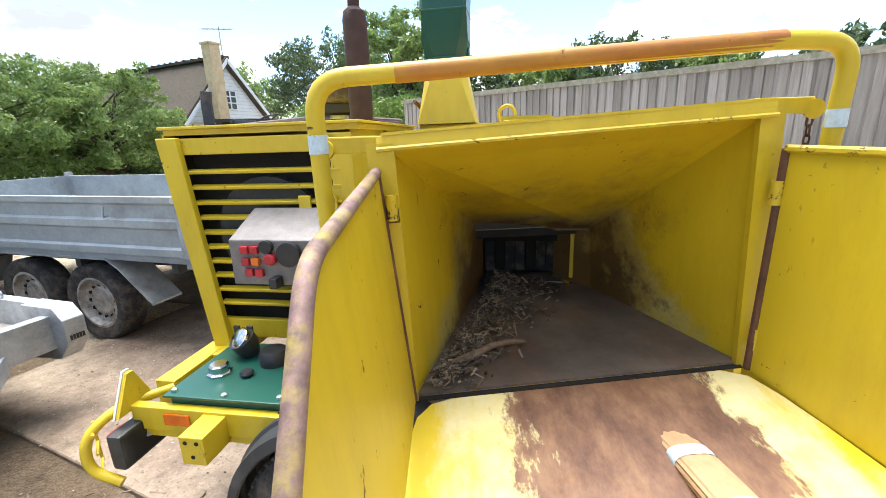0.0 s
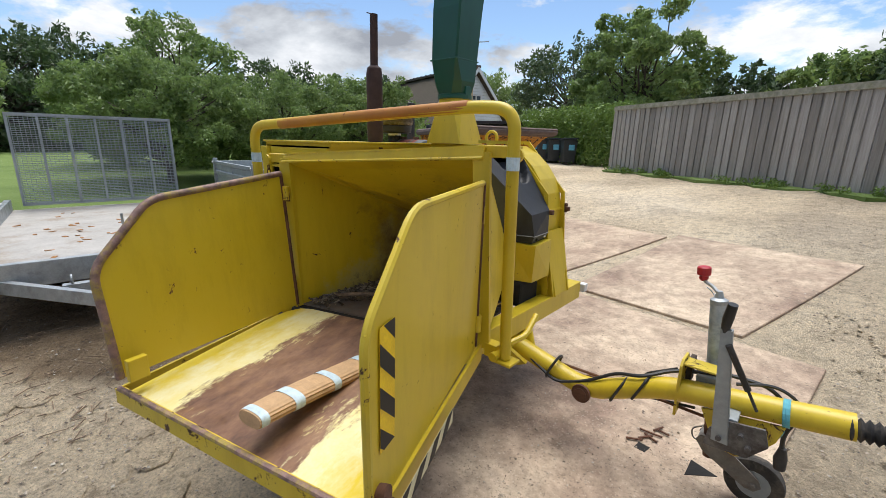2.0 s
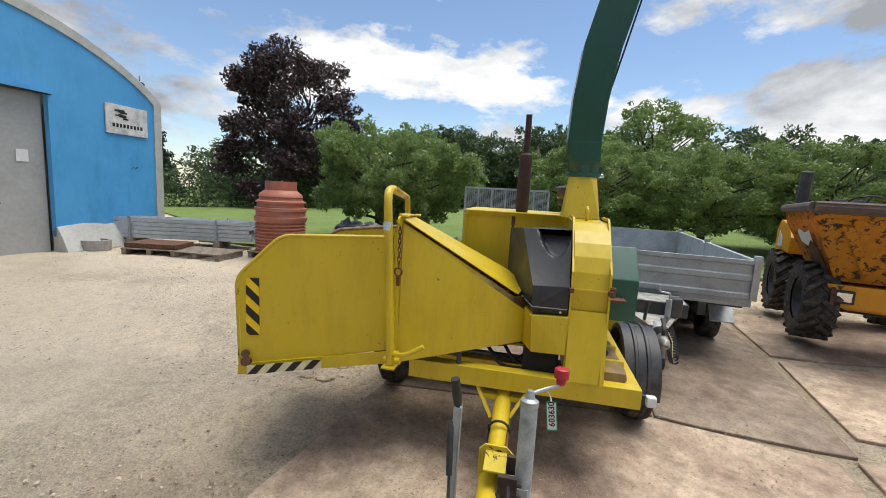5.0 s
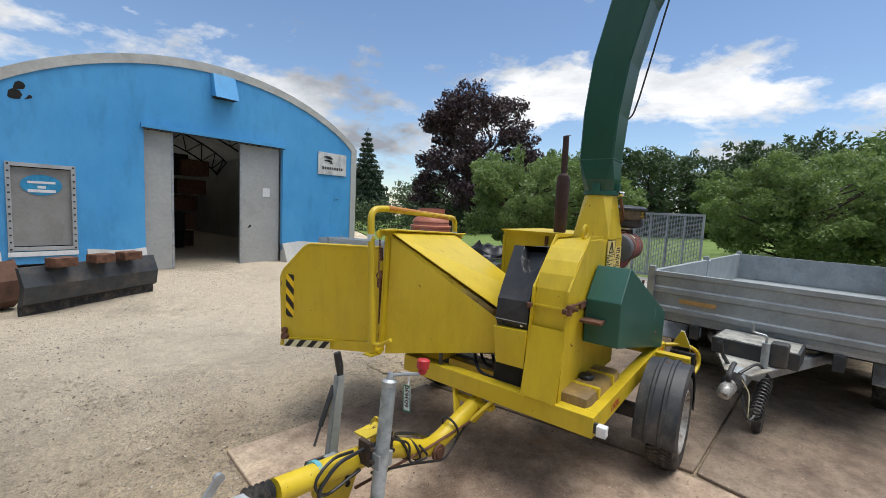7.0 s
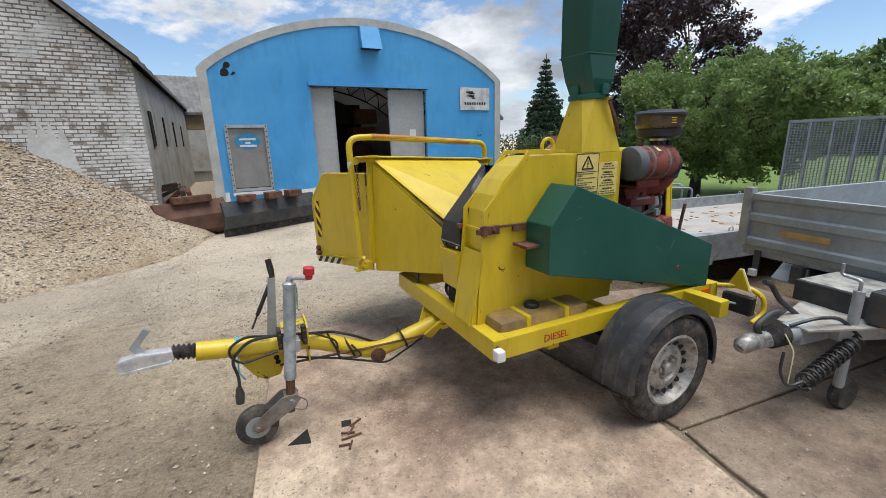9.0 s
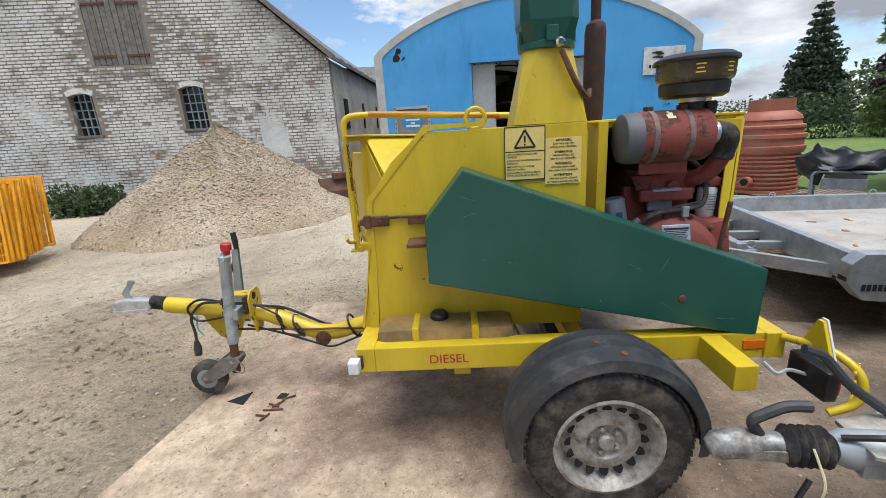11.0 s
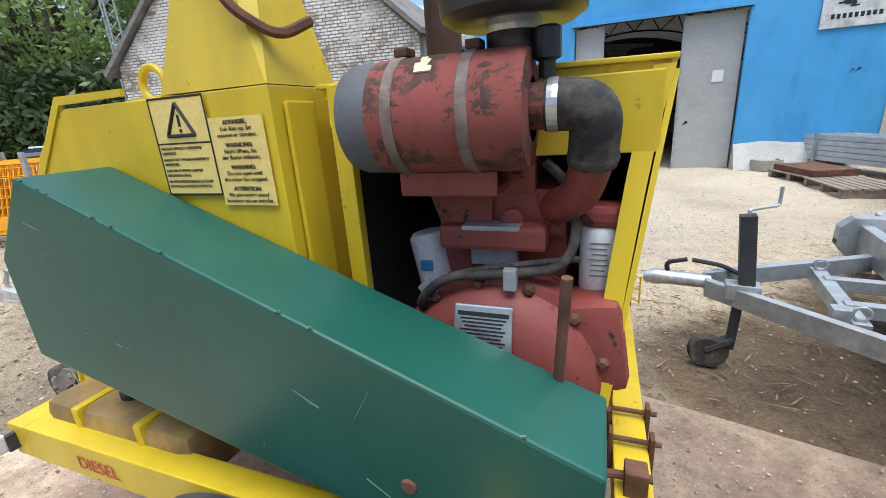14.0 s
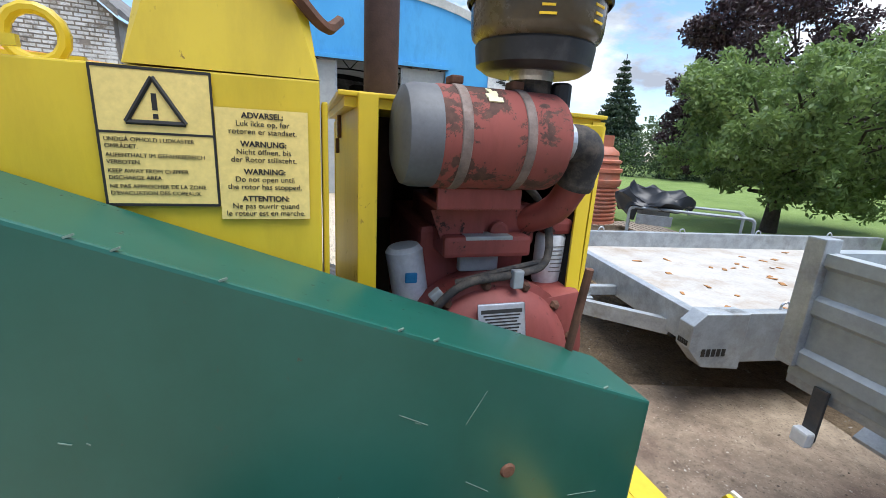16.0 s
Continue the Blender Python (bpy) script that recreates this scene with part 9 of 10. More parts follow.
HX, HY = 4.75, -5.35
bm = bmnew()
n = 84
g = [[None] * (n + 1) for _ in range(n + 1)]
for i in range(n + 1):
    for j in range(n + 1):
        x, y = -3.0 + 6.0 * i / n, -2.8 + 5.6 * j / n
        h = heap_h(x, y)
        g[i][j] = bm.verts.new((HX + x, HY + y, height(HX + x, HY + y) - (0.06 if h <= 0 else 0) + h))
for i in range(n):
    for j in range(n):
        bm.faces.new((g[i][j], g[i + 1][j], g[i + 1][j + 1], g[i][j + 1]))


def heap_mat():
    m = Mat("sandy_gravel_heap", 0.95)
    c = m.ramp(m.noise(1.3, 7), [(0.35, (0.33, 0.25, 0.16)), (0.65, (0.47, 0.39, 0.28))])
    v = m.noise(30, 5, 0.8)
    c = m.mix(0.8, c, m.ramp(v, [(0.36, (0.32, 0.31, 0.29)), (0.50, (0.95, 0.95, 0.95)), (0.66, (1.6, 1.6, 1.6))]), "MULTIPLY")
    m.color(c)
    m.bump(v, 0.8, 0.03)
    return m.m


tagged(part("gravel_mound", bm, heap_mat(), smooth=True), "tall heap of sandy gravel in front of the barn", "gravel heap")


def stones(name, spots, mat, seed, label, category):
    """Angular little stones, one mesh: (x, y, z, size) each."""
    rng = np.random.default_rng(seed)
    V, F = [], []
    base = np.array([(1, 0, 0), (-1, 0, 0), (0, 1, 0), (0, -1, 0), (0, 0, 0.7), (0, 0, -0.7)], float)
    tri = [(0, 2, 4), (2, 1, 4), (1, 3, 4), (3, 0, 4), (2, 0, 5), (1, 2, 5), (3, 1, 5), (0, 3, 5)]
    for x, y, z, s in spots:
        a = rng.random() * 6.28
        ca, sa = math.cos(a), math.sin(a)
        b = base * (0.6 + 0.7 * rng.random((6, 1))) * np.array([s, s * (0.5 + 0.4 * rng.random()), s * (0.45 + 0.4 * rng.random())])
        k = len(V)
        V += [(x + ca * p[0] - sa * p[1], y + sa * p[0] + ca * p[1], z + p[2]) for p in b]
        F += [(k + i, k + j, k + l) for i, j, l in tri]
    me = bpy.data.meshes.new(name)
    me.from_pydata(V, [], F)
    me.materials.append(mat)
    return tagged(new(name, me), label, category, kind="stuff")


def stone_mat():
    m = Mat("mixed_pebbles", 0.9)
    m.color(m.ramp(m.island(), [(0, (0.10, 0.08, 0.065)), (0.4, (0.29, 0.235, 0.175)), (0.75, (0.42, 0.355, 0.28)), (1, (0.50, 0.455, 0.39))]))
    m.bump(m.noise(60, 4), 0.3, 0.005)
    return m.m


M_pebble = stone_mat()
rng = np.random.default_rng(31)
sp_ = []
while len(sp_) < 20000:
    x, y = rng.normal() * 1.25, rng.normal() * 1.15
    h = heap_h(x, y)
    if h > 0.02:
        sp_.append((HX + x, HY + y, height(HX + x, HY + y) + h + 0.004, 0.010 + 0.026 * rng.random() ** 2))
stones("heap_stones", sp_, M_pebble, 1, "loose mixed stones on the gravel heap", "stones")
sp_ = []
while len(sp_) < 50000:
    x, y = (rng.normal() * 2.6 + 1.6, rng.normal() * 2.6 + 1.4) if rng.random() < 0.6 else (rng.uniform(-6.5, 9), rng.uniform(-7, 8))
    near = -2.8 < x < 2.5 and 0.9 < y < 8.5
    clump = noise.noise((x * 0.7, y * 0.7, 9.0))
    if rng.random() > 0.5 + clump or (near and rng.random() < 0.42):
        continue
    sp_.append((x, y, height(x, y) + 0.035 * noise.noise((x * 0.5, y * 0.5, 0.3)) + (0.018 if near else 0.006), (0.003 + 0.007 * rng.random() ** 3) if near else 0.0035 + 0.013 * rng.random() ** 5))
stones("yard_stones", sp_, M_pebble, 2, "small loose stones scattered over the yard", "stones")
sp_ = []
while len(sp_) < 7000:
    x, y = rng.uniform(1.9, 7.5), rng.uniform(-4.0, 4.5)
    if noise.noise((x * 1.3, y * 1.3, 2.0)) + 0.25 * rng.normal() < 0.12 or (x < 2.9 and y > 0.0):
        continue
    z = height(x, y) + 0.035 * noise.noise((x * 0.5, y * 0.5, 0.3)) + 0.02 * noise.noise((x * 1.7, y * 1.7, 4.1))
    sp_.append((x, y, z + 0.003, 0.008 + 0.026 * rng.random() ** 3))
stones("earth_clods", sp_, M_ground, 5, "dry crumbled clods of earth in the ruts", "clods")
tw = bmnew()
for i in range(700):
    x, y = rng.uniform(-4.0, -0.6), rng.uniform(-0.9, 1.15)
    L = 0.03 + 0.09 * rng.random() ** 2
    box(tw, (x, y, height(x, y) + 0.035 * noise.noise((x * 0.5, y * 0.5, 0.3)) + 0.012), (L, 0.003 + 0.006 * rng.random(), 0.004), Euler((0, rng.normal() * 0.15, rng.random() * 6.3)).to_matrix())
tagged(part("twig_litter", tw, plain("dry_twigs", (0.21, 0.15, 0.10), 0.95, 0, 0.5, 30)), "dry twigs and wood splinters strewn behind the machine", "twigs", kind="stuff")

# lifting holes and bent bars of the plates
pz = height(2, 1.8) + 0.0170
tagged(part("plate_lifting_hole", prism([(2.08, 1.59), (2.22, 1.67), (2.10, 1.73)], "z", pz - 0.002, pz + 0.0015), M_dark), "dark triangular lifting hole in a steel plate", "lifting hole")
wb = bmnew()
tagged(part("plate_lifting_hole", prism([(1.83, 1.66), (1.885, 1.645), (1.905, 1.70), (1.845, 1.715)], "z", pz - 0.002, pz + 0.0015), M_dark), "dark square lifting hole in a steel plate", "lifting hole")
for (x0, y0), (x1, y1) in (((1.78, 1.70), (1.86, 1.73)), ((1.84, 1.74), (1.90, 1.80)), ((1.93, 1.76), (1.86, 1.80)), ((1.83, 1.83), (1.95, 1.82)), ((1.92, 1.88), (1.98, 1.86)), ((1.90, 1.86), (1.94, 1.92))):
    cyl((x0, y0, pz + 0.009), (x1, y1, pz + 0.010), 0.006, 7, wb)
tagged(part("bar_ends", wb, M_rust), "short rusty bars welded on a steel plate", "steel bars", kind="stuff")


# ---------------------------------------------------------------- stacked orange mesh panels, mast, car, barriers
def panels():
    m = empty("mesh_panel_rack", pose(7.15, -2.35, height(7, -2.4), 0, 0, 16), "grey steel rack holding a leaning stack of orange mesh fence panels", "fence panels")
    for x in (0.0, 1.7):
        for y in (-0.78, 0.78):
            part("rack_post", bx((x, y, 0.72), (0.06, 0.06, 1.42)), M_galv, m)
        part("rack_foot", bx((x, 0, 0.06), (0.08, 1.7, 0.08)), M_galv, m)
        part("rack_bar", bx((x, 0, 1.38), (0.05, 1.56, 0.05)), M_galv, m)
        part("rack_brace", tube([(x, -0.75, 0.1), (x + 0.7, -0.75, 0.75)], 0.025, 6), M_galv, m)
    part("rack_rail", bx((0.85, 0.6, 0.14), (1.9, 0.07, 0.07)), M_galv, m)
    part("rack_rail", bx((0.85, -0.6, 0.14), (1.9, 0.07, 0.07)), M_galv, m)
    bm = bmnew()
    for f in ((0.15, 0.20), (0.15, 1.30)):
        box(bm, (1.2, 0, f[1]), (3.6, 0.03, 0.03))
    for x in (-0.6, 3.0):
        box(bm, (x, 0, 0.75), (0.03, 0.03, 1.12))
    for i in range(46):
        box(bm, (-0.55 + i * 0.0775, 0, 0.75), (0.009, 0.009, 1.10))
    for i in range(7):
        box(bm, (1.2, 0.006, 0.30 + i * 0.155), (3.58, 0.009, 0.009))
    me = mesh_of("mesh_panel", bm, M_fenceorange)
    rngp = np.random.default_rng(12)
    for i in range(17):
        ob = new("mesh_panel", me)
        ob.parent = m
        ob.matrix_basis = pose(rngp.normal() * 0.05, -0.62 + i * 0.075, 0.0 + rngp.normal() * 0.015, 15 + rngp.normal() * 1.6, rngp.normal() * 0.5, rngp.normal() * 0.9)
    part("kick_board", bx((1.2, 0.78, 0.40), (3.4, 0.03, 0.20), Euler((0.1, 0, 0)).to_matrix()), M_fenceorange, m)
    part("paper_note", bx((1.6, 0.72, 1.15), (0.16, 0.01, 0.24), Euler((0.2, 0, 0)).to_matrix(), 0), M_white, m)
panels()
bmst = bmnew()
for k in range(3):
    a = k * 2.094
    tube([(0.22 * math.cos(a), 0.22 * math.sin(a), 0), (0.22 * math.cos(a), 0.22 * math.sin(a), 14)], 0.03, 6, bmst)
for i in range(40):
    for k in range(3):
        a, b = k * 2.094, (k + 1) * 2.094
        tube([(0.22 * math.cos(a), 0.22 * math.sin(a), i * 0.35), (0.22 * math.cos(b), 0.22 * math.sin(b), (i + 1) * 0.35)], 0.012, 4, bmst)
mst = part("lattice_mast", bmst, M_galvdull)
mst.matrix_world = pose(13.3, -9.5, height(13, -9))
tagged(mst, "tall galvanised lattice mast beside the barn", "mast")


def barrier(x, y, rz, L):
    m = empty("barrier", pose(x, y, height(x, y), 0, 0, rz), "red steel mesh barrier panel standing upright", "barrier", "red barriers")
    for z in (0.12, 1.1):
        part("rail", bx((0, 0, z), (L, 0.04, 0.05)), M_redp, m)
    for i in range(int(L / 0.14) + 1):
        part("bar", bx((-L / 2 + i * 0.14, 0, 0.61), (0.02, 0.02, 1.0), bev=0), M_redp, m)
barrier(11.0, -3.9, 12, 4.2)
barrier(14.6, -2.6, 20, 3.2)


def car():
    m = empty("car", pose(12.6, -6.2, height(12, -6), 0, 0, 10), "white hatchback car parked beyond the barriers", "car")
    b = bmnew()
    secs = [(-2.0, 0.45, 0.75), (-1.9, 0.35, 0.95), (-1.0, 0.30, 0.98), (0.9, 0.30, 0.95), (1.8, 0.34, 0.80), (2.0, 0.45, 0.62)]
    loft(b, [[(x, -0.82, z0), (x, 0.82, z0), (x, 0.84, (z0 + z1) / 2), (x, 0.78, z1), (x, -0.78, z1), (x, -0.84, (z0 + z1) / 2)] for x, z0, z1 in secs])
    part("body", b, M_white, m, smooth=True)
    c = bmnew()
    loft(c, [[(-1.7, -0.72, 0.95), (-1.7, 0.72, 0.95), (1.0, 0.72, 0.95), (1.0, -0.72, 0.95)], [(-1.3, -0.58, 1.42), (-1.3, 0.58, 1.42), (0.25, 0.58, 1.44), (0.25, -0.58, 1.44)]])
    part("cabin_glass", c, M_glass, m)
    part("roof", bx((-0.52, 0, 1.45), (1.6, 1.18, 0.05), bev=0.02), M_white, m)
    for x in (-1.3, 1.3):
        for s in (-1, 1):
            road_wheel(m, x, s * 0.75, 0.30, 0.31, 0.19, s, M_rim)
car()
for k in range(13):
    pallet(11.9 + 0.03 * math.sin(k * 1.7), -1.85 + 0.03 * math.cos(k * 2.3), 14 + 1.5 * math.sin(k), "grey weathered wooden pallet in a tall stack", height(11.9, -1.85) + k * 0.144)
bush_b = [((8.6 + 0.35 * i, -7.7 + 0.1 * (i % 2), 0.30), (0.42, 0.40, 0.42)) for i in range(4)]
tagged(new("wall_bush", leaf_cloud("wall_bush", bush_b, 3800, 0.06, M_leafdark, 17)), "low green weeds and bush at the barn wall", "bush", kind="stuff")

# ---------------------------------------------------------------- thatched house, dark shed, bins
RD = Vector((-0.915, 0.405, 0)).normalized()
hz_ = height(-12, 24)
hse = empty("thatched_house", pose(-12.6, 24.6, hz_ - 0.1, 0, 0, math.degrees(math.atan2(RD.y, RD.x)) - 90), "white cottage with a brown thatched roof and blue-white gable", "house")
part("wall", bx((0, 7.9, 1.1), (5.4, 15.5, 2.4), bev=0), M_whitewash, hse)
gbd = part("gable", prism([(-2.65, 2.1), (2.65, 2.1), (0, 5.25)], "y", -0.05, 0.12), M_housewhite, hse, "pale blue-white boarded gable")
for i in range(16):
    part("board_joint", bx((0, -0.058, 2.2 + i * 0.19), (max(0.2, 5.2 * (1 - (i * 0.19 + 0.1) / 3.15)), 0.012, 0.012), bev=0), M_galvdull, gbd)
for s in (-1, 1):
    rb = bmnew()
    rings = []
    for i in range(22):
        y = -0.35 + 16.4 * i / 21
        o = 0.04 * math.sin(i * 2.3)
        rings.append([(0, y, 5.62 + o), (s * 1.6, y, 3.85 + o), (s * 3.25, y, 1.95 + o), (s * 3.15, y, 1.75), (s * 1.5, y, 3.5), (0, y, 5.2)])
    loft(rb, rings)
    part("thatch", rb, M_thatch, hse, "brown mossy thatch", True)
    part("barge_board", slab([(0, -0.38, 5.55), (s * 3.2, -0.38, 1.85), (s * 3.2, -0.38, 1.62), (0, -0.38, 5.28)], 0.05), M_housewhite, hse)
rdg = bmnew()
for i in range(26):
    box(rdg, (0, 0.2 + i * 0.62, 5.66), (0.9, 0.08, 0.08), Euler((0, 0, 0.2 * math.sin(i))).to_matrix())
box(rdg, (0, 7.9, 5.62), (0.6, 16.2, 0.14))
part("ridge", rdg, M_bark, hse)
wnd = part("window", bx((0.05, -0.07, 3.35), (0.82, 0.05, 1.0), bev=0), M_glass, hse, "white-framed gable window with two casements")
for x in (-0.35, 0.05, 0.45):
    part("window_frame", bx((x, -0.11, 3.35), (0.07, 0.05, 1.06), bev=0), M_white, wnd)
for z in (2.85, 3.2, 3.55, 3.86):
    part("window_frame", bx((0.05, -0.112, z), (0.86, 0.05, 0.055), bev=0), M_white, wnd)
chm = part("chimney", bx((-1.1, -0.60, 3.0), (0.62, 0.62, 6.1)), M_chimney, hse, "tall sandy yellow chimney stack")
part("chimney_cap", bx((-1.1, -0.60, 6.05), (0.74, 0.74, 0.10)), M_chimney, chm)
ant = bmnew()
tube([(0.3, 0.3, 5.5), (0.3, 0.3, 7.3)], 0.025, 5, ant)
tube([(-0.8, 0.3, 6.95), (1.2, 0.3, 7.3)], 0.02, 5, ant)
for i in range(9):
    tube([(-0.7 + i * 0.22, 0.0, 6.97 + i * 0.04), (-0.7 + i * 0.22, 0.6, 6.97 + i * 0.04)], 0.012, 4, ant)
part("aerial", ant, M_galv, hse)

shd = empty("dark_shed", pose(-7.6, 21.2, height(-8, 21), 0, 0, 28), "low black-tarred flat-roofed shed", "shed")
part("wall", bx((-0.6, 0.6, 0.85), (5.4, 3.0, 1.75), bev=0), M_blackwall, shd)
part("roof", bx((-0.6, 0.5, 1.80), (5.9, 3.5, 0.14)), plain("black_felt", (0.03, 0.028, 0.03), 0.9), shd)
for i in range(12):
    part("board", bx((-3.1 + i * 0.45, -0.92, 0.85), (0.40, 0.03, 1.7), bev=0), M_blackwall, shd)


def bin_(x, y, rz):
    m = empty("wheelie_bin", pose(x, y, height(x, y), 0, 0, rz), "black wheeled refuse bin with a blue label", "bin", "refuse bins")
    b = bmnew()
    loft(b, [[(-0.22, -0.26, 0.06), (0.22, -0.26, 0.06), (0.22, 0.24, 0.06), (-0.22, 0.24, 0.06)], [(-0.28, -0.34, 0.95), (0.28, -0.34, 0.95), (0.28, 0.34, 0.95), (-0.28, 0.34, 0.95)]])
    part("body", b, M_bin, m)
    part("lid", bx((0, -0.02, 0.99), (0.60, 0.74, 0.07), Euler((-0.06, 0, 0)).to_matrix(), 0.02), M_bin, m)
    part("label", bx((0.05, -0.315, 0.66), (0.24, 0.012, 0.22), Euler((0.09, 0, 0)).to_matrix(), 0), plain("blue_label", (0.12, 0.42, 0.60), 0.5), m)
    for s in (-1, 1):
        part("wheel", cyl((s * 0.20, 0.26, 0.10), (s * 0.27, 0.26, 0.10), 0.10, 14), M_rubber, m)
for i, (x, y) in enumerate(((-5.75, 18.55), (-5.15, 18.15), (-4.55, 17.8), (-3.75, 17.35))):
    bin_(x, y, 24 + 3 * i)

# ---------------------------------------------------------------- hedges and trees
def hedge(name, a, b, h, w, count, leaf, mat, seed, label):
    a, b = Vector((*a, 0)), Vector((*b, 0))
    rng = np.random.default_rng(seed)
    n = max(3, int((b - a).length / 0.55))
    blobs = []
    for i in range(n):
        p = a.lerp(b, (i + 0.5) / n)
        for k in range(max(2, int(h / 0.6))):
            z = height(p.x, p.y) + h * (k + 0.5) / max(2, int(h / 0.6))
            blobs.append(((p.x + rng.normal() * 0.08, p.y + rng.normal() * 0.08, z), (w * 0.5, w * 0.5, 0.52 + 0.1 * rng.random())))
    tagged(new(name, leaf_cloud(name, blobs, count, leaf, mat, seed)), label, "hedge", kind="stuff")


hedge("ivy_hedge", (-1.2, 16.45), (-7.0, 20.25), 2.2, 1.3, 28000, 0.064, M_leafbright, 41, "bright green ivy-clad hedge beside the road")
hedge("garden_hedge", (-16.2, -18.5), (-26.0, -4.0), 1.9, 1.3, 12000, 0.09, M_leafdark, 42, "clipped dark green hedge behind the lawn")
hedge("orchard_hedge", (-9.5, 13.6), (-17.5, 14.6), 1.9, 1.4, 9000, 0.09, M_leafdark, 43, "dark green hedge behind the orchard")
hedge("shrub_border", (-11.0, 16.5), (-17.5, 21.0), 2.2, 2.0, 8000, 0.10, M_leafbright, 44, "light green garden shrubs before the cottage")

tree("fruit_tree", -9.2, -1.65, 3.8, 2.5, 0.95, M_leaf, 70000, 0.052, 51, "round leafy green fruit tree on the lawn", 1.15, shift=(0.0, 0.6))
tree("fruit_tree", -11.8, 5.4, 3.9, 2.5, 0.95, M_leaf, 54000, 0.052, 52, "spreading green apple tree on the lawn")
tree("fruit_tree", -11.2, 9.0, 3.9, 2.6, 0.95, M_leaf, 54000, 0.052, 53, "spreading green apple tree on the lawn")
tree("fruit_tree", -10.3, 12.2, 4.0, 2.5, 1.0, M_leaf, 50000, 0.055, 54, "old leafy apple tree behind the others")
tree("fruit_tree", -17.0, 7.6, 4.6, 3.2, 1.0, M_leaf, 34000, 0.075, 55, "broad green apple tree deep in the garden")
tree("copper_beech", -24.2, -11.3, 10.7, 5.5, 0.6, M_copper, 46000, 0.12, 59, "dark purple copper beech with a broad crown", 1.1, None, 0.55)
fir("fir_tree", -34.0, -30.0, 10.6, 2.9, 57, "dark green conical fir tree")
tree("garden_tree", -2.0, 21.6, 6.9, 2.9, 1.0, M_leaf, 26000, 0.11, 58, "tall bushy green tree behind the fence")
FAR = [(5.0, 21.5, 4.6, 2.2), (7.6, 19.5, 4.9, 2.6), (2.2, 24.0, 4.6, 2.0), (10.5, 17.5, 4.2, 2.2), (13.5, 14.5, 4.0, 2.4), (17.5, 12.0, 4.8, 3.0), (20.5, 7.5, 5.0, 3.0),
       (-9.5, 36.0, 9.5, 5.0), (-3.5, 38.0, 7.5, 4.0), (-20.0, 40.0, 8.0, 4.5), (-27.0, 40.5, 6.5, 4.5), (-31.0, 22.0, 8.0, 4.8), (-30.0, 14.5, 9.8, 4.0), (-33.0, 6.5, 7.4, 4.6),
       (-32.0, 0.0, 7.2, 4.6), (-31.0, -5.5, 6.6, 4.2), (-36.0, 11.0, 8.6, 5.0), (-27.0, 27.5, 6.6, 4.4), (-33.0, -11.5, 6.4, 4.4), (-30.0, -18.0, 5.0, 4.0),
       (21.0, -13.5, 12.0, 5.5), (27.0, -19.0, 14.0, 6.5), (17.5, -19.5, 13.0, 5.5), (31.0, -9.0, 12.0, 6.0), (26.0, -3.0, 10.0, 5.0)]
for i, (x, y, h, s) in enumerate(FAR):
    tree("far_tree", x, y, h, s, h * 0.12, M_leafdark if (i % 3 and i < 20) else M_leaf, 14000 if h < 6 else 20000, 0.125 if h < 6 else 0.16, 70 + i, "dense green broadleaf tree in the distance", 1.3)["group"] = "far trees"
fp_ = part("flag_pole", tube([(0, 0, 0), (0, 0, 6.4)], 0.05, 8, radii=[0.06, 0.035]), M_white)
fp_.matrix_world = pose(-4.6, 24.5, height(-4.6, 24.5))
tagged(fp_, "slim white flagpole behind the hedge", "flagpole")


def scrap(x, y):
    m = empty("scrap_beams", pose(x, y, height(x, y), 0, 0, 10), "dark rusty steel beams leaning at the barn wall", "scrap")
    for k in range(6):
        part("beam", bx((0.10 * k, -0.35 * k, 0.42 + 0.05 * k), (0.10, 1.5, 0.09), Euler((0.45 - 0.06 * k, 0.25 * (k % 2), 0.2 * k - 0.3)).to_matrix(), 0.006), M_blk if k % 2 else M_rust, m)
scrap(1.95, -8.55)


def bench(x, y, rz):
    m = empty("garden_bench", pose(x, y, height(x, y) + 0.07, 0, 0, rz), "dark slatted garden bench on the far lawn", "bench")
    for i in range(4):
        part("seat_slat", bx((0, -0.2 + i * 0.11, 0.45), (1.5, 0.08, 0.03), bev=0), M_bark, m)
    for i in range(3):
        part("back_slat", bx((0, 0.24, 0.60 + i * 0.12), (1.5, 0.03, 0.08), bev=0), M_bark, m)
    for x_ in (-0.65, 0.65):
        part("leg", bx((x_, 0, 0.42), (0.06, 0.46, 0.84), bev=0), M_blk, m)
bench(-20.5, -12.5, -60)

hedge("wood_edge", (14.5, -13.0), (36.0, -3.5), 4.2, 3.2, 34000, 0.19, M_leafdark, 45, "dark undergrowth below the trees beside the barn")
rpatch = part("render_patch", prism([(1.28, 1.10), (1.73, 0.98), (2.04, 1.25), (2.08, 1.80), (1.98, 2.30), (1.90, 1.95), (1.83, 2.38), (1.73, 2.0), (1.66, 2.32), (1.58, 1.92), (1.48, 2.20), (1.40, 1.85)], "y", 0.010, 0.020), M_whitewash, barn, "patch of smooth white render on the brick")


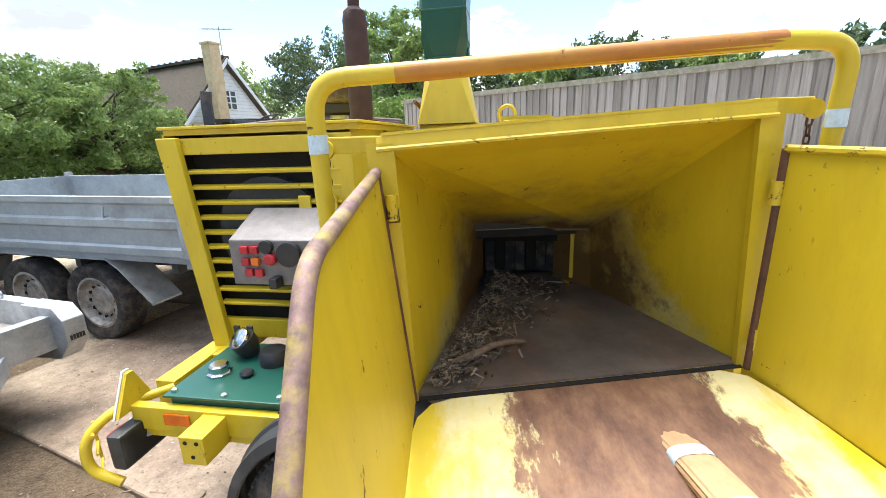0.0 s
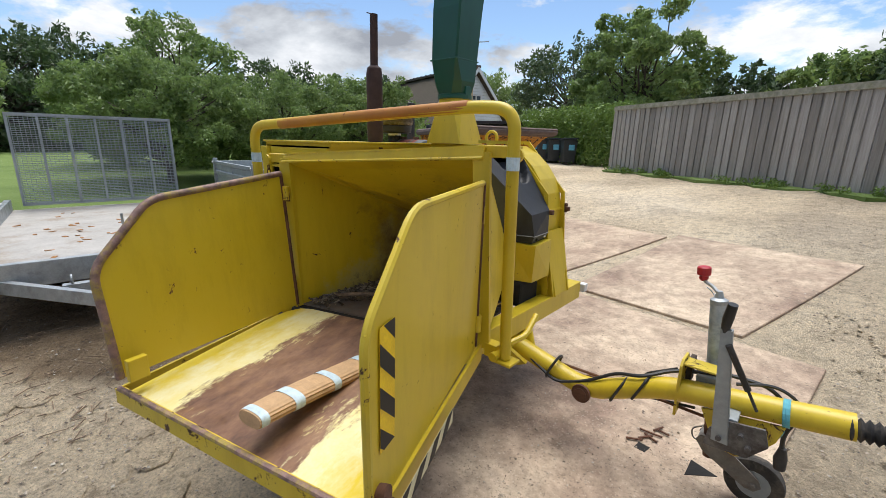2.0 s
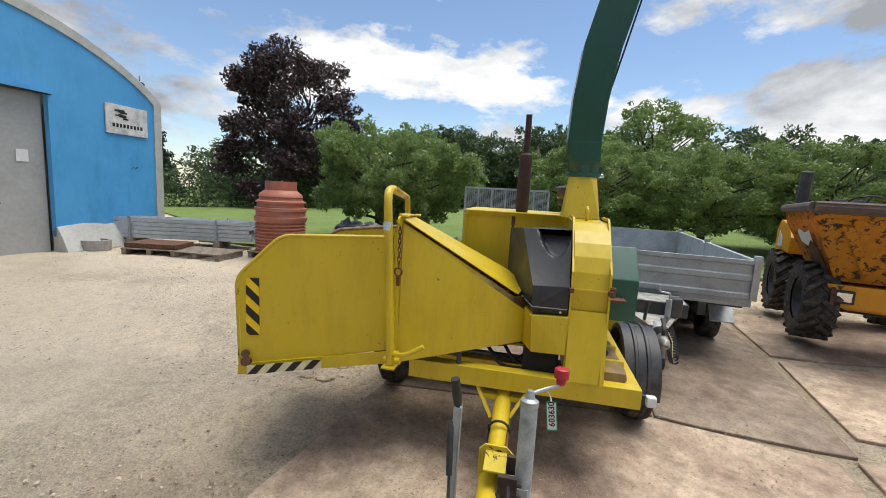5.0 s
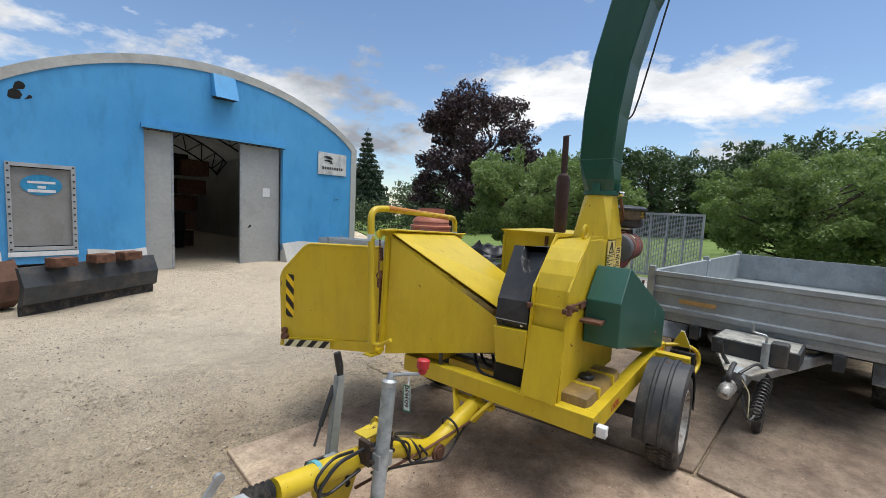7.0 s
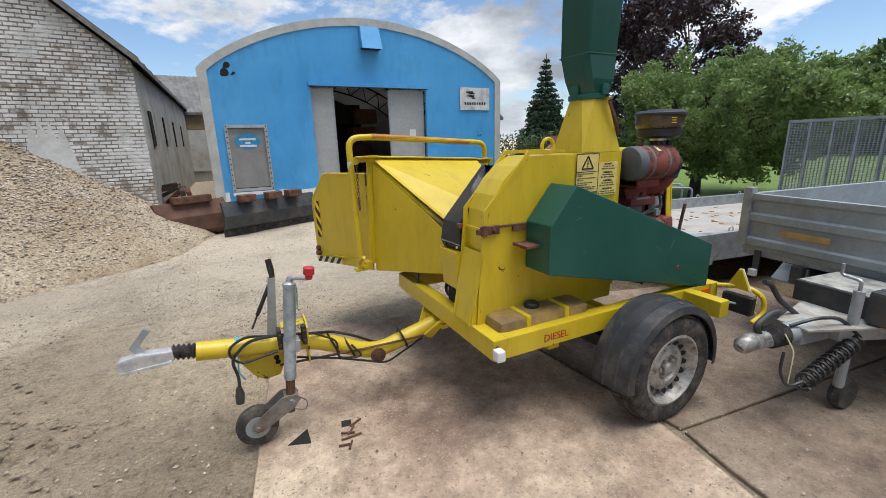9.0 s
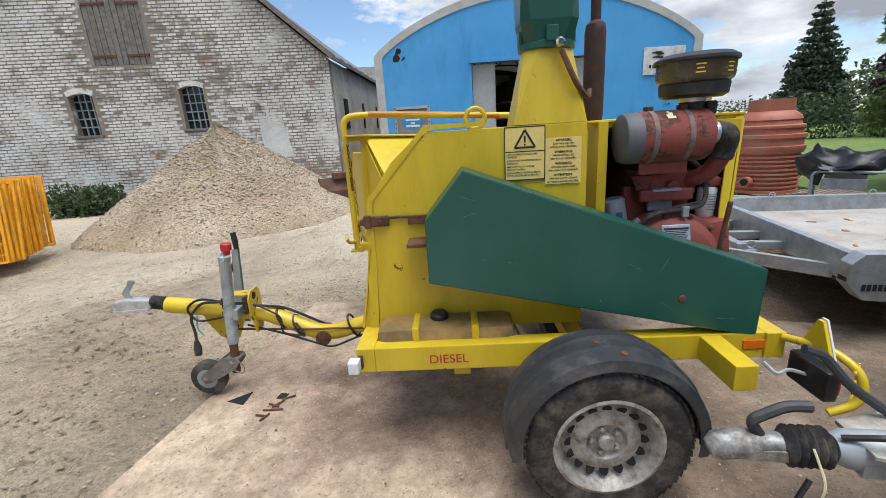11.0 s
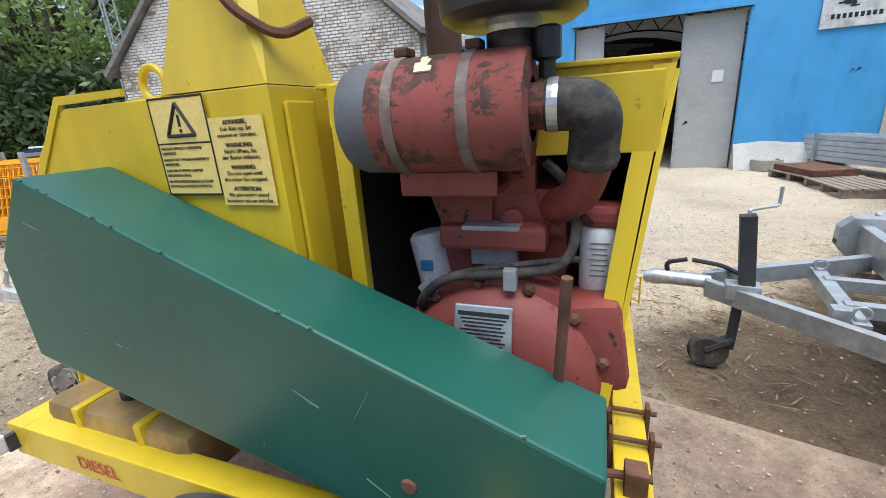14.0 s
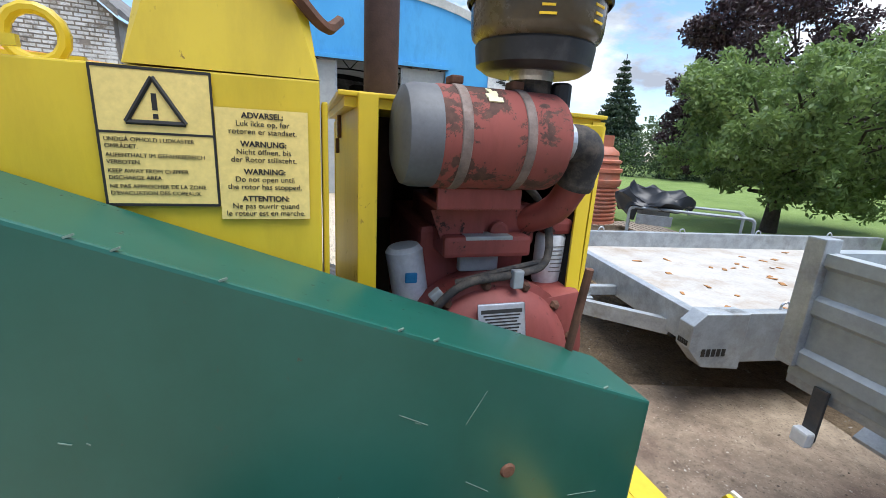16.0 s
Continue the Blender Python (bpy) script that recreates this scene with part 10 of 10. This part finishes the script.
# ---------------------------------------------------------------- worn hexagon pavers showing through the dirt
def pavers():
    p = empty("hexagon_paving", pose(0, 0, 0), "worn pale hexagon pavers showing through the yard dirt", "paving", kind="structure")
    rng = np.random.default_rng(14)
    R = 0.098
    me = mesh_of("paver", lathe([(R * 0.98, -0.03), (R, 0.0), (R * 0.93, 0.005)], 6), M_ground)
    PVX, PVY = -0.80, -0.38
    ux, uy = Vector((0.954, 0.30, 0)), Vector((-0.30, 0.954, 0))
    for i in range(-8, 9):
        for j in range(-9, 10):
            q = ux * ((i + 0.5 * (j % 2)) * R * 1.80) + uy * (j * R * 1.56)
            x, y = PVX + q.x, PVY + q.y
            e = (q.dot(ux) / 1.05) ** 2 + (q.dot(uy) / 0.60) ** 2 + 1.1 * noise.noise((x * 2.4, y * 2.4, 1.0))
            if e > 0.85 or rng.random() < 0.30:
                continue
            ob = new("paver", me)
            ob.parent = p
            z = height(x, y) + 0.035 * noise.noise((x * 0.5, y * 0.5, 0.3)) + 0.02 * noise.noise((x * 1.7, y * 1.7, 4.1)) - 0.003 + 0.0025 * rng.normal()
            ob.matrix_basis = pose(x, y, z, rng.normal() * 1.0, rng.normal() * 1.0, 17.5)
pavers()

# ---------------------------------------------------------------- bricks of the barn gable
def brick_rows():
    rng = np.random.default_rng(77)
    L, H, J = 0.205, 0.066, 0.017
    bm_all = []
    z, r = -0.02, 0
    while z < BR - 0.1:
        x = -0.11 * (r % 2) + 0.012 * rng.normal()
        while x < BW:
            a, b = max(0.0, x), min(BW, x + L)
            t = z + H
            lim = 0.5 * BW * (1 - max(0.0, (t + 0.05 - BE) / (BR - BE)))
            a, b = max(a, BW / 2 - lim), min(b, BW / 2 + lim)
            if b - a > 0.05 and not any(o[0] - 0.02 < b and a < o[1] + 0.02 and o[2] - 0.03 < t and z < o[3] + (0.10 if o[3] < 3.5 else 0.02) for o in OPEN):
                bm_all.append((a, b, z, rng.normal() * 0.0035))
            x += L + J
        z += H + J
        r += 1
    return bm_all


rowsb = brick_rows()
V, F = [], []
single = []
for a, b, z, o in rowsb:
    if 1.2 < a < 4.9 and 1.0 < z < 3.7 and len(single) < 300 and b - a > 0.2045:
        single.append((a, b, z, o))
        continue
    y0, y1 = -0.02, 0.009 + o
    k = len(V)
    e = 0.007
    V += [(a, y0, z), (b, y0, z), (b, y0, z + 0.066), (a, y0, z + 0.066), (a + e, y1, z + e), (b - e, y1, z + e), (b - e, y1, z + 0.066 - e), (a + e, y1, z + 0.066 - e)]
    F += [(k + 4, k + 5, k + 6, k + 7), (k, k + 1, k + 5, k + 4), (k + 1, k + 2, k + 6, k + 5), (k + 2, k + 3, k + 7, k + 6), (k + 3, k, k + 4, k + 7)]
me = bpy.data.meshes.new("brickwork")
me.from_pydata(V, [], F)
me.materials.append(M_brick)
bw_ = new("brickwork", me)
bw_.parent = core
bw_["kind"] = "stuff"
BR1 = mesh_of("brick", box(bmnew(), (0, -0.0055, 0.033), (0.205, 0.029, 0.066), None, 0.005), M_brick)
for a, b, z, o in single:
    ob = new("brick", BR1)
    ob.parent = core
    ob.matrix_basis = Matrix.Translation((a + 0.1025, o, z))
